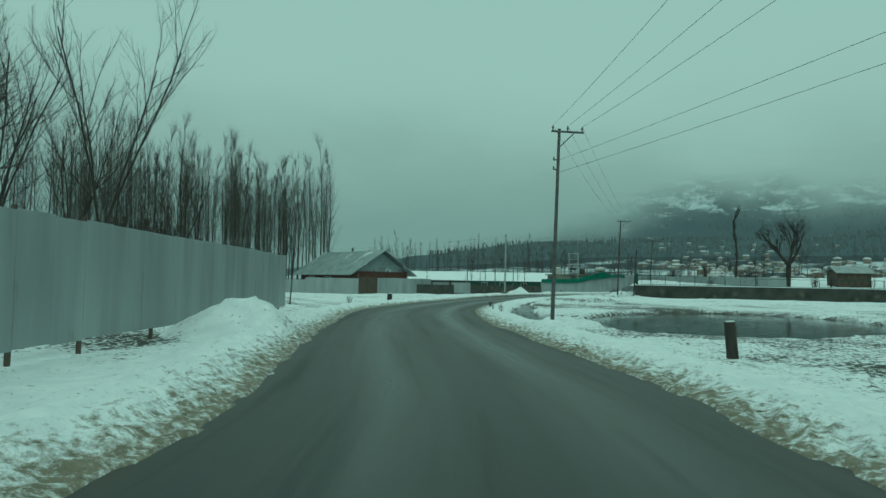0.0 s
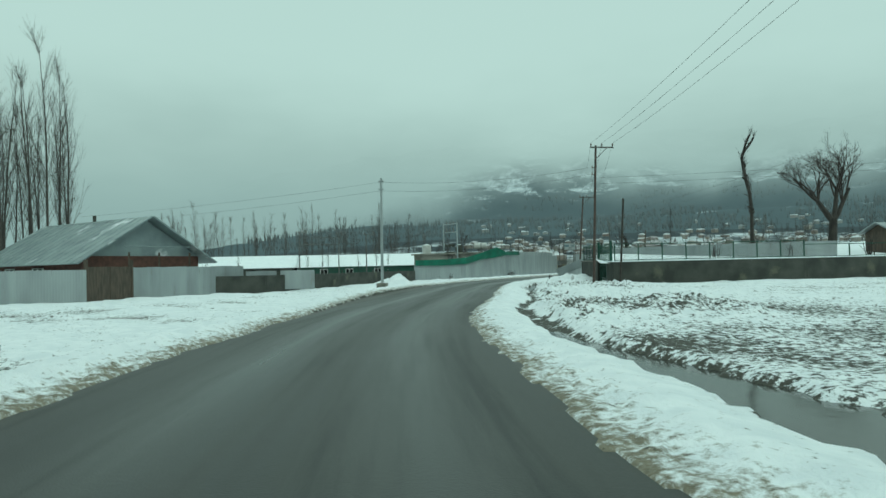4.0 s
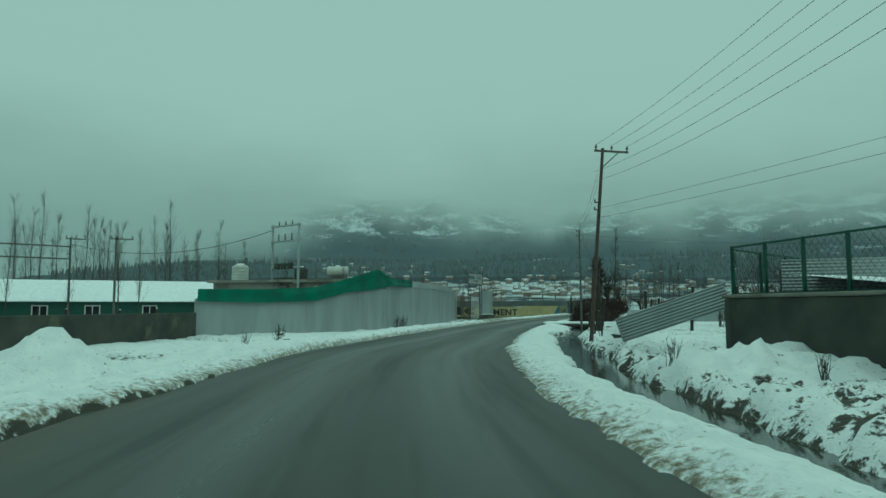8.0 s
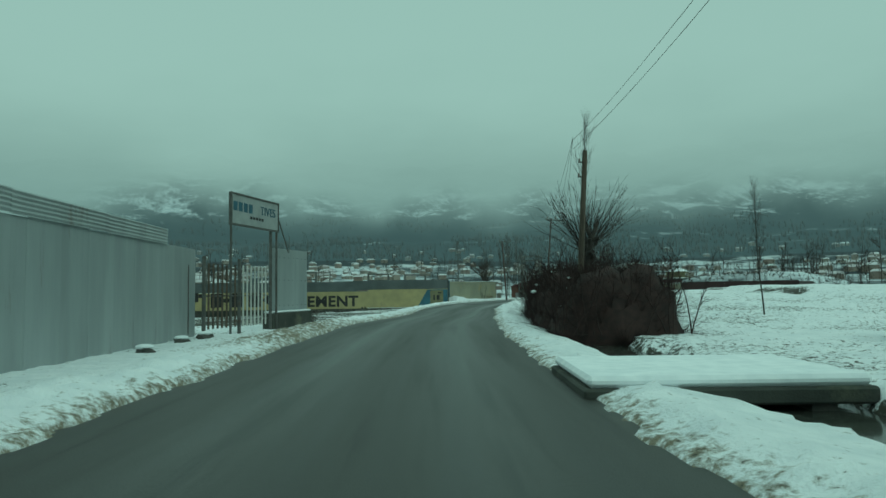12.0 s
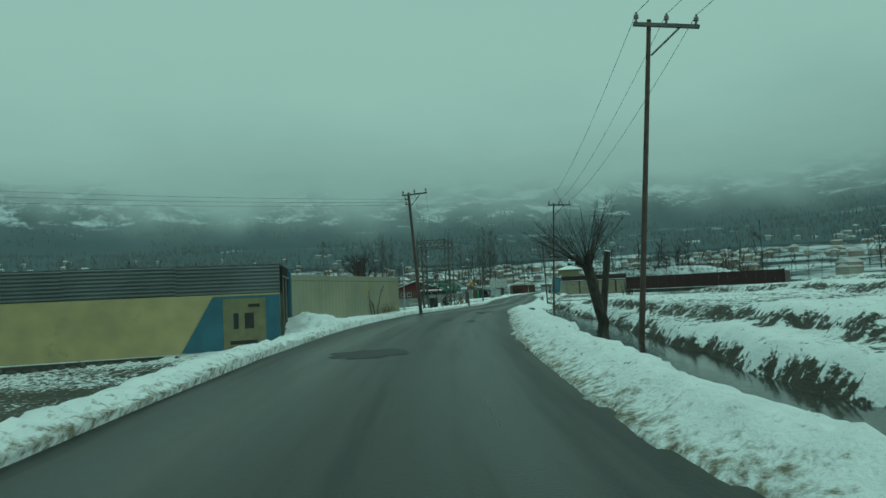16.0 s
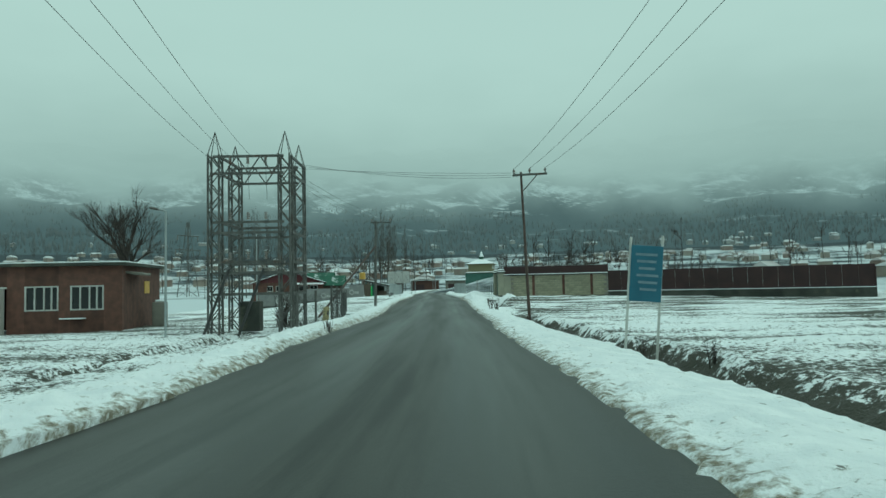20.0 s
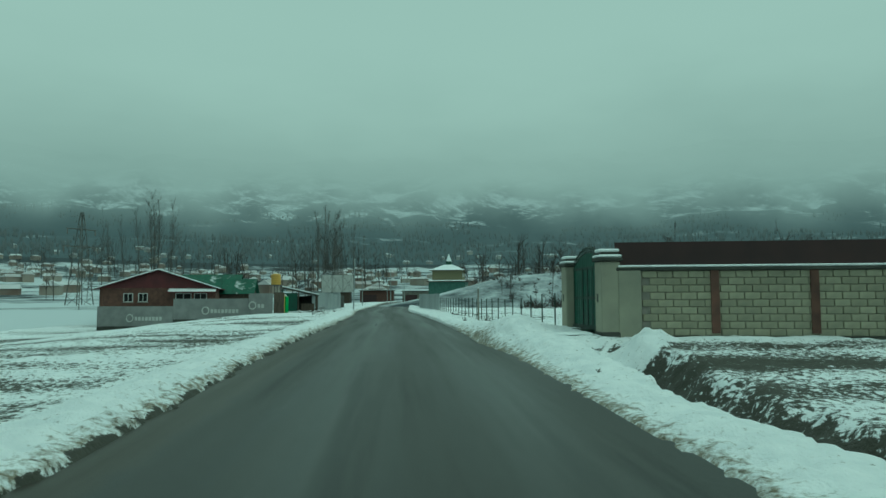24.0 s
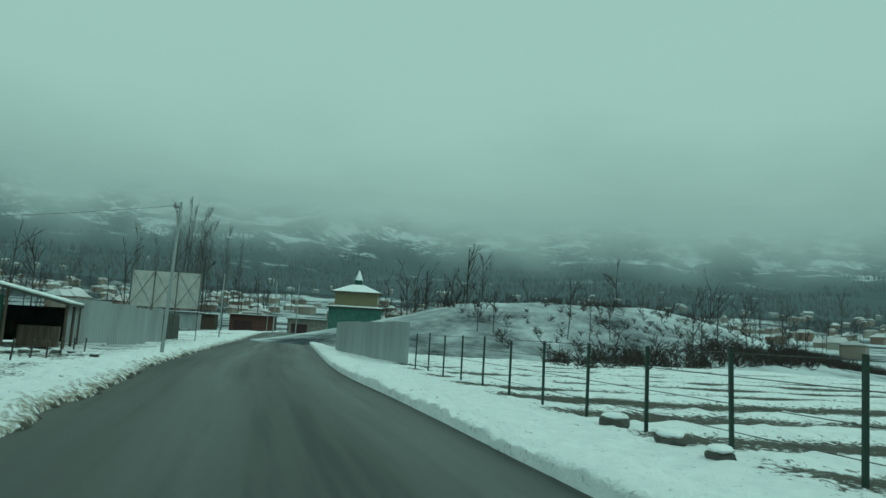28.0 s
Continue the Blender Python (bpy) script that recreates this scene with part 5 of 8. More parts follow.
for y in (-2.0, 0.2, 2.6):
    part("porch_post", new_tube((7.2, y, 0), (7.2, y, 3.2), 0.07, 0.07, 6), WOOD, house)
for pts, h, z0 in (([(-46.0, 66.5), (-41.6, 69.4)], 1.75, -0.35), ([(-41.6, 69.4), (-36.2, 72.0)], 2.0, -0.35), ([(-35.9, 75.8), (-32.4, 83.6)], 2.1, -0.35), ([(-32.3, 83.8), (-31.0, 86.2)], 1.7, -0.35)):
    sheet_fence("yard_fence", pts, h, STEEL, "low weathered sheet fence round a house", z0, 0.9, 6, seed=int(h * 10), posts=False)
yard_gate = thing("yard_gate", pose(-36.1, 73.9, -0.3, 0, 0, 84), "dark wooden double gate of a yard", "gate")
for k in (-1, 1):
    part("leaf", new_box((1.7, 0.07, 2.1), (k * 0.87, 0, 1.05), bevel=0.01), WOOD, yard_gate)
    part("gate_post", new_box((0.16, 0.16, 2.6), (k * 1.82, 0, 1.2), bevel=0.01), WOOD, yard_gate)

pop = [bare_tree("poplar", pose(-57.0, 97.5, -0.6), 21, 11, "poplar", "tall bare poplar in a dense grove", group="poplar grove", bark=BARK_PALE),
       bare_tree("poplar", pose(-55.0, 92.5, -0.6), 23, 12, "poplar", "tall bare poplar in a dense grove", group="poplar grove", bark=BARK_PALE),
       bare_tree("poplar", pose(-58.5, 88.0, -0.6), 20, 13, "poplar", "tall bare poplar in a dense grove", group="poplar grove", bark=BARK_PALE)]
rg = random.Random(21)
for k in range(150):
    u = k / 149
    stand(pop[k % 3], -55 - 16 * rg.random() - 3 * u, 98 - 46 * u + rg.uniform(-2, 2), rg.uniform(0, 360), rg.uniform(0.70, 0.98), -0.7)
for k in range(52):
    stand(pop[k % 3], -68 + 0.7 * k + rg.uniform(-2, 2), 128 + 0.4 * k + rg.uniform(-4, 4), rg.uniform(0, 360), rg.uniform(0.36, 0.55), -0.6)
spread = bare_tree("bare_tree", pose(20.5, 92.5, 1.3), 6.0, 31, "spread", "bare round-crowned tree behind a retaining wall")
for x, y, s, z in ((-27.5, 32.5, 1.0, 0), (-30, 26.0, 1.1, 0), (-49.5, 92, 0.9, -0.6), (-53, 104, 0.8, -0.6), (8.2, 87.5, 1.65, 1.2),
                   (-34, 41, 1.2, -0.3), (36.6, 225.5, 1.6, -1.0)):
    stand(spread, x, y, x * 53 % 360, s, z)
tall = bare_tree("slender_tree", pose(-32.0, 34.5, -0.3, 0, 0, 20), 18.0, 61, "vase", "tall slender bare tree behind a sheet fence", group="trees behind the fence")
for x, y, s, a, tilt in ((-35.5, 34.2, 0.72, 100, 12), (-36, 30.0, 0.9, 200, -5), (-40, 33.0, 0.95, 260, 0), (-42, 29.0, 0.9, 20, 4), (-17.5, 15.5, 0.55, 150, 0), (-30, 38.5, 0.5, 60, 0), (-38, 27, 0.8, 300, 0)):
    copy_thing(tall, pose(x, y, 0, 0, tilt, a) @ Matrix.Scale(s, 4))
crooked = bare_tree("crooked_tree", pose(-15.2, 14.4, 0, 0, 6, 40), 8.5, 62, "spread", "dark crooked bare tree behind a sheet fence")
thin = bare_tree("bare_sapling", pose(-26, 36, 0), 9.0, 14, "poplar", "thin bare sapling with upright twigs", group="saplings")
for k in range(22):
    stand(thin, -20 - 16 * rg.random(), 14 + 26 * rg.random(), rg.uniform(0, 360), rg.uniform(0.5, 1.0), 0)
for x, y, s in ((-38, 112, 0.55), (-36, 113.5, 0.6), (-31.5, 111, 0.5), (-30, 113, 0.62), (-28.2, 110.5, 0.55), (-34, 106, 0.5), (-45, 97, 0.7), (-47, 99, 0.75), (-43.5, 99.5, 0.6), (-50, 98, 0.7), (-41, 101, 0.5), (7.6, 144.8, 1.0), (11.8, 138, 0.6)):
    stand(thin, x, y, x * 31 % 360, s)

# ---- sheds behind a low wall ----
wall_run("low_wall_west", [(-46, 77), (-30.3, 82.6), (-27.0, 96), (-24.6, 107.2)], 1.05, 0.2, DARK_WALL, "low dark cement wall beside snowy ground", -0.6)
for x, y, w, tr in ((-38.0, 134.5, 17, 16), (-56, 127.5, 20, 16)):
    shed = gable_house("long_shed", pose(x, y, -0.5, 0, 0, tr), w, 9, 2.35, 3.9, GREEN_PAINT if x > -50 else DARK_WALL, SNOW, "long low shed under a snow-covered roof", 0.5,
                       windows=((-1, -5, 1.0, 1.0, 0.9), (-1, -1.5, 1.0, 1.0, 0.9), (-1, 2.5, 1.0, 1.0, 0.9)))
wall_run("sheet_screen", [(-30.0, 84.6), (-27.6, 84.9)], 1.35, 0.06, STEEL, "loose grey sheet leaning by a low wall", 0.0, kind="", category="sheet")
for k in range(14):
    x, y = -24.9 - 0.3 * k, 106.0 - 1.5 * k
    if k % 2 == 0:
        stump(x - 1.4, y + 1.5, 0.8 + 0.5 * rg.random(), 0.05, "thin dark stake in snow behind a wall", "stake", "post", rg.uniform(-8, 8))

# ---- tall sheet fence, tarpaulin, yard behind ----
FENCE = [(-24.6, 107.3), (-19.7, 111.2), (-16.0, 117.0)]
sheet_fence("tall_sheet_fence", FENCE[:2], 1.75, STEEL, "weathered grey sheet fence under a green tarpaulin", -0.05, 1.2, 4, posts=False, seed=8)
sheet_fence("tall_sheet_fence", FENCE[1:], 2.45, STEEL, "tall ribbed galvanised sheet fence by the road", -0.05, 0.95, 12, posts=False, seed=9)
sheet_fence("tall_sheet_fence", [(-16.0, 117.0), (-9.3, 139.6)], 2.72, STEEL, "tall plain galvanised sheet fence by the road", -0.05, 1.2, 3, posts=False, seed=10)
sheet_fence("ribbed_strip", [(-14.2, 123.0), (-10.0, 137.0)], 0.42, STEEL, "strip of ribbed sheet above a fence", 2.66, 3.4, 5, across=True, posts=False, seed=11)


def tarpaulin():
    pts = [(-24.5, 107.2, 1.55, 2.1), (-22, 109.2, 1.5, 2.15), (-19.7, 111.0, 1.6, 2.3), (-18.2, 113.4, 2.1, 2.85), (-16.6, 115.9, 2.35, 3.5), (-15.7, 117.6, 2.6, 3.0), (-14.9, 120.3, 2.62, 3.1), (-14.3, 122.6, 2.62, 3.05)]
    U, V = lattice(np.linspace(0, len(pts) - 1, 60), np.linspace(0, 1, 9))
    q = np.array(pts)
    P = [np.interp(U, np.arange(len(pts)), q[:, k]) for k in range(4)]
    off = 0.1 * (fractal(U, V, 2.0, 201) - 0.5) + 0.08
    X, Y = P[0] + off, P[1] - off
    Z = P[2] + (P[3] - P[2]) * V + 0.08 * (fractal(U, V * 0 + 1, 1.3, 203) - 0.5) * np.abs(V - 0.5) * 2
    ob = sheet_mesh("tarpaulin", X, Y, Z, TARP)
    tagged(ob, "slack green tarpaulin hung over a sheet fence", "tarpaulin")


tarpaulin()
unfinished = thing("unfinished_building", pose(-21, 129, 0, 0, 0, -16), "flat unfinished concrete building behind a fence", "building")
part("storey", new_box((9, 16, 3.0), (0, 0, 1.4)), CONCRETE, unfinished)
part("roof_slab", new_box((9.6, 16.6, 0.18), (0, 0, 3.0)), CONCRETE, unfinished)
for k, (x, y) in enumerate(((4.2, -7), (4.2, -3.5), (4.2, 0.5), (4.2, 4), (4.2, 7.5), (-3, 0), (1.5, -5), (0, 5))):
    for j in range(4):
        a = rg.uniform(-0.03, 0.03)
        part("rebar", new_tube((x + 0.1 * (j % 2), y + 0.1 * (j // 2), 3.05), (x + 0.1 * (j % 2) + a, y + 0.1 * (j // 2) + a, 4.0 + rg.random() * 0.5), 0.012, 0.012, 5), POLE_STEEL, unfinished)


def water_tank(x, y, z, r, h, mat, label, lying=False, legs=0.0):
    t = thing("water_tank", pose(x, y, z), label, "water tank")
    bm = bmesh.new()
    if lying:
        tube(bm, (-h / 2, 0, r), (h / 2, 0, r), r, r, 20)
        bmesh.ops.bevel(bm, geom=[e for e in bm.edges if len(e.link_faces) == 2 and any(len(f.verts) > 4 for f in e.link_faces)], offset=0.06, segments=2, affect="EDGES")
    else:
        prof = [(r * (1.0 if j % 2 else 0.96), h * 0.085 * j) for j in range(10)] + [(r * 0.97, h * 0.84), (r * 0.75, h * 0.92), (r * 0.45, h * 0.97)]
        rings = [[bm.verts.new((q * math.cos(0.314159 * a), q * math.sin(0.314159 * a), z)) for a in range(20)] for q, z in prof]
        for lo, up in zip(rings, rings[1:]):
            for a in range(20):
                bm.faces.new((lo[a], lo[(a + 1) % 20], up[(a + 1) % 20], up[a]))
        bm.faces.new(rings[0][::-1])
        bm.faces.new(rings[-1])
    part("body", bm, mat, t)
    part("lid", new_tube((0, 0, h * 0.96 if not lying else 2 * r - 0.02), (0, 0, h * 1.02 if not lying else 2 * r + 0.08), r * 0.45, r * 0.4, 14), SNOW, t, "snow on the lid")
    if legs:
        for a in (-1, 1):
            for b in (-1, 1):
                part("leg", new_tube((a * r * 0.7, b * r * 0.7, -legs), (a * r * 0.7, b * r * 0.7, 0.02), 0.04, 0.04, 6), POLE_STEEL, t)
        part("platform", new_box((r * 1.9, r * 1.9, 0.08), (0, 0, -0.03)), POLE_STEEL, t)
    return t


water_tank(-19.9, 131.5, 3.75, 0.42, 1.7, WHITE, "white drum tank lying on a stand", True, 0.65)
water_tank(-22.3, 127, 3.1, 0.5, 1.2, DARK_WALL, "black plastic water tank with snowy lid")
water_tank(-26.5, 126, 3.1, 0.6, 1.3, WHITE, "white plastic water tank on a roof")

# ---- yard entrance: gate, board, panel ----
yard = thing("slatted_gate", pose(-8.9, 138.6, 0.05, 0, 0, 57), "pale slatted metal gate between rusty posts", "gate")
for k in range(15):
    part("slat", new_box((0.085, 0.025, 2.0), (0.25 * k, 0, 1.15), bevel=0.004), WHITE if k > 6 else WOOD, yard)
for z in (0.35, 1.15, 2.0):
    part("rail", new_box((3.75, 0.04, 0.05), (1.8, 0.035, z)), POLE_STEEL, yard)
for x in (-0.25, 1.75, 3.85):
    part("gate_post", new_tube((x, 0, -0.2), (x, 0, 2.35 if x < 3 else 3.6), 0.06, 0.06, 8), POLE_STEEL, yard)
cage = thing("iron_cage_gate", pose(-9.5, 139.0, 0.05, 0, 0, 100), "rusty open iron frame gate beside a fence", "gate")
for k in range(4):
    part("upright", new_box((0.05, 0.05, 2.1), (0.5 * k, 0, 1.05)), POLE_RUST, cage)
for z in (0.1, 0.75, 1.4, 2.08):
    part("rail", new_box((1.55, 0.045, 0.045), (0.75, 0.003, z)), POLE_RUST, cage)
board = thing("sign_board", pose(-6.55, 142.05, 3.5, 0, 0, 57), "white board with blue lettering over a gate", "sign")
part("board_panel", new_box((3.1, 0.06, 0.95), (-1.55, 0, 0.5), bevel=0.01), BOARD_GREY, board)
fr = bmesh.new()
for z in (0.0, 1.0):
    box(fr, (3.2, 0.1, 0.06), (-1.55, 0, z))
for x in (0.03, -3.13):
    box(fr, (0.06, 0.1, 1.06), (x, 0, 0.5))
part("board_frame", fr, POLE_STEEL, board)
part("stay", new_tube((0, 0.1, 0.9), (1.2, 0.15, -0.7), 0.025, 0.025, 6), POLE_STEEL, board)
for a, b in ((-0.05, -0.4), (-3.1, -0.4)):
    part("leg", new_tube((a, 0, -3.6), (a, 0, 0.05), 0.04, 0.04, 8), POLE_STEEL, board)


def lettering(name, text, m, size, mat, parent, stretch=1.0, thick=0.006, bold=0.0):
    cu = bpy.data.curves.new(name, "FONT")
    cu.body, cu.size, cu.extrude, cu.align_x, cu.align_y = text, size, thick, "CENTER", "CENTER"
    cu.offset = bold
    cu.space_character = 1.06
    cu.materials.append(mat)
    ob = new(name, cu)
    ob.parent = parent
    ob.matrix_basis = m @ pose(0, 0, 0, 90, 0, 0) @ Matrix.Diagonal((stretch, 1, 1, 1))
    return ob


def bars(parent, m, n, w, h, gap, mat, name="writing_bar", thick=0.006):
    for k in range(n):
        part(name, new_box((w, thick, h), (k * (w + gap), 0, 0)), mat, parent).matrix_basis = m


lettering("lettering", "TIVES", pose(-0.75, -0.04, 0.6), 0.42, BLUE_PAINT, board)
bars(board, pose(-2.9, -0.036, 0.6), 4, 0.24, 0.3, 0.08, BLUE_PAINT)
bars(board, pose(-1.9, -0.036, 0.3), 5, 0.14, 0.09, 0.05, BLACK_PAINT)

panel = thing("entrance_panel", pose(-6.9, 141.9, 0.0, 0, 0, 55), "tall riveted sheet panel on a snowy brick plinth", "wall")
part("plinth", new_box((3.1, 0.4, 0.9), (1.55, 0, 0.1), bevel=0.03), DARK_WALL, panel, "dark brick plinth")
part("plinth_snow", new_box((3.05, 0.34, 0.07), (1.55, 0.0, 0.585), bevel=0.03), SNOW, panel, "strip of snow")
for k in range(3):
    part("sheet", new_box((0.98, 0.02, 2.3), (0.58 + 0.98 * k, 0.004 * (k % 2), 1.77)), STEEL, panel)
for k in range(9):
    for z in (0.8, 1.75, 2.6):
        part("rivet", new_tube((0.15 + 0.34 * k, -0.012, z), (0.15 + 0.34 * k, -0.026, z), 0.016, 0.016, 6), POLE_STEEL, panel)
for x in (1.6, 3.1):
    part("rod", new_tube((x, 0, 2.8), (x, 0, 3.45), 0.012, 0.012, 5), POLE_STEEL, panel)


# ---- painted wall ----
def painted_wall():
    ax, ay, bx, by = -13.0, 176.2, 10.36, 170.98
    run, turn = math.hypot(bx - ax, by - ay), math.degrees(math.atan2(by - ay, bx - ax))
    t = thing("painted_wall", pose(ax, ay, 0, 0, 0, turn), "yellow painted advertising wall with black lettering on rubble footing", "wall")
    cut = 17.2
    part("wall_body", new_box((cut, 0.24, 1.55), (cut / 2, 0.0, 0.56)), YELLOW, t)
    part("wall_body", new_box((run - cut, 0.24, 1.5), ((run + cut) / 2, 0.012, 0.72)), YELLOW, t)
    part("footing", new_box((run, 0.3, 0.75), (run / 2, 0.004, -0.45)), DARK_WALL, t)
    sheet = None
    n = 9
    for k in range(n):
        w = run / n
        m = pose(k * w, -0.06 - 0.006 * (k % 2), 1.34 + (0.1 if k > 5 else 0.0) + 0.015 * math.sin(k * 2.1))
        if sheet is None:
            sheet = part("ribbed_sheet", corrugated(w, 0.78, 8, 0.018, True), STEEL_DARK, t)
            sheet.matrix_basis = m
        else:
            share("ribbed_sheet", sheet, t, m)
    part("top_rail", new_box((cut, 0.06, 0.05), (cut / 2, 0, 2.13)), POLE_STEEL, t)
    part("top_rail", new_box((run - cut, 0.06, 0.05), ((run + cut) / 2, 0, 2.24)), POLE_STEEL, t)
    # the lettering and the trade mark
    y = -0.126
    lettering("lettering", "CEMENT", pose(13.85, y, 0.50), 1.2, BLACK_PAINT, t, 1.06, bold=0.04)
    for x, w in ((4.55, 0.98), (6.1, 0.98), (7.55, 0.98)):
        part("logo_block", new_box((w, 0.008, 1.14), (x + w / 2, y, 0.74)), BLACK_PAINT, t, "black painted block of a trade mark")
    part("logo_block", new_box((0.7, 0.008, 0.32), (5.81, y, 0.74)), BLACK_PAINT, t, "black painted block of a trade mark")
    bm = bmesh.new()
    bm.faces.new([bm.verts.new((x, y - 0.006, z)) for x, z in ((8.6, 0.74), (9.35, 1.31), (10.65, 1.31), (9.75, 0.74), (10.65, 0.17), (9.35, 0.17))][::-1])
    part("logo_block", bm, BLACK_PAINT, t, "black painted arrow of a trade mark")
    bars(t, pose(2.9, y, 1.0), 1, 0.22, 0.72, 0.2, BLACK_PAINT, "logo_block", 0.008)
    bars(t, pose(3.45, y, 1.0), 1, 0.3, 0.72, 0.2, BLACK_PAINT, "logo_block", 0.008)
    bars(t, pose(3.8, y, 1.12), 1, 0.36, 0.3, 0.2, BLACK_PAINT, "logo_block", 0.008)
    bars(t, pose(16.75, y, -0.02), 2, 0.14, 0.14, 0.1, BLACK_PAINT, "writing_bar", 0.008)
    bm = bmesh.new()
    bm.faces.new([bm.verts.new(p) for p in ((run - 2.55, y - 0.003, -0.02), (run - 0.02, y - 0.003, -0.02), (run - 0.02, y - 0.003, 1.42), (run - 1.75, y - 0.003, 1.42))])
    part("blue_field", bm, BLUE_PAINT, t, "slanting blue painted field")
    part("poster", new_box((1.1, 0.008, 1.5), (run - 0.95, y - 0.008, 0.6)), OCHRE, t, "worn yellow poster with a black mark")
    for x, w, h, z in ((run - 1.17, 0.13, 0.42, 0.75), (run - 0.83, 0.24, 0.42, 0.75), (run - 0.98, 0.7, 0.1, 0.18), (run - 0.98, 0.7, 0.1, 0.02), (run - 0.7, 0.3, 0.09, 1.15)):
        part("writing_bar", new_box((w, 0.006, h), (x, y - 0.016, z)), BLACK_PAINT, t)
    part("end_post", new_box((0.08, 0.27, 1.95), (run + 0.042, 0, 0.5)), DARK_WALL, t)
    # rubble footing, stone by stone
    rnd = random.Random(77)
    protos = []
    for k in range(4):
        bm = bmesh.new()
        bmesh.ops.create_icosphere(bm, subdivisions=1, radius=0.15)
        for v in bm.verts:
            v.co *= rnd.uniform(0.8, 1.15)
        protos.append(part("stone", bm, STONE, t))
        protos[-1].matrix_basis = pose(run - 0.2 - 0.3 * k, -0.16, -0.3)
    for k in range(130):
        x, z = run - 0.2 - (k // 3) * 0.27 + rnd.uniform(-0.06, 0.06), -0.62 + 0.2 * (k % 3) + rnd.uniform(-0.04, 0.04)
        share("stone", protos[k % 4], t, pose(x, -0.15, z, rnd.uniform(0, 360), rnd.uniform(0, 360), 0) @ Matrix.Diagonal((1, 0.9, rnd.uniform(0.7, 1.0), 1)))
    return t


painted_wall()
gate = thing("sheet_gate", pose(10.40, 171.06, 0.02, 0, 0, 68.3) @ Matrix.Diagonal((1.2, 1, 0.95, 1)), "dark sheet-steel gate set back between blue posts", "gate")
# near-black dull sheet with slightly paler worn patches
GATE_DARK = material("very_dark_sheet", (0.022, 0.023, 0.022), (0.03, 0.029, 0.026), 2, 0.9, spec=0.12, wear=(0.05, 0.042, 0.034), wear_at=0.64, wear_scale=2)
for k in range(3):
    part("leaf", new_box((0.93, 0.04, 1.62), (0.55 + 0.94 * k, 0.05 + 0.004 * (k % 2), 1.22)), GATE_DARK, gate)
for k in range(2):
    part("mullion", new_box((0.025, 0.05, 1.62), (0.98 + 0.95 * k, 0.02, 1.22)), CONCRETE, gate)
for z, w in ((2.04, 0.04), (0.4, 0.04)):
    part("rail", new_box((2.85, 0.06, w), (1.45, 0.02, z)), CONCRETE, gate)
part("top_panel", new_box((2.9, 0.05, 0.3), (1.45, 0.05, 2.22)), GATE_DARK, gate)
part("kick_panel", new_box((2.9, 0.05, 0.3), (1.45, 0.05, 0.22)), WOOD, gate)
for x, mt, w in ((0.02, GATE_DARK, 0.1), (2.82, BLUE_PAINT, 0.26), (3.04, GATE_DARK, 0.1)):
    part("gate_post", new_box((w, 0.12, 2.36), (x, 0, 1.08), bevel=0.01), mt, gate)
sheet_fence("cream_sheet_wall", [(12.25, 176.2), (20.25, 183.4)], 2.05, CREAM, "pale cream sheet wall with rows of rivets", 0.12, 1.2, 4, posts=False, seed=14, jitter=0.004)
rivets = thing("rivet_row", pose(12.25, 176.2, 0.2), "row of dark rivets along a sheet wall", "rivet")
ux, uy = (20.25 - 12.25) / 10.763, (183.4 - 176.2) / 10.763
rv = part("rivet", new_tube((0, 0, 0), (uy * 0.03, -ux * 0.03, 0), 0.02, 0.016, 6), POLE_STEEL, rivets)
rv.matrix_basis = pose(0.1 * ux + 0.02 * uy, 0.1 * uy - 0.02 * ux, 1.75)
for k in range(1, 43):
    for z in (1.75, 0.2):
        share("rivet", rv, rivets, pose(0.25 * k * ux + 0.02 * uy, 0.25 * k * uy - 0.02 * ux, z))


def wall_vine():
    """A dead climber on the sheet wall, with dry stalks at its foot."""
    rnd = random.Random(88)
    t = thing("dead_vine", pose(17.75, 181.1, 0.3), "dry leafless vine climbing a cream sheet wall", "vine")
    w = Limbs()
    for k in range(5):
        a = rnd.uniform(-0.35, 0.5)
        b, _ = w.path(Vector((ux * a + uy * 0.06, uy * a - ux * 0.06, 0)), Vector((-ux * 0.3, -uy * 0.3, 1)), rnd.uniform(1.2, 2.0), 0.018, 0.006, rnd, 0.22, 0.02, 9, 4)
        for j in range(16):
            p, d = along_limb(b, rnd.uniform(0.1, 1))
            sgn = rnd.choice((-1, 1))
            w.path(p, Vector((ux * sgn, uy * sgn, rnd.uniform(-0.4, 0.9))), rnd.uniform(0.08, 0.25), 0.007, 0.003, rnd, 0.35, 0, 3, 3)
    w.mesh("vine_stem", TWIG, t)
    g = Limbs()
    for k in range(150):
        a = rnd.uniform(0.2, 1.9)
        g.path(Vector((ux * a + uy * rnd.uniform(0.08, 0.5), uy * a - ux * rnd.uniform(0.08, 0.5), -0.1)), Vector((rnd.uniform(-0.4, 0.4), rnd.uniform(-0.4, 0.4), 1)), rnd.uniform(0.25, 0.8), 0.006, 0.002, rnd, 0.2, 0, 3, 3)
    g.mesh("dry_stalk", DRY_GRASS, t)


DRY_GRASS = material("dry_grass", (0.16, 0.12, 0.055), (0.10, 0.075, 0.04), 6, 0.9)
wall_vine()


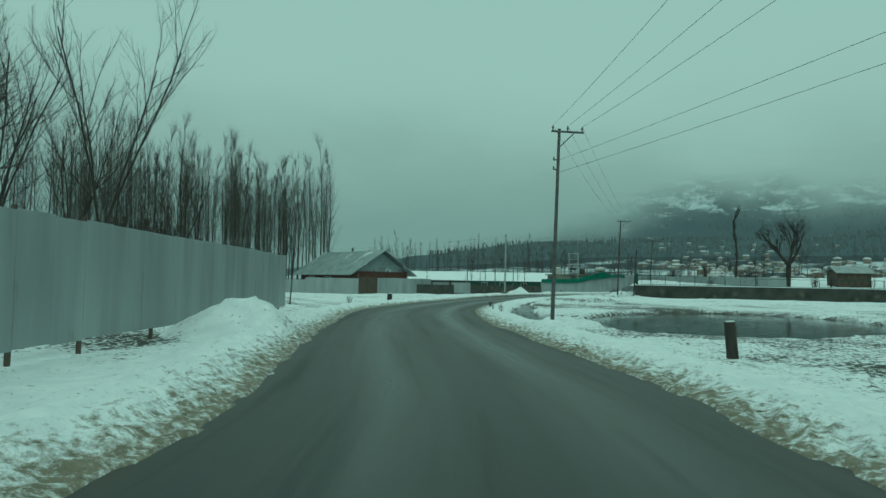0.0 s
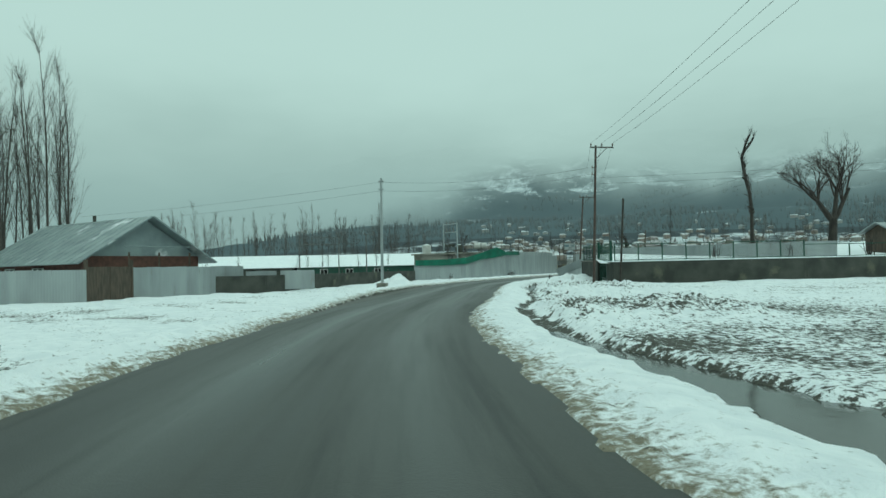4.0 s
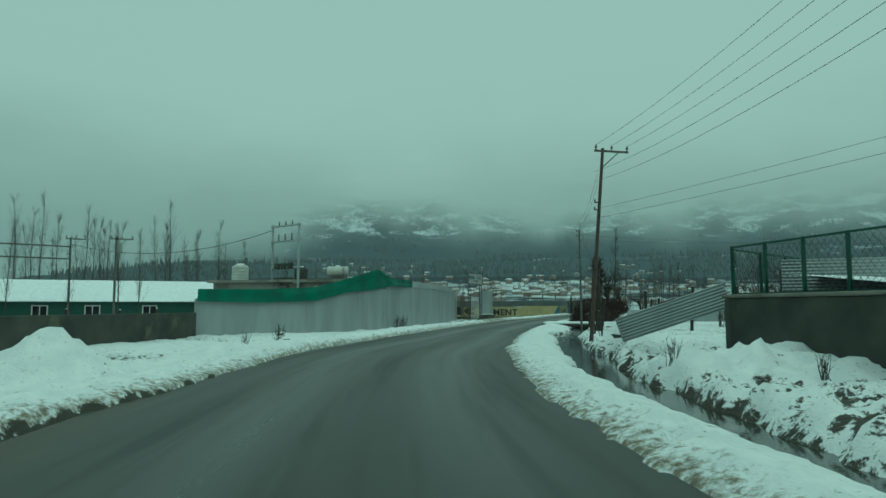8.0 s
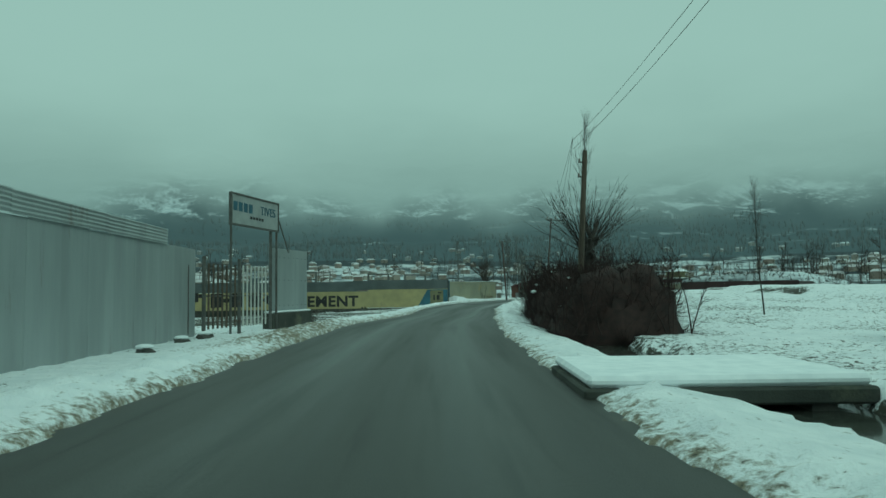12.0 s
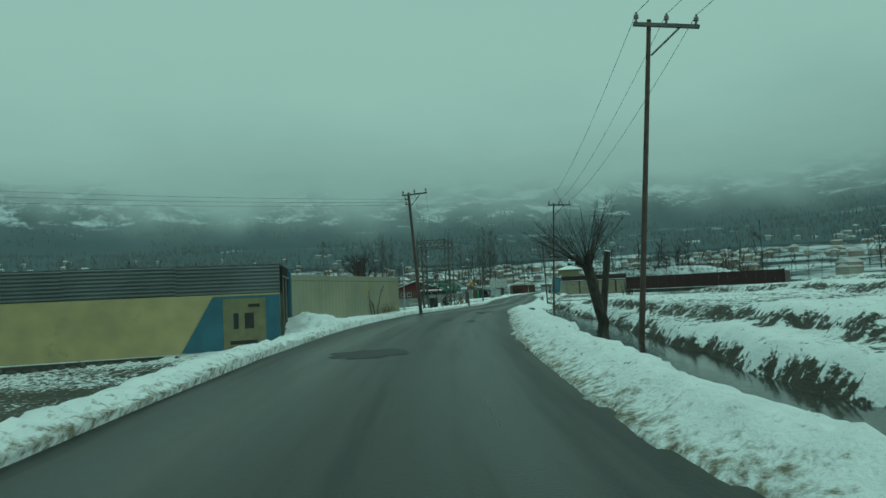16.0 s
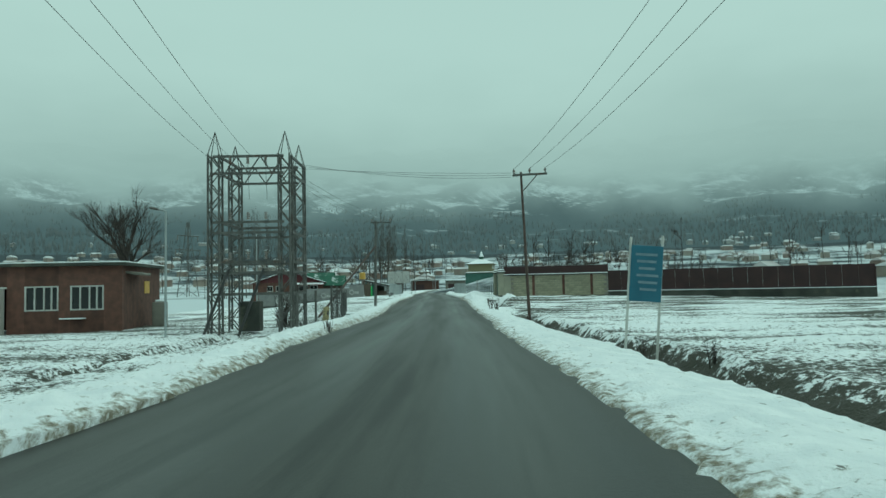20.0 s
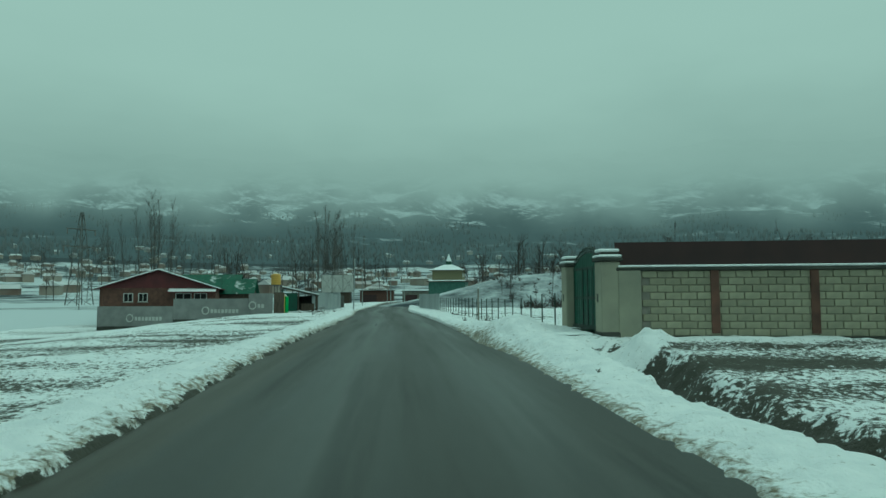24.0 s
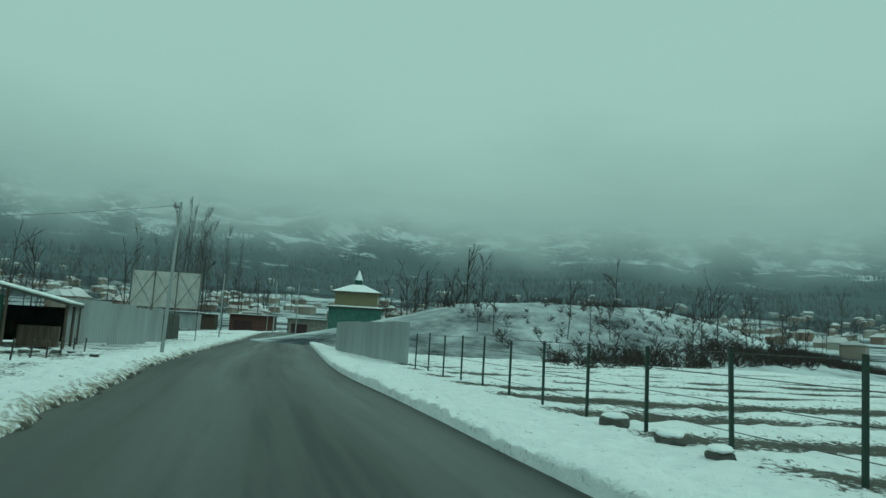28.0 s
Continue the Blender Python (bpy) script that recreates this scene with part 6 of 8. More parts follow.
# ---- retaining wall, terrace, railing ----
def terrace():
    X, Y = lattice(np.linspace(0, 60, 40), np.linspace(0, 34, 24))
    gx, gy = -7.6 + X * 0.965, 81.2 + X * 0.2 + (Y / 34) * np.minimum(9.0 + 0.58 * X, 34)
    Z = 1.32 + 0.035 * X * (Y / 34) + 0.02 * Y + 0.2 * (fractal(gx, gy, 0.3, 301) - 0.5)
    ob = sheet_mesh("terrace", gx, gy, Z, SNOW_GROUND)
    attribute(ob, "bare", 0.9 * (fractal(gx, gy, 0.25, 303) - 0.5) - 0.05)
    attribute(ob, "slush", 0 * gx - 0.5)
    tagged(ob, "snowy raised ground behind a retaining wall", "ground", kind="structure")


terrace()
wall_run("retaining_wall_west", [(-8.1, 91.0), (-7.4, 85.4)], 1.5, 0.3, DARK_WALL, "dark damp retaining wall below an iron railing", -0.5, CONCRETE)
wall_run("retaining_wall_south", [(-7.0, 82.4), (-6.8, 81.0), (5, 83.2), (20, 87.6), (45, 95)], 1.42, 0.3, DARK_WALL, "dark damp retaining wall below a low railing", -0.6, SNOW, 0.07)
wall_run("retaining_wall_north", [(-8.1, 91.0), (2, 99.0)], 1.5, 0.3, DARK_WALL, "dark damp retaining wall at a garden corner", -0.5, CONCRETE)


def railing(pts, h, gap, label, rails=2, mesh=True, z=1.5):
    for (ax, ay), (bx, by) in zip(pts, pts[1:]):
        run, turn = math.hypot(bx - ax, by - ay), math.degrees(math.atan2(by - ay, bx - ax))
        t = thing("railing", pose(ax, ay, z, 0, 0, turn), label, "railing")
        n = max(1, round(run / gap))
        for k in range(n + 1):
            part("post", new_box((0.06, 0.06, h), (run * k / n, 0, h / 2)), GREEN_PAINT, t)
        for k in range(rails):
            part("rail", new_box((run, 0.045, 0.045), (run / 2, 0.0, h - 0.03 - (h * 0.9 / max(1, rails - 1)) * k)), GREEN_PAINT, t)
        if mesh:
            bm = bmesh.new()
            m = int(run / 0.16)
            for k in range(m):
                for s in (0, 1):
                    tube(bm, (run * k / m, 0, 0.05), (min(run, max(0, run * k / m + (h * 0.8 if s else -h * 0.8))), 0, h - 0.05), 0.004, 0.004, 3, False)
            part("wire_mesh", bm, WIRE, t, "thin wire mesh")


railing([(-8.1, 91.0), (-7.4, 85.4)], 1.2, 1.1, "dark green iron railing with wire mesh on a wall")
railing([(-8.1, 91.0), (2, 99.0)], 1.15, 1.6, "dark green iron railing with wire mesh on a wall")
railing([(-6.8, 81.0), (5, 83.2)], 1.1, 1.6, "thin iron railing on a retaining wall", 2, True, 1.45)
railing([(5, 83.2), (20, 87.6), (45, 95)], 0.85, 3.2, "thin iron railing on a retaining wall", 2, False, 1.45)
ig = thing("iron_gate", pose(-7.4, 85.3, 0.0, 0, 0, -80), "dark green barred iron gate in a retaining wall", "gate")
for k in range(16):
    part("bar", new_box((0.025, 0.025, 2.5), (0.1 + 0.175 * k, 0, 1.35)), GREEN_PAINT, ig)
for z in (0.2, 1.2, 1.45, 2.58):
    part("rail", new_box((2.8, 0.04, 0.06), (1.4, 0.02, z)), GREEN_PAINT, ig)
for x in (-0.08, 2.92):
    part("gate_post", new_box((0.16, 0.16, 3.0), (x, 0, 1.3), bevel=0.01), GREEN_PAINT, ig)
part("sheet_door", corrugated(1.25, 1.35, 9, 0.012), STEEL, ig, "pale ribbed sheet door").matrix_basis = pose(1.5, 0.06, 0.0)
sheet_fence("garden_fence", [(-6.0, 92.5), (2.6, 86.5), (8, 86.0)], 1.0, STEEL, "grey ribbed sheets round a garden", 1.5, 2.4, 12, across=True, posts=False, seed=17)
pruned = bare_tree("pruned_tree", pose(3.2, 87.2, 1.2, 0, 1, 0), 9.8, 41, "stub", "tall knobbly pruned tree on a terrace", fat=0.45)
leaner = stump(-6.75, 78.6, 4.9, 0.055, "dark leaning pole behind a railing", "leaning_pole", "pole", 3)
hut = gable_house("garden_hut", pose(14.5, 91.5, 1.5, 0, 0, 17), 3.4, 2.6, 1.7, 2.3, WOOD, STEEL, "small dark hut on a terrace", 0.3)
for x, y, s in ((0.5, 86.5, 1.8), (5.2, 86.4, 2.2), (7.6, 87.0, 1.7), (10.8, 88.0, 2.4), (12.6, 88.4, 2.0), (16.5, 90.2, 2.2)):
    stand(shrub, x, y, x * 91 % 360, s, 1.35)

# ---- ribbed sheet fence along the stream ----
sheet_fence("ribbed_fence", [(-9.95, 93.05), (-8.8, 95.9), (-7.1, 100.3), (-5.6, 104.6), (-2.1, 114.3)], 0.72, STEEL, "bent ribbed sheet fence beside a stream", 0.3, 2.4, 13, across=True, posts=False, seed=15, jitter=0.05)
sheet_fence("ribbed_fence", [(-1.8, 115.0), (2.0, 119.7), (6.4, 128.5)], 0.95, STEEL, "bent ribbed sheet fence beside a stream", 0.2, 2.4, 13, across=True, posts=False, seed=16, jitter=0.05)
fallen = thing("slanting_sheet", pose(-10.02, 92.98, 0.4, 0, -19.2, -24.6), "long ribbed sheet slanting down from a wall", "sheet")
part("sheet", corrugated(2.75, 0.62, 8, 0.014, True), STEEL, fallen)
part("rail", new_tube((0.0, 0.03, 0.05), (2.7, 0.03, 0.05), 0.02, 0.02, 6), WOOD, fallen)
sheet_fence("back_fence", [(4.0, 121.5), (12.5, 112.5), (23, 101)], 1.65, STEEL, "long ribbed sheet fence across a garden", 0.35, 2.4, 16, across=True, posts=False, seed=18)
fork = bare_tree("pruned_tree", pose(-5.4, 109.5, 0.1, 0, 0, 200), 3.9, 43, "stub", "dark pruned trunk beside a stream")
bare_tree("pruned_tree", pose(4.6, 110.0, 0.2), 3.2, 44, "stub", "small pruned fruit tree in a snowy garden")
bare_tree("pruned_tree", pose(-1.4, 121.2, 0.1, 0, -4, 0), 5.0, 46, "stub", "thick dark pruned trunk beside a stream")
bare_tree("pruned_tree", pose(5.3, 140.6, 0.1), 4.4, 47, "stub", "dark ivy-covered trunk in a hedge")
for x, y, h, r, ln in ((-6.8, 105.9, 0.95, 0.05, -12), (-6.6, 106.2, 1.05, 0.04, 8), (-3.6, 114.4, 1.85, 0.085, 5), (-4.9, 111.6, 1.15, 0.075, -6), (1.4, 108.5, 2.3, 0.09, 0), (3.0, 106.0, 2.6, 0.1, 2),
                       (4.6, 104.2, 2.5, 0.11, -3), (6.8, 102.6, 2.4, 0.1, 3), (-1.5, 113.0, 2.2, 0.08, 0), (0.2, 111.0, 2.4, 0.08, 2), (6.0, 118.0, 1.9, 0.09, -2), (7.4, 120.0, 1.7, 0.08, 3), (3.4, 123.0, 1.8, 0.08, 0)):
    stump(x, y, h, r, "dark wooden stake with a cap of snow", "stake", "post", ln)
for k in range(16):
    stand(shrub, 1 + 12 * rg.random(), 101 + 18 * rg.random(), rg.uniform(0, 360), rg.uniform(1.2, 2.6), 0.15)

culvert = thing("culvert", pose(-3.2, 124.6, -0.1, 0, 0, -20), "snow-covered slab over the roadside stream", "bridge")
part("slab", new_box((3.4, 2.6, 0.2), (0.4, 0, 0.1), bevel=0.03), DARK_WALL, culvert)
part("slab_snow", new_box((3.3, 2.5, 0.14), (0.4, 0, 0.27), bevel=0.05), SNOW, culvert, "smooth layer of snow")
for k in (-1, 1):
    part("abutment", new_box((0.3, 2.4, 0.6), (0.4 + k * 1.1, 0, -0.3)), STONE, culvert)


# ---- hedge ----
def hedge(pts, h, w, seed):
    """A tangle of dead twigs over a dense core, with flecks of snow."""
    rnd = random.Random(seed)
    t = thing("dead_hedge", pose(*pts[0], 0), "dense dark leafless hedge flecked with snow", "hedge")
    path = spline(np.array(pts), 10)
    seg = np.r_[0, np.cumsum(np.linalg.norm(np.diff(path, axis=0), axis=1))]
    U, A = lattice(np.linspace(0, seg[-1], 70), np.linspace(0, np.pi, 16))
    cx, cy = np.interp(U, seg, path[:, 0]), np.interp(U, seg, path[:, 1])
    tx, ty = np.gradient(cx, axis=0), np.gradient(cy, axis=0)
    ln = np.hypot(tx, ty)
    nx, ny = ty / ln, -tx / ln
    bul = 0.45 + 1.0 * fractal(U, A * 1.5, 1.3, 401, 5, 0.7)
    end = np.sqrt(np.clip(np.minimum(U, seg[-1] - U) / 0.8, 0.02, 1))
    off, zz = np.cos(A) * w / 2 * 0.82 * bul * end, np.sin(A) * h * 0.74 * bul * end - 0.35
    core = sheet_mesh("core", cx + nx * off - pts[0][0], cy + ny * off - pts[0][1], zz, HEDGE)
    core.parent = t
    tw, fl = Limbs(), Limbs()
    ii = [(rnd.randrange(U.shape[0]), rnd.randrange(1, U.shape[1] - 1)) for _ in range(13000)]
    for i, j in ii:
        p = Vector((cx[i, j] + nx[i, j] * off[i, j] - pts[0][0], cy[i, j] + ny[i, j] * off[i, j] - pts[0][1], zz[i, j]))
        out = Vector((nx[i, j] * math.cos(A[i, j]), ny[i, j] * math.cos(A[i, j]), math.sin(A[i, j]) + 0.25))
        d = (out + Vector((rnd.uniform(-0.9, 0.9), rnd.uniform(-0.9, 0.9), rnd.uniform(-0.6, 0.8)))).normalized()
        tw.path(p - out * 0.08, d, rnd.uniform(0.2, 0.65) * (2.2 if rnd.random() < 0.12 else 1), 0.007, 0.002, rnd, 0.35, 0, 2, 3)
    for k in range(420):
        i = rnd.randrange(U.shape[0])
        o = rnd.uniform(-0.42, 0.42) * w
        p = Vector((cx[i, 0] + nx[i, 0] * o - pts[0][0], cy[i, 0] + ny[i, 0] * o - pts[0][1], 0.1))
        b, _ = tw.path(p, Vector((rnd.uniform(-0.35, 0.35), rnd.uniform(-0.35, 0.35), 1)), h * rnd.uniform(0.4, 0.82), 0.02, 0.006, rnd, 0.16, 0.02, 5, 4)
        for j in range(9):
            p2, d2 = along_limb(b, rnd.uniform(0.35, 1.0))
            e, _ = tw.path(p2, outward(rnd, d2, rnd.uniform(0.4, 1.1)), rnd.uniform(0.25, 0.6), 0.009, 0.004, rnd, 0.25, 0.02, 3, 3)
            tw.path(e[1], outward(rnd, d2, 0.9), 0.25, 0.005, 0.003, rnd, 0.25, 0, 2, 3)
    tw.mesh("brushwood", HEDGE, t)
    bm = bmesh.new()
    for k in range(90):
        i, j = rnd.randrange(4, U.shape[0] - 4), rnd.randrange(3, U.shape[1] - 3)
        p = (cx[i, j] + nx[i, j] * off[i, j] * 1.08 - pts[0][0], cy[i, j] + ny[i, j] * off[i, j] * 1.08 - pts[0][1], zz[i, j] + 0.08)
        bmesh.ops.create_icosphere(bm, subdivisions=1, radius=rnd.uniform(0.03, 0.11), matrix=pose(*p, 0, 0, rnd.uniform(0, 180)) @ Matrix.Diagonal((1.6, 1, 0.55, 1)))
    part("snow_fleck", bm, SNOW, t, "flecks of snow caught in twigs")["kind"] = "stuff"
    return t


hedge([(1.0, 131.6), (3.3, 137.65), (5.75, 142.8), (8.5, 148.05), (10.1, 151.45)], 2.8, 4.0, 5)
willow = bare_tree("pollard_willow", pose(5.6, 141.2, 0.1), 5.6, 51, "pollard", "pollarded willow with drooping withered shoots")
# withered leaves on the willow
leaf = bmesh.new()
for k in range(1500):
    a, rr = rg.uniform(0, 6.28), 0.3 + 1.9 * math.sqrt(rg.random())
    z = 3.4 - 0.35 * rr + rg.uniform(-1.5, 0.35)
    m_ = pose(rr * math.cos(a), rr * math.sin(a), z, rg.uniform(-30, 30), rg.uniform(-30, 30), rg.uniform(0, 360))
    vs = [leaf.verts.new(m_ @ Vector(p)) for p in ((-0.008, 0, 0), (0.0, 0.004, -0.035), (0.009, 0, 0), (0, -0.004, 0.035))]
    leaf.faces.new(vs)
part("withered_leaf", leaf, HEDGE, willow, "brown withered leaves")["kind"] = "stuff"
pol2 = bare_tree("pollard_willow", pose(20.0, 168.6, 0.0, 0, -18, -43), 4.0, 52, "pollard", "leaning pollarded willow beside a stream")
stump(21.9, 170.6, 2.3, 0.12, "dark leaning willow trunk beside a stream", "willow_trunk", "tree", 6)
for x, y, s in ((47.2, 262, 0.8),):
    stand(pol2, x, y, 40, s)

# ---- road repairs ----
PATCH = material("fresh_asphalt_patch", (0.012, 0.0125, 0.0125), (0.019, 0.019, 0.018), 6, 0.65, bump=0.4, bump_scale=40, bump_dist=0.008)


def road_patch(s, d, length, width, seed, mat=PATCH, label="dark repair patch on the road", name="road_patch"):
    bm = bmesh.new()
    rnd = random.Random(seed)
    vs = []
    for k in range(22):
        a = 2 * math.pi * k / 22
        q = 0.7 + 0.3 * rnd.random()
        u, v = length / 2 * q * (abs(math.cos(a)) ** 0.8) * (1 if math.cos(a) > 0 else -1), width / 2 * q * (abs(math.sin(a)) ** 0.8) * (1 if math.sin(a) > 0 else -1)
        x, y = beside(s + u, d + v)
        f = (d + v) / (float(np.interp(s + u, S, HALF)) + 0.5)
        vs.append(bm.verts.new((x, y, float(road_z(s + u)) + 0.012 - 0.03 * f * f + 0.016 * (float(fractal(np.array([x]), np.array([y]), 0.7, 5)[0]) - 0.5) + 0.005)))
    bm.faces.new(vs[::-1])
    bmesh.ops.recalc_face_normals(bm, faces=bm.faces[:])
    tagged(link_bm(name, bm, mat), label, "road patch", kind="structure")


for x, y, ln, w, sd in ((9.5, 163.2, 1.9, 1.5, 1), (17.1, 173.55, 1.7, 0.62, 2), (17.2, 171.95, 1.7, 0.34, 4), (23.45, 180.35, 1.5, 1.35, 3), (20.9, 179.95, 0.8, 0.66, 5), (22.3, 179.0, 1.8, 0.5, 6),
                        (22.5, 178.3, 0.9, 0.16, 7), (19.1, 174.4, 0.3, 0.2, 8), (26.6, 185.2, 2.2, 0.3, 9)):
    s_, d_ = road_frame(np.array([x]), np.array([y]))
    road_patch(float(s_[0]), float(d_[0]), ln, w, sd)


# ---- substation ----
def lattice_leg(t, x, y, h, w=0.42, spire=0.9):
    """Four angle irons with zigzag lacing and a spire."""
    e = part("lattice_leg", new_box((0.065, 0.065, h), (-w / 2, -w / 2, h / 2)), POLE_STEEL, t)
    e.matrix_basis = pose(x, y, 0)
    for a, b in ((1, -1), (1, 1), (-1, 1)):
        part("angle_iron", new_box((0.065, 0.065, h), (a * w / 2, b * w / 2, h / 2)), POLE_STEEL, e)
    n = int(h / 0.5)
    bm = bmesh.new()
    for k in range(n):
        z0, z1 = h * k / n, h * (k + 1) / n
        s = 1 if k % 2 else -1
        for a in (-1, 1):
            tube(bm, (a * w / 2, -s * w / 2, z0), (a * w / 2, s * w / 2, z1), 0.023, 0.023, 4)
            tube(bm, (-s * w / 2, a * w / 2, z0), (s * w / 2, a * w / 2, z1), 0.023, 0.023, 4)
    part("lacing", bm, POLE_STEEL, e)
    bm = bmesh.new()
    for a in (-1, 1):
        for b in (-1, 1):
            tube(bm, (a * w / 2, b * w / 2, h), (0, 0, h + spire), 0.02, 0.014, 4)
    part("spire", bm, POLE_STEEL, e)


def gantry():
    t = thing("substation_gantry", pose(35.97, 209.85, -0.35, 0, 0, -38.6), "tall lattice steel substation gantry with insulators", "pylon")
    W, D, H = 2.66, 2.6, 6.85
    for x in (0, W):
        for y in (0, D):
            lattice_leg(t, x, y, H)
    for z, both in ((H - 0.1, True), (H - 0.75, True), (4.25, False), (3.85, False), (2.75, False), (2.35, False), (1.55, False)):
        for y in ((0, D) if both else (0.0, D)):
            part("beam", new_box((W, 0.07, 0.09), (W / 2, y - 0.25, z)), POLE_STEEL, t)
        for x in (0, W):
            part("beam", new_box((0.07, D, 0.09), (x + 0.24, D / 2, z + 0.003)), POLE_STEEL, t)
    for y in (0, D):
        bm = bmesh.new()
        for k in range(6):
            a, b = W * k / 6, W * (k + 1) / 6
            tube(bm, (a, y - 0.25, H - 0.75 if k % 2 else H - 0.1), (b, y - 0.25, H - 0.1 if k % 2 else H - 0.75), 0.026, 0.026, 4)
        part("lacing", bm, POLE_STEEL, t)
    for z in (H - 0.45, 4.3, 2.8):
        for k in range(3):
            x = W * (0.25 + 0.25 * k)
            bm = bmesh.new()
            for j in range(4):
                tube(bm, (x, -0.32, z + 0.05 + 0.07 * j), (x, -0.32, z + 0.1 + 0.07 * j), 0.07, 0.04, 8)
            part("insulator", bm, CERAMIC, t)
            part("drop_wire", new_tube((x, -0.32, z), (x + 0.05, -0.3, z - 1.3), 0.008, 0.008, 4), WIRE, t)
    for a in (0.6, 1.9):
        part("cable", new_tube((a, -0.3, 2.5), (a - 0.9, -0.5, 0.0), 0.05, 0.05, 8), WIRE, t, "thick black cable")
    part("switch_cabinet", new_box((0.8, 0.5, 1.2), (0.9, 1.7, 0.65), bevel=0.03), DARK_WALL, t, "dark weathered steel cabinet")


gantry()
for (ax, ay), (bx, by) in (((37.6, 206.4), (40.4, 208.9)), ((40.4, 208.9), (43.2, 212.8)), ((43.2, 212.8), (46.2, 217.4))):
    run, turn = math.hypot(bx - ax, by - ay), math.degrees(math.atan2(by - ay, bx - ax))
    f = thing("mesh_fence", pose(ax, ay, ground_z(ax, ay) - 0.05, 0, 0, turn), "sagging wire mesh fence on iron posts", "fence")
    for k in range(3):
        part("post", new_box((0.07, 0.07, 1.6), (run * k / 2, 0, 0.7)), POLE_STEEL, f)
    bm = bmesh.new()
    m = int(run / 0.14)
    for k in range(m):
        for s in (-1, 1):
            tube(bm, (run * k / m, 0, 0.05), (min(run, max(0, run * k / m + s * 1.2)), 0, 1.35), 0.004, 0.004, 3, False)
    part("wire_mesh", bm, WIRE, f)
yp = thing("marker_post", pose(41.9, 212.1, ground_z(41.9, 212.1), 0, 6, 20), "yellow painted concrete marker post in snow", "post")
part("post_body", new_box((0.28, 0.22, 0.85), (0, 0, 0.35), bevel=0.05), YELLOW, yp)
part("writing_bar", new_box((0.1, 0.01, 0.2), (0, -0.113, 0.5)), BLACK_PAINT, yp)


def street_lamp(x, y, h, turn, label):
    t = thing("street_lamp", pose(x, y, ground_z(x, y) - 0.1, 0, 0, turn), label, "street lamp")
    part("shaft", new_tube((0, 0, -0.3), (0, 0, h), 0.05, 0.035, 10), STEEL, t)
    part("arm", new_tube((0, 0, h), (-0.3, 0, h + 0.1), 0.03, 0.03, 8), STEEL, t)
    part("lamp_head", new_box((0.34, 0.16, 0.09), (-0.42, 0, h + 0.11), (0, 12, 0), bevel=0.03), POLE_STEEL, t)


street_lamp(34.2, 210.0, 4.7, -40, "slim steel street lamp beside a substation")
street_lamp(42.7, 221.4, 5.0, -40, "slim steel street lamp beside a substation")

brick = thing("brick_office", pose(34.71, 218.04, -0.5, 0, 0, -32), "low flat-roofed red brick building with white windows", "building")
for x0, x1 in ((-13.9, -6.0), (-4.95, -4.2), (-2.75, -2.25), (-0.8, 0.0)):
    part("wall", new_box((x1 - x0, 0.25, 3.1), ((x0 + x1) / 2, 0.125, 1.55)), BRICK, brick)
for x0, x1, low in ((-4.2, -2.75, True), (-2.25, -0.8, True), (-6.0, -4.95, False)):
    part("wall", new_box((x1 - x0, 0.25, 0.9), ((x0 + x1) / 2, 0.125, 2.65)), BRICK, brick)
    if low:
        part("wall", new_box((x1 - x0, 0.25, 1.1), ((x0 + x1) / 2, 0.125, 0.55)), BRICK, brick)
part("wall", new_box((0.25, 5.65, 3.1), (-0.125, 3.08, 1.55)), BRICK, brick)
part("wall", new_box((0.25, 5.65, 3.1), (-13.775, 3.08, 1.55)), BRICK, brick)
part("wall", new_box((13.4, 0.25, 3.1), (-6.95, 5.78, 1.55)), BRICK, brick)
part("roof_slab", new_box((14.5, 6.5, 0.14), (-6.95, 2.95, 3.17), bevel=0.02), DARK_WALL, brick)
part("roof_snow", new_box((14.3, 6.3, 0.06), (-6.95, 2.95, 3.27), bevel=0.02), SNOW, brick, "thin layer of snow")
for x in (-1.525, -3.475):
    fr = bmesh.new()
    for u in (-0.69, -0.3, 0.1, 0.42, 0.69):
        box(fr, (0.06, 0.08, 1.1), (x + u, 0.03, 1.65))
    for z in (1.12, 2.18):
        box(fr, (1.45, 0.08, 0.06), (x, 0.032, z))
    w = part("window", fr, WHITE, brick, "white painted window frame")
    part("pane", new_box((1.4, 0.02, 1.02), (x, 0.06, 1.65)), GLASS_DARK, w)
part("ledge", new_box((1.1, 0.16, 0.06), (-2.1, -0.1, 0.72), bevel=0.01), SNOW, brick, "snowy ledge")
part("door_frame", new_box((1.05, 0.06, 0.08), (-5.47, -0.02, 2.16)), WHITE, brick)
part("door", new_box((0.06, 0.95, 2.1), (-4.98, -0.45, 1.05), (0, 0, 12)), WHITE, brick, "pale open door")
part("canopy", new_box((0.7, 1.7, 0.12), (0.3, 1.3, 2.75), (0, 8, 0), bevel=0.03), CONCRETE, brick, "small pale concrete canopy")
part("notice", new_box((0.02, 0.8, 0.62), (0.02, 3.6, 2.1)), TANK_YELLOW, brick, "yellow notice board")
ladder = thing("ladder", pose(29.35, 220.6, -0.5, 14, 0, -32), "pale ladder leaning beside a brick building", "ladder")
for x in (0, 0.42):
    part("stile", new_tube((x, 0, 0), (x, 0, 1.7), 0.03, 0.025, 6), WHITE, ladder)
for k in range(5):
    part("rung", new_tube((0, 0, 0.25 + 0.3 * k), (0.42, 0, 0.25 + 0.3 * k), 0.016, 0.016, 6), WHITE, ladder)
meter = thing("meter_pillar", pose(36.9, 219.8, -0.5, 0, 0, -32), "grey-green concrete pillar box with a snowy cap", "pillar")
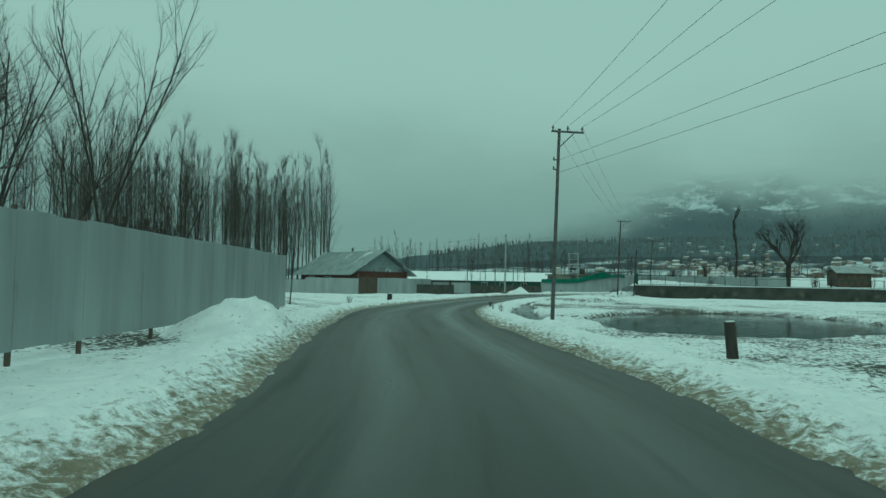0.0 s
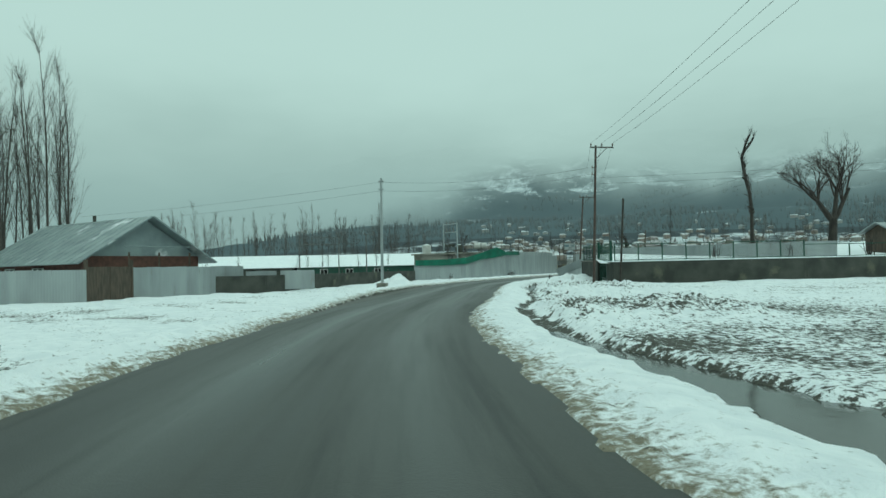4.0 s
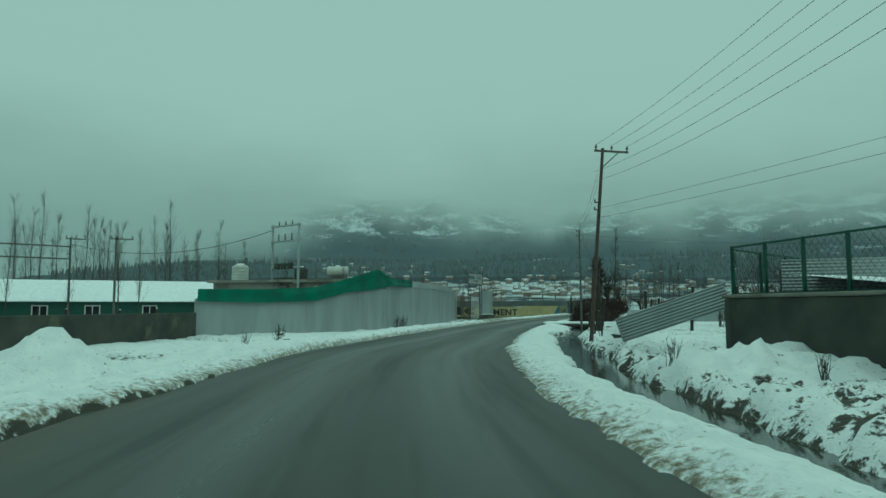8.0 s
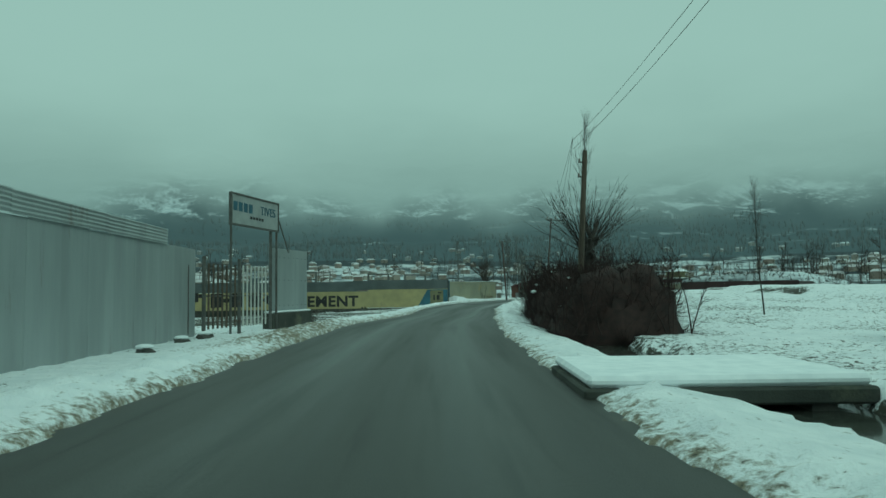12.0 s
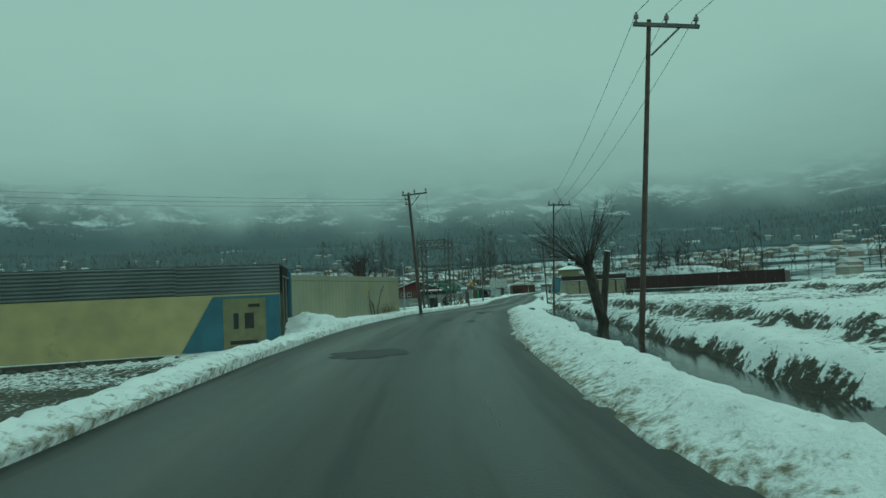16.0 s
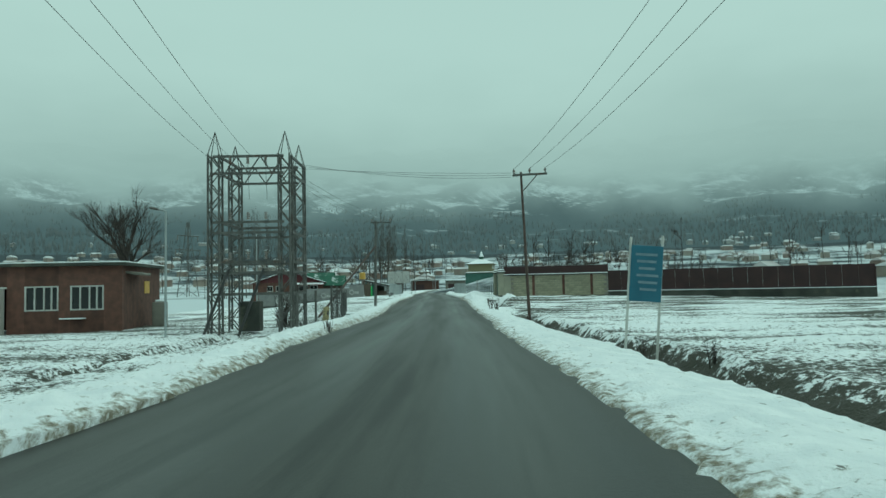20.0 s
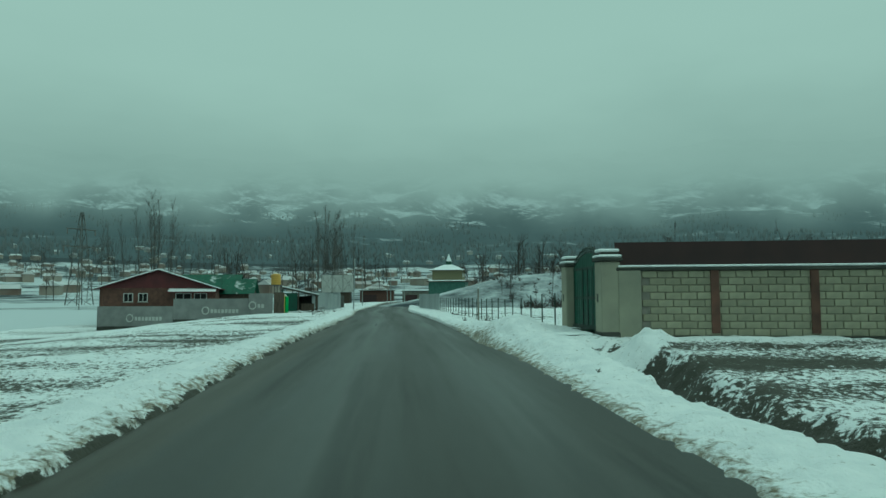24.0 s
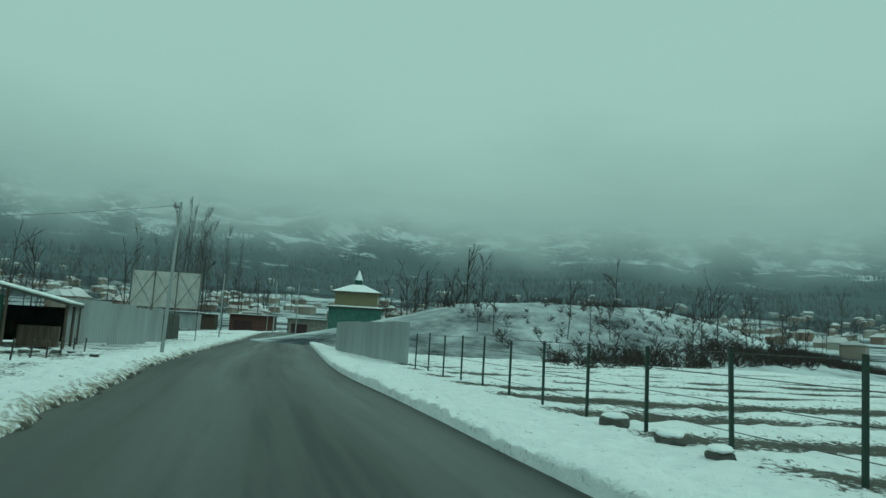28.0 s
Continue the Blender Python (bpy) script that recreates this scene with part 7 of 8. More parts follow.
part("box_body", new_box((0.62, 0.5, 1.35), (0, 0, 0.67), bevel=0.03), CONCRETE, meter)
part("snow_cap", new_box((0.5, 0.4, 0.12), (0.05, 0, 1.4), bevel=0.05), SNOW, meter, "small cap of snow")

sign = thing("road_sign", pose(37.9, 192.9, ground_z(37.9, 192.9), 0, 0, -48), "blue notice board on two leaning white posts", "sign")
for k in (0, 1):
    part("post", new_tube((0.62 * k, 0, -0.3), (0.62 * k + 0.22, 0.05, 2.25), 0.028, 0.028, 8), WHITE, sign)
part("board", new_box((0.62, 0.03, 1.12), (0.48, 0.0, 1.5), (0, 5, 0), bevel=0.006), BLUE_SIGN, sign)
for k in range(6):
    part("writing_bar", new_box((0.42 - 0.05 * (k % 3), 0.01, 0.05), (0.5, -0.022, 1.88 - 0.14 * k), (0, 5, 0)), FAINT, sign)

# ---- block wall and green gate ----
P1, P2, J, E_ = (70.64, 230.86), (68.55, 228.1), (74.5, 221.0), (84.0, 203.6)


def pillar(x, y, turn):
    t = thing("gate_pillar", pose(x, y, 0.0, 0, 0, turn), "stained cream plaster gate pillar with a snowy cap", "pillar", "gate pillars")
    part("shaft", new_box((0.55, 0.55, 2.65), (0, 0, 1.05), bevel=0.03), PLASTER, t)
    part("cap", new_box((0.68, 0.68, 0.1), (0, 0, 2.43), bevel=0.02), DARK_WALL, t)
    part("cap_snow", new_box((0.66, 0.66, 0.08), (0, 0, 2.522), bevel=0.035), SNOW, t, "cushion of snow")
    part("upper_cap", new_box((0.5, 0.5, 0.08), (0, 0, 2.6), bevel=0.01), DARK_WALL, t)
    part("cap_snow", new_box((0.56, 0.56, 0.09), (0, 0, 2.684), bevel=0.04), SNOW, t, "cushion of snow")
    part("plinth", new_box((0.6, 0.6, 0.5), (0, 0, 0.16), bevel=0.02), DARK_WALL, t, "damp dark base")
    part("rod", new_tube((0.1, 0, 2.5), (0.1, 0, 2.95), 0.012, 0.012, 5), POLE_STEEL, t)
    part("niche", new_box((0.12, 0.02, 0.24), (-0.05, -0.275, 1.35)), DARK_WALL, t)
    return t


gturn = math.degrees(math.atan2(P1[1] - P2[1], P1[0] - P2[0]))
pillar(*P1, gturn + 180)
pillar(*P2, gturn + 180)


def green_gate():
    dx, dy = P1[0] - P2[0], P1[1] - P2[1]
    run = math.hypot(dx, dy)
    t = thing("green_gate", pose(*P2, 0.4, 0, 0, gturn), "dark green arched sheet-steel double gate", "gate")
    w = run - 0.6
    x0 = 0.3
    arch = lambda u: 1.92 + 0.4 * math.sin(math.pi * u)
    bm = bmesh.new()
    n = 28
    top, bot = [], []
    for k in range(n + 1):
        u = k / n
        o = 0.012 if k % 2 else -0.012
        bot.append(bm.verts.new((x0 + w * u, o, 0.04)))
        top.append(bm.verts.new((x0 + w * u, o, arch(u))))
    for k in range(n):
        bm.faces.new((bot[k], bot[k + 1], top[k + 1], top[k]))
    bm.normal_update()
    bmesh.ops.solidify(bm, geom=bm.faces[:], thickness=0.01)
    part("leaf", bm, GREEN_PAINT, t)
    for x in (0.02, 0.33, 0.5, 0.67, 0.98):
        part("stile", new_box((0.07, 0.06, 1.85), (x0 + w * x, 0, 0.98)), GATE_FRAME, t)
    for z in (0.09, 0.95, 1.86):
        part("rail", new_box((w, 0.05, 0.08), (x0 + w / 2, 0.0, z)), GATE_FRAME, t)
    bm = bmesh.new()
    for k in range(24):
        u, v = k / 24, (k + 1) / 24
        a, b = Vector((x0 + w * u, 0, arch(u) + 0.02)), Vector((x0 + w * v, 0, arch(v) + 0.02))
        tube(bm, a, b, 0.018, 0.018, 5)
        tube(bm, a + Vector((0, 0, 0.16)), b + Vector((0, 0, 0.16)), 0.018, 0.018, 5)
        tube(bm, a, b + Vector((0, 0, 0.16)), 0.009, 0.009, 4)
        tube(bm, a + Vector((0, 0, 0.16)), b, 0.009, 0.009, 4)
    part("arch_lattice", bm, GATE_FRAME, t, "lattice arch")
    for k in range(1, 9):
        u = k / 9
        part("finial", new_tube((x0 + w * u, 0, arch(u) + 0.17), (x0 + w * u, 0, arch(u) + 0.23), 0.01, 0.022, 6), GATE_FRAME, t)
    part("latch", new_box((0.12, 0.05, 0.16), (x0 + w * 0.33, -0.05, 1.0), bevel=0.02), WHITE, t, "pale latch")
    part("foot_panel", new_box((w, 0.05, 0.22), (x0 + w / 2, 0.035, 0.0)), GATE_FRAME, t, "dark lattice foot panel")
    part("step", new_box((0.95, 0.4, 0.2), (x0 + w * 0.42, 0.28, -0.08), bevel=0.02), GATE_FRAME, t, "dark green step")
    part("snowy_step", new_box((0.8, 0.4, 0.14), (x0 + w * 0.75, 0.28, -0.06), bevel=0.04), SNOW, t, "step under snow")


green_gate()
apron = thing("gate_apron", pose(68.75, 230.0, 0.17, 0, 0, gturn), "snow-covered concrete apron before a gate", "slab")
part("slab", new_box((3.0, 1.3, 0.3), (-0.2, 0.1, 0), bevel=0.03), DARK_WALL, apron)
part("slab_snow", new_box((2.95, 1.28, 0.09), (-0.2, 0.1, 0.17), bevel=0.04), SNOW, apron, "smooth layer of snow")


def block_wall():
    ax, ay = P2[0] + 0.12, P2[1] - 0.25
    run, turn = math.hypot(J[0] - ax, J[1] - ay), math.degrees(math.atan2(J[1] - ay, J[0] - ax))
    t = thing("block_wall", pose(ax, ay, -0.25, 0, 0, turn), "yellowish concrete block wall topped with maroon sheets", "wall")
    part("core", new_box((run, 0.16, 2.35), (run / 2, 0.03, 1.17)), MORTAR, t)
    part("footing", new_box((run, 0.3, 0.55), (run / 2, 0, 0.27)), DARK_WALL, t)
    part("corner_pier", new_box((0.62, 0.34, 2.5), (0.31, 0.0, 1.25), bevel=0.02), PLASTER, t, "stained cream plaster pier")
    bl = None
    for r in range(9):
        n = int((run - 0.65) / 0.42)
        for k in range(n):
            x, z = 0.86 + 0.42 * k + (0.21 if r % 2 else 0), 0.65 + 0.2 * r
            if x > run - 0.2:
                continue
            if bl is None:
                bl = part("block", new_box((0.4, 0.06, 0.185), bevel=0.012), BLOCK, t)
                bl.matrix_basis = pose(x, -0.065, z)
            else:
                share("block", bl, t, pose(x, -0.065 + 0.006 * math.sin(k * 7 + r * 3), z))
    for x in (2.6, 5.2, 7.6):
        part("pier", new_box((0.22, 0.1, 1.75), (x, -0.09, 1.5)), BRICK, t, "rough brick pier")
    part("ledge", new_box((run + 0.1, 0.34, 0.1), (run / 2, -0.01, 2.4), bevel=0.02), DARK_WALL, t)
    part("ledge_snow", new_box((run, 0.26, 0.06), (run / 2, -0.05, 2.48), bevel=0.02), SNOW, t, "strip of snow")
    part("maroon_sheet", new_box((run + 0.1, 0.03, 0.75), (run / 2, 0.08, 2.79)), MAROON, t, "dark maroon sheet")
    bx, by = E_
    run2, turn2 = math.hypot(bx - J[0], by - J[1]), math.degrees(math.atan2(by - J[1], bx - J[0]))
    q = thing("sheet_wall", pose(*J, -0.3, 0, 0, turn2), "long dark maroon sheet wall on a low plinth", "wall")
    part("plinth", new_box((run2, 0.25, 1.0), (run2 / 2, 0, 0.4)), DARK_WALL, q)
    part("plinth_snow", new_box((run2, 0.2, 0.05), (run2 / 2, -0.06, 0.93)), SNOW, q, "strip of snow")
    for k in range(18):
        part("maroon_sheet", new_box((run2 / 18 - 0.01, 0.03, 1.75), (run2 * (k + 0.5) / 18, 0.04 + 0.004 * (k % 2), 1.8)), MAROON, q)


block_wall()
wall_run("sheet_wall_far", [E_, (92, 208)], 2.2, 0.1, MAROON, "end of a dark maroon sheet wall", -0.4, kind="structure")

# ---- wire fence along the field ----
fw = thing("wire_fence", pose(72.5, 233.0, 0), "barbed wire fence on thin dark iron posts", "fence")
nf = 23
fdx, fdy = (100.1 - 72.5) / nf, (269.1 - 233.0) / nf
post = None
for k in range(nf + 1):
    x, y = fdx * k, fdy * k
    z = ground_z(72.5 + x, 233.0 + y)
    hgt = 1.3 if k % 5 else 1.45
    m_ = pose(x, y, z - 0.1, 0, (2.0 * math.sin(k * 2.3)), 40)
    if post is None:
        post = part("post", new_box((0.05, 0.05, 1.45), (0, 0, 0.7)), GATE_FRAME, fw)
        post.matrix_basis = m_
    else:
        share("post", post, fw, m_)
for z in (0.25, 0.6, 0.95, 1.25):
    part("strand", new_tube((0, 0, z), (fdx * nf, fdy * nf, z), 0.006, 0.006, 4), WIRE, fw)
gp = thing("wooden_fence_post", pose(81.75, 245.9, 0.0, 0, -4, 40), "leaning pale wooden post beside a wire fence", "post")
part("post", new_tube((0, 0, -0.1), (0, 0, 1.9), 0.055, 0.045, 8), CONCRETE, gp)
part("snow_cap", new_tube((0, 0, 1.9), (0, 0, 1.95), 0.05, 0.03, 8), SNOW, gp)
for x, y, r in ((78.0, 241.9, 0.2), (78.3, 241.2, 0.22)):
    rock(x, y, r, "grey stone under a cap of snow beside a fence")
for k in range(9):
    x, y = 84.6 + 1.0 * k, 269.0 + 1.3 * k
    stump(x, y, 0.55, 0.025, "thin iron stake in roadside snow", "stake", "post", 3 * math.sin(k * 5))

# ---- end of the road ----
pole11 = power_pole(92.6, 274.0, 5.35, (0, 1.2), -30, (0.2,), STEEL, "slim pale steel pole beside the road", r=0.06)
wire((92.6, 274.0, 5.2), (80, 292, 4.2), 0.5)
for x, y, h in ((113.5, 301, 5.5), (128, 308.5, 6.0), (121, 303.5, 5.6), (146, 336, 6)):
    power_pole(x, y, h, (0, 0), -40, (0.2,), STEEL, "slim pale steel pole by the village street", r=0.06)
adwall = thing("printed_board_wall", pose(72.8, 289.15, 0, 0, 0, -50.1), "long grey printed board wall with pale marks", "wall")
for k, (x, w, z) in enumerate(((3.95, 7.9, -1.5), (11.7, 7.6, -0.78), (16.7, 2.4, -0.3))):
    pn = part("panel", new_box((w - 0.03, 0.08, 2.0), (x, 0.0, z + 1.1)), GREY_BOARD, adwall)
    part("footing", new_box((w - 0.03, 0.2, 0.5), (x, 0.06, z - 0.1)), DARK_WALL, adwall, "dark footing")
    x = x + 1.2 if k < 2 else x + 0.9
    ring = bmesh.new()
    for j in range(20):
        a, b = 2 * math.pi * j / 20, 2 * math.pi * (j + 1) / 20
        tube(ring, (x - 1.7 + 0.34 * math.cos(a), -0.05, z + 0.95 + 0.34 * math.sin(a)), (x - 1.7 + 0.34 * math.cos(b), -0.05, z + 0.95 + 0.34 * math.sin(b)), 0.06, 0.06, 5)
    part("logo_ring", ring, WHITE, pn, "pale ring of a trade mark")
    if k == 2:
        part("end_board", new_box((1.0, 0.1, 2.05), (18.5, 0, 0.85)), WOOD, adwall, "brown rusty end board")
    bars(pn, pose(x - 1.05, -0.046, z + 0.9), 8 if k < 2 else 2, 0.26, 0.36, 0.1, WHITE, "logo_bar", 0.01)
red = gable_house("red_roofed_house", pose(82.6, 298.0, -1.9, 0, 0, 62), 9, 12.0, 4.4, 6.35, BRICK, RED_ROOF, "low brick house with a dark red gabled roof", 0.6, RED_ROOF,
            ((-2, 3.1, 2.9, 0.9, 0.9), (-2, 1.6, 2.9, 0.9, 0.9), (-2, -2.6, 2.9, 1.6, 0.9), (-2, -4.4, 2.9, 1.3, 0.9)))
for sy in (-1, 1):
    part("verge_snow", new_tube((-5.15, 0, 6.5), (-5.15, sy * 6.6, 4.32), 0.06, 0.05, 6), SNOW, red, "rim of snow along the roof edge")
part("porch_roof", new_box((1.6, 5.2, 0.08), (-5.2, -3.6, 4.1), (0, -14, 0)), RED_ROOF, red)
part("porch_snow", new_box((1.3, 5.0, 0.06), (-5.2, -3.6, 4.17), (0, -14, 0), bevel=0.02), SNOW, red, "thin layer of snow")
gable_house("green_roofed_house", pose(91.2, 304.0, -0.8, 0, 0, -35), 6.5, 6, 3.4, 5.2, PLASTER, GREEN_ROOF, "house under a green sheet roof patched with snow", 0.6, WHITE, ((-1, -1.5, 1.2, 1.2, 1.2),))
gable_house("green_roofed_house", pose(92.0, 298.6, -1.0, 0, 0, -35), 4.2, 4.4, 3.1, 4.7, WOOD, GREEN_ROOF, "house under a green sheet roof patched with snow", 0.4, WOOD)
kiosk = thing("kiosk", pose(86.1, 276.9, ground_z(86.1, 276.9) - 0.12, 0, 0, 40), "small green and yellow kiosk with domed cap", "kiosk")
part("green_panel", new_box((0.72, 0.8, 1.75), (0.40, 0, 0.88), bevel=0.03), KIOSK_GREEN, kiosk, "bright green booth")
part("yellow_panel", new_box((0.4, 0.7, 1.85), (-0.3, 0.02, 0.93), bevel=0.03), TANK_YELLOW, kiosk, "yellow door panel")
part("cap", new_tube((0.40, 0, 1.75), (0.40, 0, 1.98), 0.40, 0.2, 12), WHITE, kiosk)
part("lintel", new_box((1.7, 0.5, 0.1), (-0.3, 0.2, 2.04)), WOOD, kiosk)
water_tank(88.6, 282.6, 2.75, 0.52, 1.25, TANK_YELLOW, "yellow plastic water tank on a tower", False, 2.8)
lean = thing("lean_to", pose(92.0, 283.4, -0.05, 0, 0, -30), "dark open lean-to shed with a snowy roof", "shed")
part("roof", new_box((4.0, 7.4, 0.08), (0, 0, 2.1), (0, 13, 0)), DARK_WALL, lean)
part("roof_snow", new_box((3.95, 7.3, 0.1), (0, 0, 2.2), (0, 13, 0), bevel=0.03), SNOW, lean, "layer of snow")
part("back_wall", new_box((3.7, 0.12, 1.6), (0, 3.5, 0.8)), DARK_WALL, lean)
part("side_wall", new_box((0.1, 7.0, 2.3), (-1.85, 0, 1.15)), GREEN_PAINT, lean, "dark green boarded side")
part("front_wall", new_box((1.5, 0.08, 1.9), (-1.05, -3.4, 0.95)), GREEN_PAINT, lean, "dark green boarded front")
for x, y in ((-0.2, -3.45), (1.8, -3.45), (1.8, -1.0), (1.8, 1.3), (1.8, 3.4)):
    part("post", new_tube((x, y, 0), (x, y, 2.06 - 0.23 * x), 0.06, 0.06, 6), WOOD, lean)
part("counter", new_box((1.4, 0.5, 0.8), (0.8, -2.2, 0.4)), WOOD, lean)
for k in range(7):
    rock(88.4 + 0.5 * k, 278.0 + 0.3 * math.sin(k * 2.0), 0.22 + 0.06 * math.sin(k * 3.0), "heap of rubble under a lean-to shed")
sheet_fence("yard_sheets", [(93.6, 283.4), (97.0, 284.6), (101.6, 289.4)], 1.9, STEEL, "mismatched grey sheets closing a yard", -0.05, 1.1, 8, posts=False, seed=23, jitter=0.12)
sheet_fence("yard_sheets", [(101.4, 289.4), (107.0, 296.4)], 1.7, DARK_WALL, "dark board fence by the village street", -0.05, 0.5, 2, posts=False, seed=24, jitter=0.1)
hoard = thing("hoarding", pose(103.0, 296.0, 0, 0, 0, -50) @ Matrix.Diagonal((0.68, 1, 0.9, 1)), "large white hoarding on a steel truss frame", "hoarding")
part("board", new_box((6.6, 0.08, 2.6), (3.3, 0, 3.6)), WHITE, hoard)
for k in range(4):
    part("upright", new_tube((2.2 * k, -0.08, 0), (2.2 * k, -0.08, 5.0), 0.04, 0.04, 6), POLE_STEEL, hoard)
for k in range(3):
    part("brace", new_tube((2.2 * k, -0.1, 2.3), (2.2 * k + 2.2, -0.1, 4.9), 0.02, 0.02, 5), POLE_STEEL, hoard)
    part("brace", new_tube((2.2 * k + 2.2, -0.1, 2.3), (2.2 * k, -0.1, 4.9), 0.02, 0.02, 5), POLE_STEEL, hoard)
sheet_fence("metal_wall", [(101.2, 270.4), (109.5, 283.2)], 1.75, STEEL, "smooth blue-grey sheet wall by the road", 0.0, 1.3, 3, posts=False, seed=25)

mosque = thing("village_mosque", pose(163.5, 334.5, 1.2, 0, 0, 40) @ Matrix.Diagonal((0.78, 0.78, 0.86, 1)), "two-storey green and brick prayer house with stepped roofs", "building")
part("ground_storey", new_box((11, 11, 4.3), (0, 0, 2.15)), material("sea_green_plaster", (0.07, 0.15, 0.125), (0.05, 0.11, 0.09), 1.5, 0.8), mosque, "sea-green plaster storey")
part("upper_storey", new_box((9, 9, 2.6), (0, 0, 6.1)), OCHRE, mosque)


def hip_roof(t, w, z, rise, over, name="roof", mat=SNOW):
    bm = bmesh.new()
    q = w / 2 + over
    b = [bm.verts.new((a * q, c * q, z)) for a, c in ((-1, -1), (1, -1), (1, 1), (-1, 1))]
    i = q * 0.25
    u = [bm.verts.new((a * i, c * i, z + rise)) for a, c in ((-1, -1), (1, -1), (1, 1), (-1, 1))]
    bm.faces.new(b[::-1])
    bm.faces.new(u)
    for k in range(4):
        bm.faces.new((b[k], b[(k + 1) % 4], u[(k + 1) % 4], u[k]))
    r = part(name, bm, mat, t, "snow-covered hipped roof")
    part("eave", new_box((2 * q, 2 * q, 0.14), (0, 0, z - 0.075)), WOOD, r)


hip_roof(mosque, 11, 4.5, 0.9, 0.6)
hip_roof(mosque, 9, 7.5, 1.6, 0.8)
part("lantern", new_box((1.6, 1.6, 1.3), (0, 0, 9.4)), GREEN_PAINT, mosque)
part("spire", new_tube((0, 0, 10.0), (0, 0, 12.2), 0.9, 0.02, 8), SNOW, mosque, "small snowy spire")
for k in range(4):
    for side, rz in ((-1, 0), (1, 90)):
        m_ = pose(0, 0, 0, 0, 0, rz)
        part("window", new_box((0.9, 0.1, 1.1), (-3.2 + 2.1 * k, -4.52, 6.2)), WHITE, mosque, "pale window").matrix_basis = m_
        part("window", new_box((1.1, 0.1, 1.9), (-3.9 + 2.6 * k, -5.52, 2.4)), WHITE, mosque, "pale arched window").matrix_basis = m_
for k, (x, y, w, h, mt) in enumerate(((176, 379, 10, 3.6, BRICK), (166, 386.5, 9, 3.2, WOOD), (186, 372, 9, 3.4, CONCRETE), (156, 377, 8, 3.2, STEEL))):
    sh = thing("village_shop", pose(x, y, -0.3, 0, 0, -42), "low shop with a closed red shutter" if k == 0 else "low shop at the end of the street", "shop")
    part("front", new_box((w, 5, h), (0, 2.5, h / 2)), mt, sh)
    part("shutter", new_box((w * 0.4, 0.08, 2.3), (-w * 0.2, -0.05, 1.2)), MAROON, sh, "closed maroon shutter")
    part("roof", new_box((w + 0.8, 6, 0.15), (0, 2.3, h + 0.08)), DARK_WALL, sh)
    part("roof_snow", new_box((w + 0.7, 5.9, 0.1), (0, 2.3, h + 0.21)), SNOW, sh)
    if k == 0:
        part("shop_sign", new_box((5, 0.1, 0.6), (0, -0.1, h + 0.45)), WHITE, sh)
        bars(sh, pose(-2.2, -0.16, h + 0.45), 9, 0.34, 0.28, 0.14, MAROON)
for x, y, s in ((158, 383, 1.1), (163, 388, 1.2), (168, 391, 1.15), (172, 396, 1.0), (177, 392, 1.05), (154, 390, 0.9), (160, 386, 1.0), (165, 390, 1.15), (170, 393, 1.2), (174, 395, 1.1), (157, 388, 0.8), (167, 387, 1.0), (180, 390, 0.9)):
    stand(pop[1], x, y, x * 11 % 360, s, -0.5)
for x, y, s in ((104, 362, 1.1), (107, 367, 1.15), (100, 366, 0.9), (96, 362, 0.7), (111, 371, 0.8), (102, 363, 1.0), (105.5, 365, 1.2), (108.5, 364, 1.1), (94, 360, 0.8), (97.5, 367, 0.85), (91, 364, 0.6), (112, 366, 0.7)):
    stand(pop[0], x, y, x * 13 % 360, s, -1.0)

# pylon far across the fields
py = thing("transmission_pylon", pose(108, 428, -1, 0, 0, 20), "tall lattice transmission pylon in mist", "pylon")
bm = bmesh.new()
for a in (-1, 1):
    for b in (-1, 1):
        tube(bm, (a * 2.6, b * 2.6, 0), (a * 0.3, b * 0.3, 27), 0.14, 0.1, 4)
for k in range(9):
    w0, w1 = 2.6 - 2.3 * k / 9, 2.6 - 2.3 * (k + 1) / 9
    s = 1 if k % 2 else -1
    for a in (-1, 1):
        tube(bm, (a * w0, -s * w0, 3 * k), (a * w1, s * w1, 3 * k + 3), 0.07, 0.07, 4)
        tube(bm, (-s * w0, a * w0, 3 * k), (s * w1, a * w1, 3 * k + 3), 0.07, 0.07, 4)
part("mast", bm, POLE_STEEL, py)
for z, w in ((17, 5.5), (22, 4.5)):
    part("cross_arm", new_box((2 * w, 0.25, 0.3), (0, 0, z)), POLE_STEEL, py)
    for a in (-1, 1):
        part("insulator", new_tube((a * w * 0.95, 0, z - 1.6), (a * w * 0.95, 0, z), 0.12, 0.12, 6), CERAMIC, py)

# other substation frames beyond the painted wall
for x, y, w in ((13.5, 214, 3.2), (20.5, 219, 3.6), (2.0, 205, 2.6)):
    g = thing("steel_frame", pose(x, y, -0.6, 0, 0, 10), "far steel switchyard frame", "pylon")
    for a in (0, w):
        part("column", new_box((0.22, 0.22, 4.6), (a, 0, 2.3)), POLE_STEEL, g)
    for z in (3.6, 4.5):
        part("beam", new_box((w, 0.15, 0.2), (w / 2, 0, z)), POLE_STEEL, g)
for x, y, h in ((-9, 212, 7.5), (-1, 208, 5.5), (8, 216, 5.0)):
    power_pole(x, y, h, (0, 3), 10, ("top",), POLE_STEEL, "far steel line pole beyond a wall")
frm = thing("pipe_frame", pose(-26, 196, -0.5, 0, 0, 0), "bare steel scaffold beyond a wall", "frame")
for x in (0, 2.6):
    part("upright", new_box((0.2, 0.2, 7), (x, 0, 3.5)), POLE_STEEL, frm)
for z in (2.8, 3.6, 4.4, 6.0):
    part("beam", new_box((4.6, 0.14, 0.16), (1.3, 0, z)), POLE_STEEL, frm)


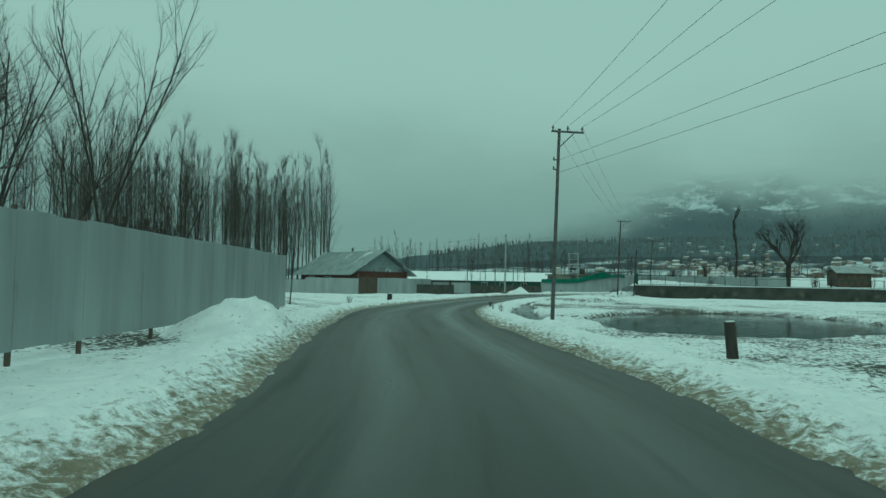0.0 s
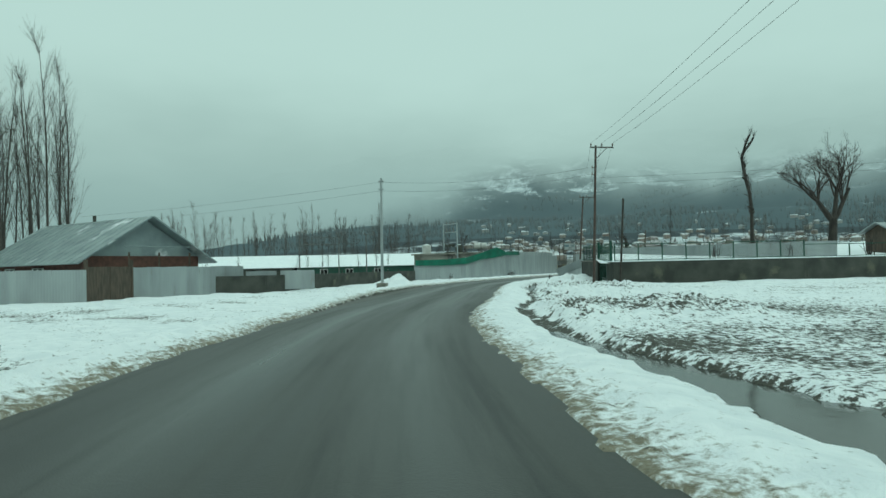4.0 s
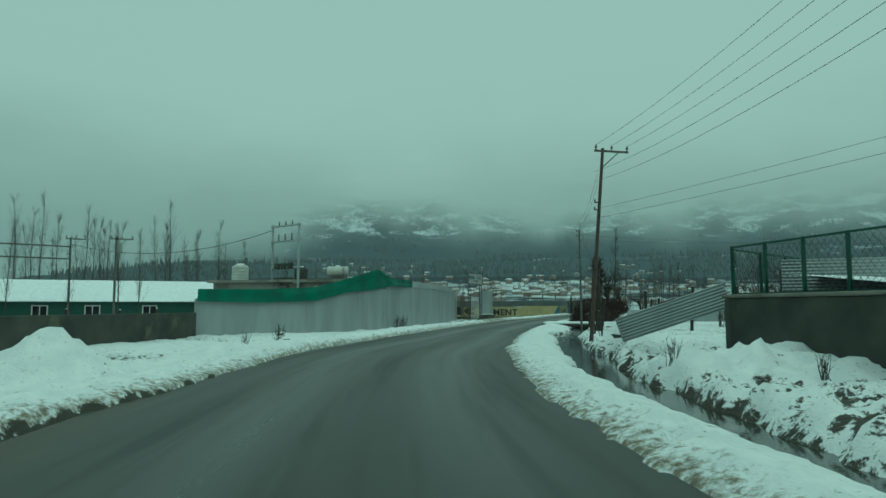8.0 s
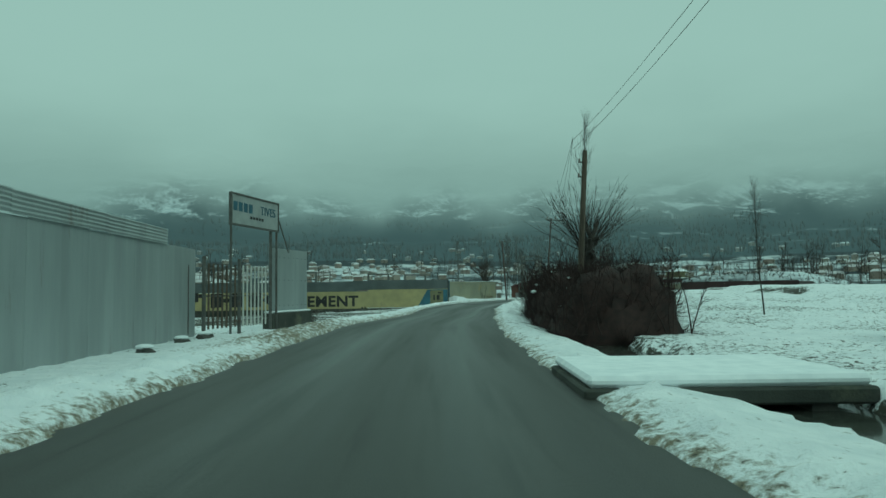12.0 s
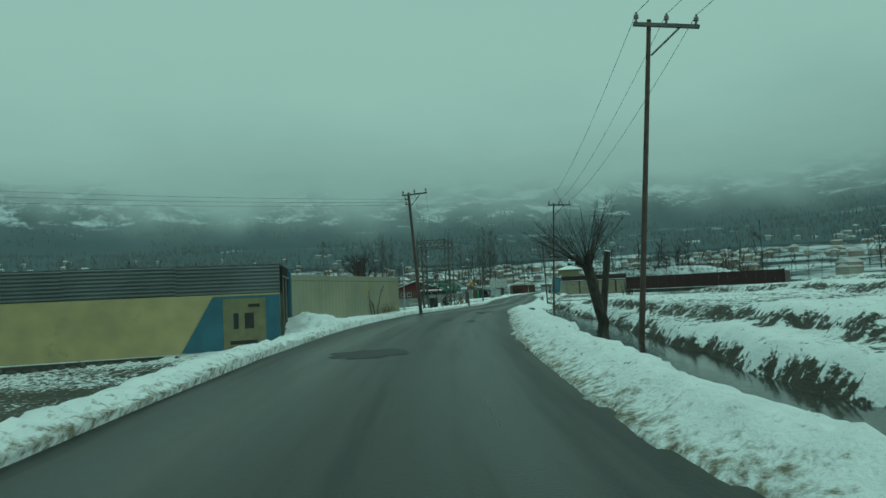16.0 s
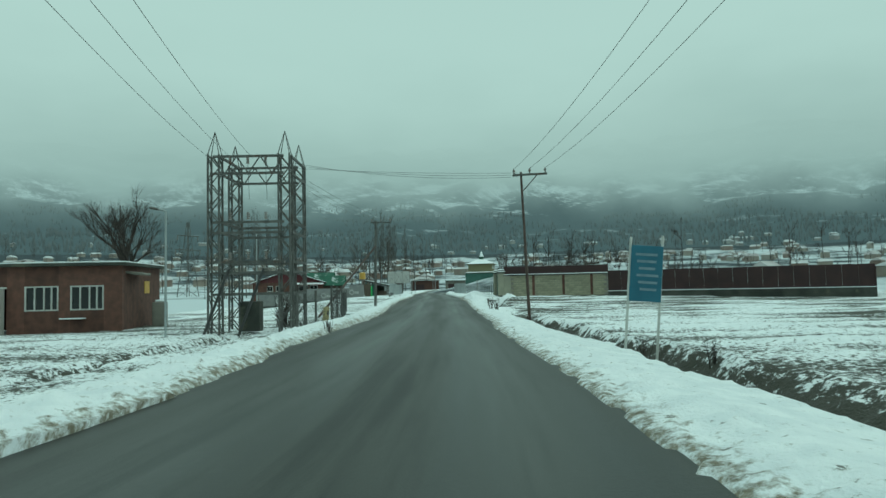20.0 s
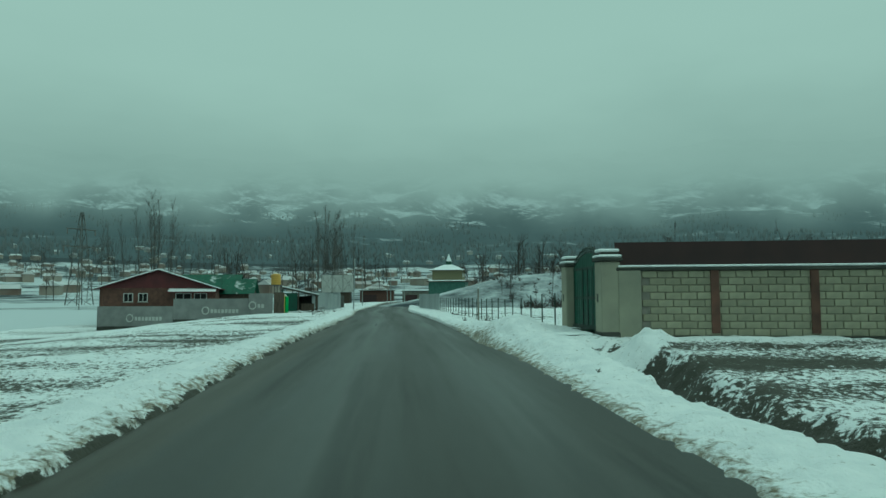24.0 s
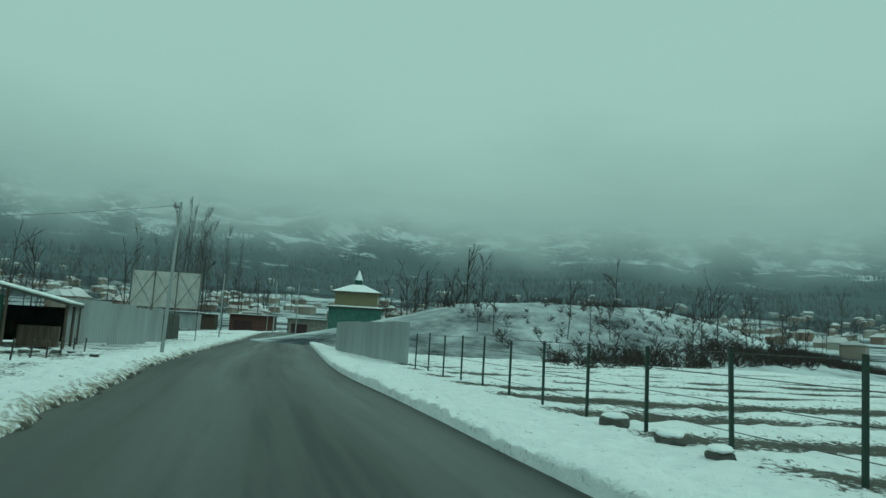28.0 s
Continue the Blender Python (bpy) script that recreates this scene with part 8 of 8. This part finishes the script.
# ---- far village, woods, knoll thicket ----
def far_village():
    rnd = random.Random(9)
    wv, wf, rv_, rf = [], [], [], []
    for k in range(620):
        az = math.radians(rnd.uniform(-12, 88))
        r = rnd.uniform(290, 1080) if k % 3 else rnd.uniform(420, 800)
        x, y = 40 + r * math.sin(az), 200 + r * math.cos(az)
        if fractal(np.array([x]), np.array([y]), 1 / 150, 171)[0] < 0.42:
            continue
        z = float(far_height(np.array([x]), np.array([y]))[0]) - 0.4
        w, d, h, t = rnd.uniform(5, 11), rnd.uniform(4.5, 7), rnd.uniform(2.4, 5.5), rnd.uniform(0, 3.14)
        c, s = math.cos(t), math.sin(t)
        P = lambda u, v, q: (x + u * c - v * s, y + u * s + v * c, z + q)
        b = len(wv)
        wv += [P(a * w / 2, e * d / 2, q) for q in (0, h) for a, e in ((-1, -1), (1, -1), (1, 1), (-1, 1))]
        wf += [(b, b + 1, b + 5, b + 4), (b + 1, b + 2, b + 6, b + 5), (b + 2, b + 3, b + 7, b + 6), (b + 3, b, b + 4, b + 7)]
        b = len(rv_)
        o, up = 0.5, rnd.uniform(1.2, 2.4)
        rv_ += [P(a * (w / 2 + o), e * (d / 2 + o), h) for a, e in ((-1, -1), (1, -1), (1, 1), (-1, 1))] + [P(-w / 2 * 0.95, 0, h + up), P(w / 2 * 0.95, 0, h + up)]
        rf += [(b, b + 1, b + 5, b + 4), (b + 2, b + 3, b + 4, b + 5), (b + 1, b + 2, b + 5), (b + 3, b, b + 4)]
    t = thing("far_village", pose(0, 0, 0), "scattered village houses with snowy roofs on the slope", "village", kind="stuff")
    for name, v, f, mat in (("house_walls", wv, wf, material("far_house_walls", (0.20, 0.145, 0.12), (0.34, 0.32, 0.28), 0.05, 0.9)), ("house_roofs", rv_, rf, material("far_roofs", (0.66, 0.68, 0.70), (0.34, 0.31, 0.31), 0.035, 0.7))):
        me = bpy.data.meshes.new(name)
        me.from_pydata(v, [], f)
        me.materials.append(mat)
        new(name, me).parent = t


far_village()


def far_woods():
    """Bare far trees: each a trunk with a fan of thin limbs."""
    rnd = random.Random(19)
    wood = Limbs()
    spots = []
    for k in range(1500):
        az = math.radians(rnd.uniform(-25, 92))
        r = rnd.uniform(260, 900)
        x, y = 40 + r * math.sin(az), 200 + r * math.cos(az)
        if fractal(np.array([x]), np.array([y]), 1 / 110, 181)[0] > 0.5:
            spots.append((x, y, rnd.uniform(7, 15) if rnd.random() < 0.8 else rnd.uniform(15, 24), 4))
    for k in range(800):
        a, q = rnd.uniform(0, 6.28), math.sqrt(rnd.random())
        spots.append((160 + 42 * q * math.cos(a), 290 + 28 * q * math.sin(a), rnd.uniform(0.5, 1.3), 2))
    for k in range(900):
        u = rnd.random()
        spots.append((112 + 78 * u, 272 - 10 * u + rnd.uniform(-3, 3), rnd.uniform(0.6, 1.4), 2))
    for k in range(70):
        spots.append((rnd.uniform(100, 260), rnd.uniform(290, 360), rnd.uniform(5, 11), 3))
    for k in range(60):
        a = rnd.uniform(0, 6.28)
        spots.append((160 + 34 * math.cos(a), 290 + 24 * math.sin(a), rnd.uniform(3, 6), 3))
    off = np.abs(road_frame(np.array([q[0] for q in spots]), np.array([q[1] for q in spots]))[1])
    spots = [q for q, far in zip(spots, off) if far > 16]
    for x, y, h, n in spots:
        z = float(far_height(np.array([x]), np.array([y]))[0]) - 0.3
        p = Vector((x, y, z))
        pts, _ = wood.path(p, Vector((0, 0, 1)), h, 0.012 * h, 0.005 * h, rnd, 0.05, 0, 3, 3)
        for j in range(9 if n > 2 else 12):
            b, d = along_limb(pts, rnd.uniform(0.25, 0.95) if n > 2 else rnd.uniform(0.05, 0.8))
            e, _ = wood.path(b, outward(rnd, d, rnd.uniform(0.35, 0.8) if n > 2 else rnd.uniform(0.5, 1.5)), h * (rnd.uniform(0.2, 0.42) if n > 2 else rnd.uniform(0.35, 0.8)), 0.006 * h if n > 2 else 0.03, 0.002 * h if n > 2 else 0.014, rnd, 0.15, 0.08, 2, 3)
            if n > 2:
                for i in range(2):
                    b2, d2 = along_limb(e, rnd.uniform(0.3, 0.9))
                    wood.path(b2, outward(rnd, d2, 0.5), h * 0.14, 0.005 * h, 0.002 * h, rnd, 0.15, 0.05, 1, 3)
    # slope woods: slender stems with a few limbs, in drifts
    rnd = random.Random(29)
    n = 9000
    az, r = np.radians(np.array([rnd.uniform(-30, 95) for _ in range(n)])), np.array([rnd.uniform(900, 1650) for _ in range(n)])
    x, y = 40 + r * np.sin(az), 200 + r * np.cos(az)
    keep = fractal(x, y, 1 / 120, 191, 4, 0.6) + 0.16 * np.exp(-(((r - 1050) / 230) ** 2)) > 0.52
    z = far_height(x, y) - 0.5
    for px, py, pz in zip(x[keep], y[keep], z[keep]):
        h, w = rnd.uniform(6, 15), rnd.uniform(0.6, 1.9)
        base = len(wood.v)
        wood.v += [Vector((px + w * a, py + w * b, pz + h * q)) for q, k in ((0.1, 0.5), (0.45, 1.0)) for a, b in ((k, 0), (-0.5 * k, 0.87 * k), (-0.5 * k, -0.87 * k))]
        wood.v.append(Vector((px, py, pz + h)))
        for j in range(3):
            i = (j + 1) % 3
            wood.f += [(base + j, base + i, base + 3 + i, base + 3 + j), (base + 3 + j, base + 3 + i, base + 6)]
    t = thing("far_woods", pose(0, 0, 0), "bare dark woods and thickets in the valley", "woods", kind="stuff")
    wood.mesh("bare_trees", TWIG, t)


far_woods()
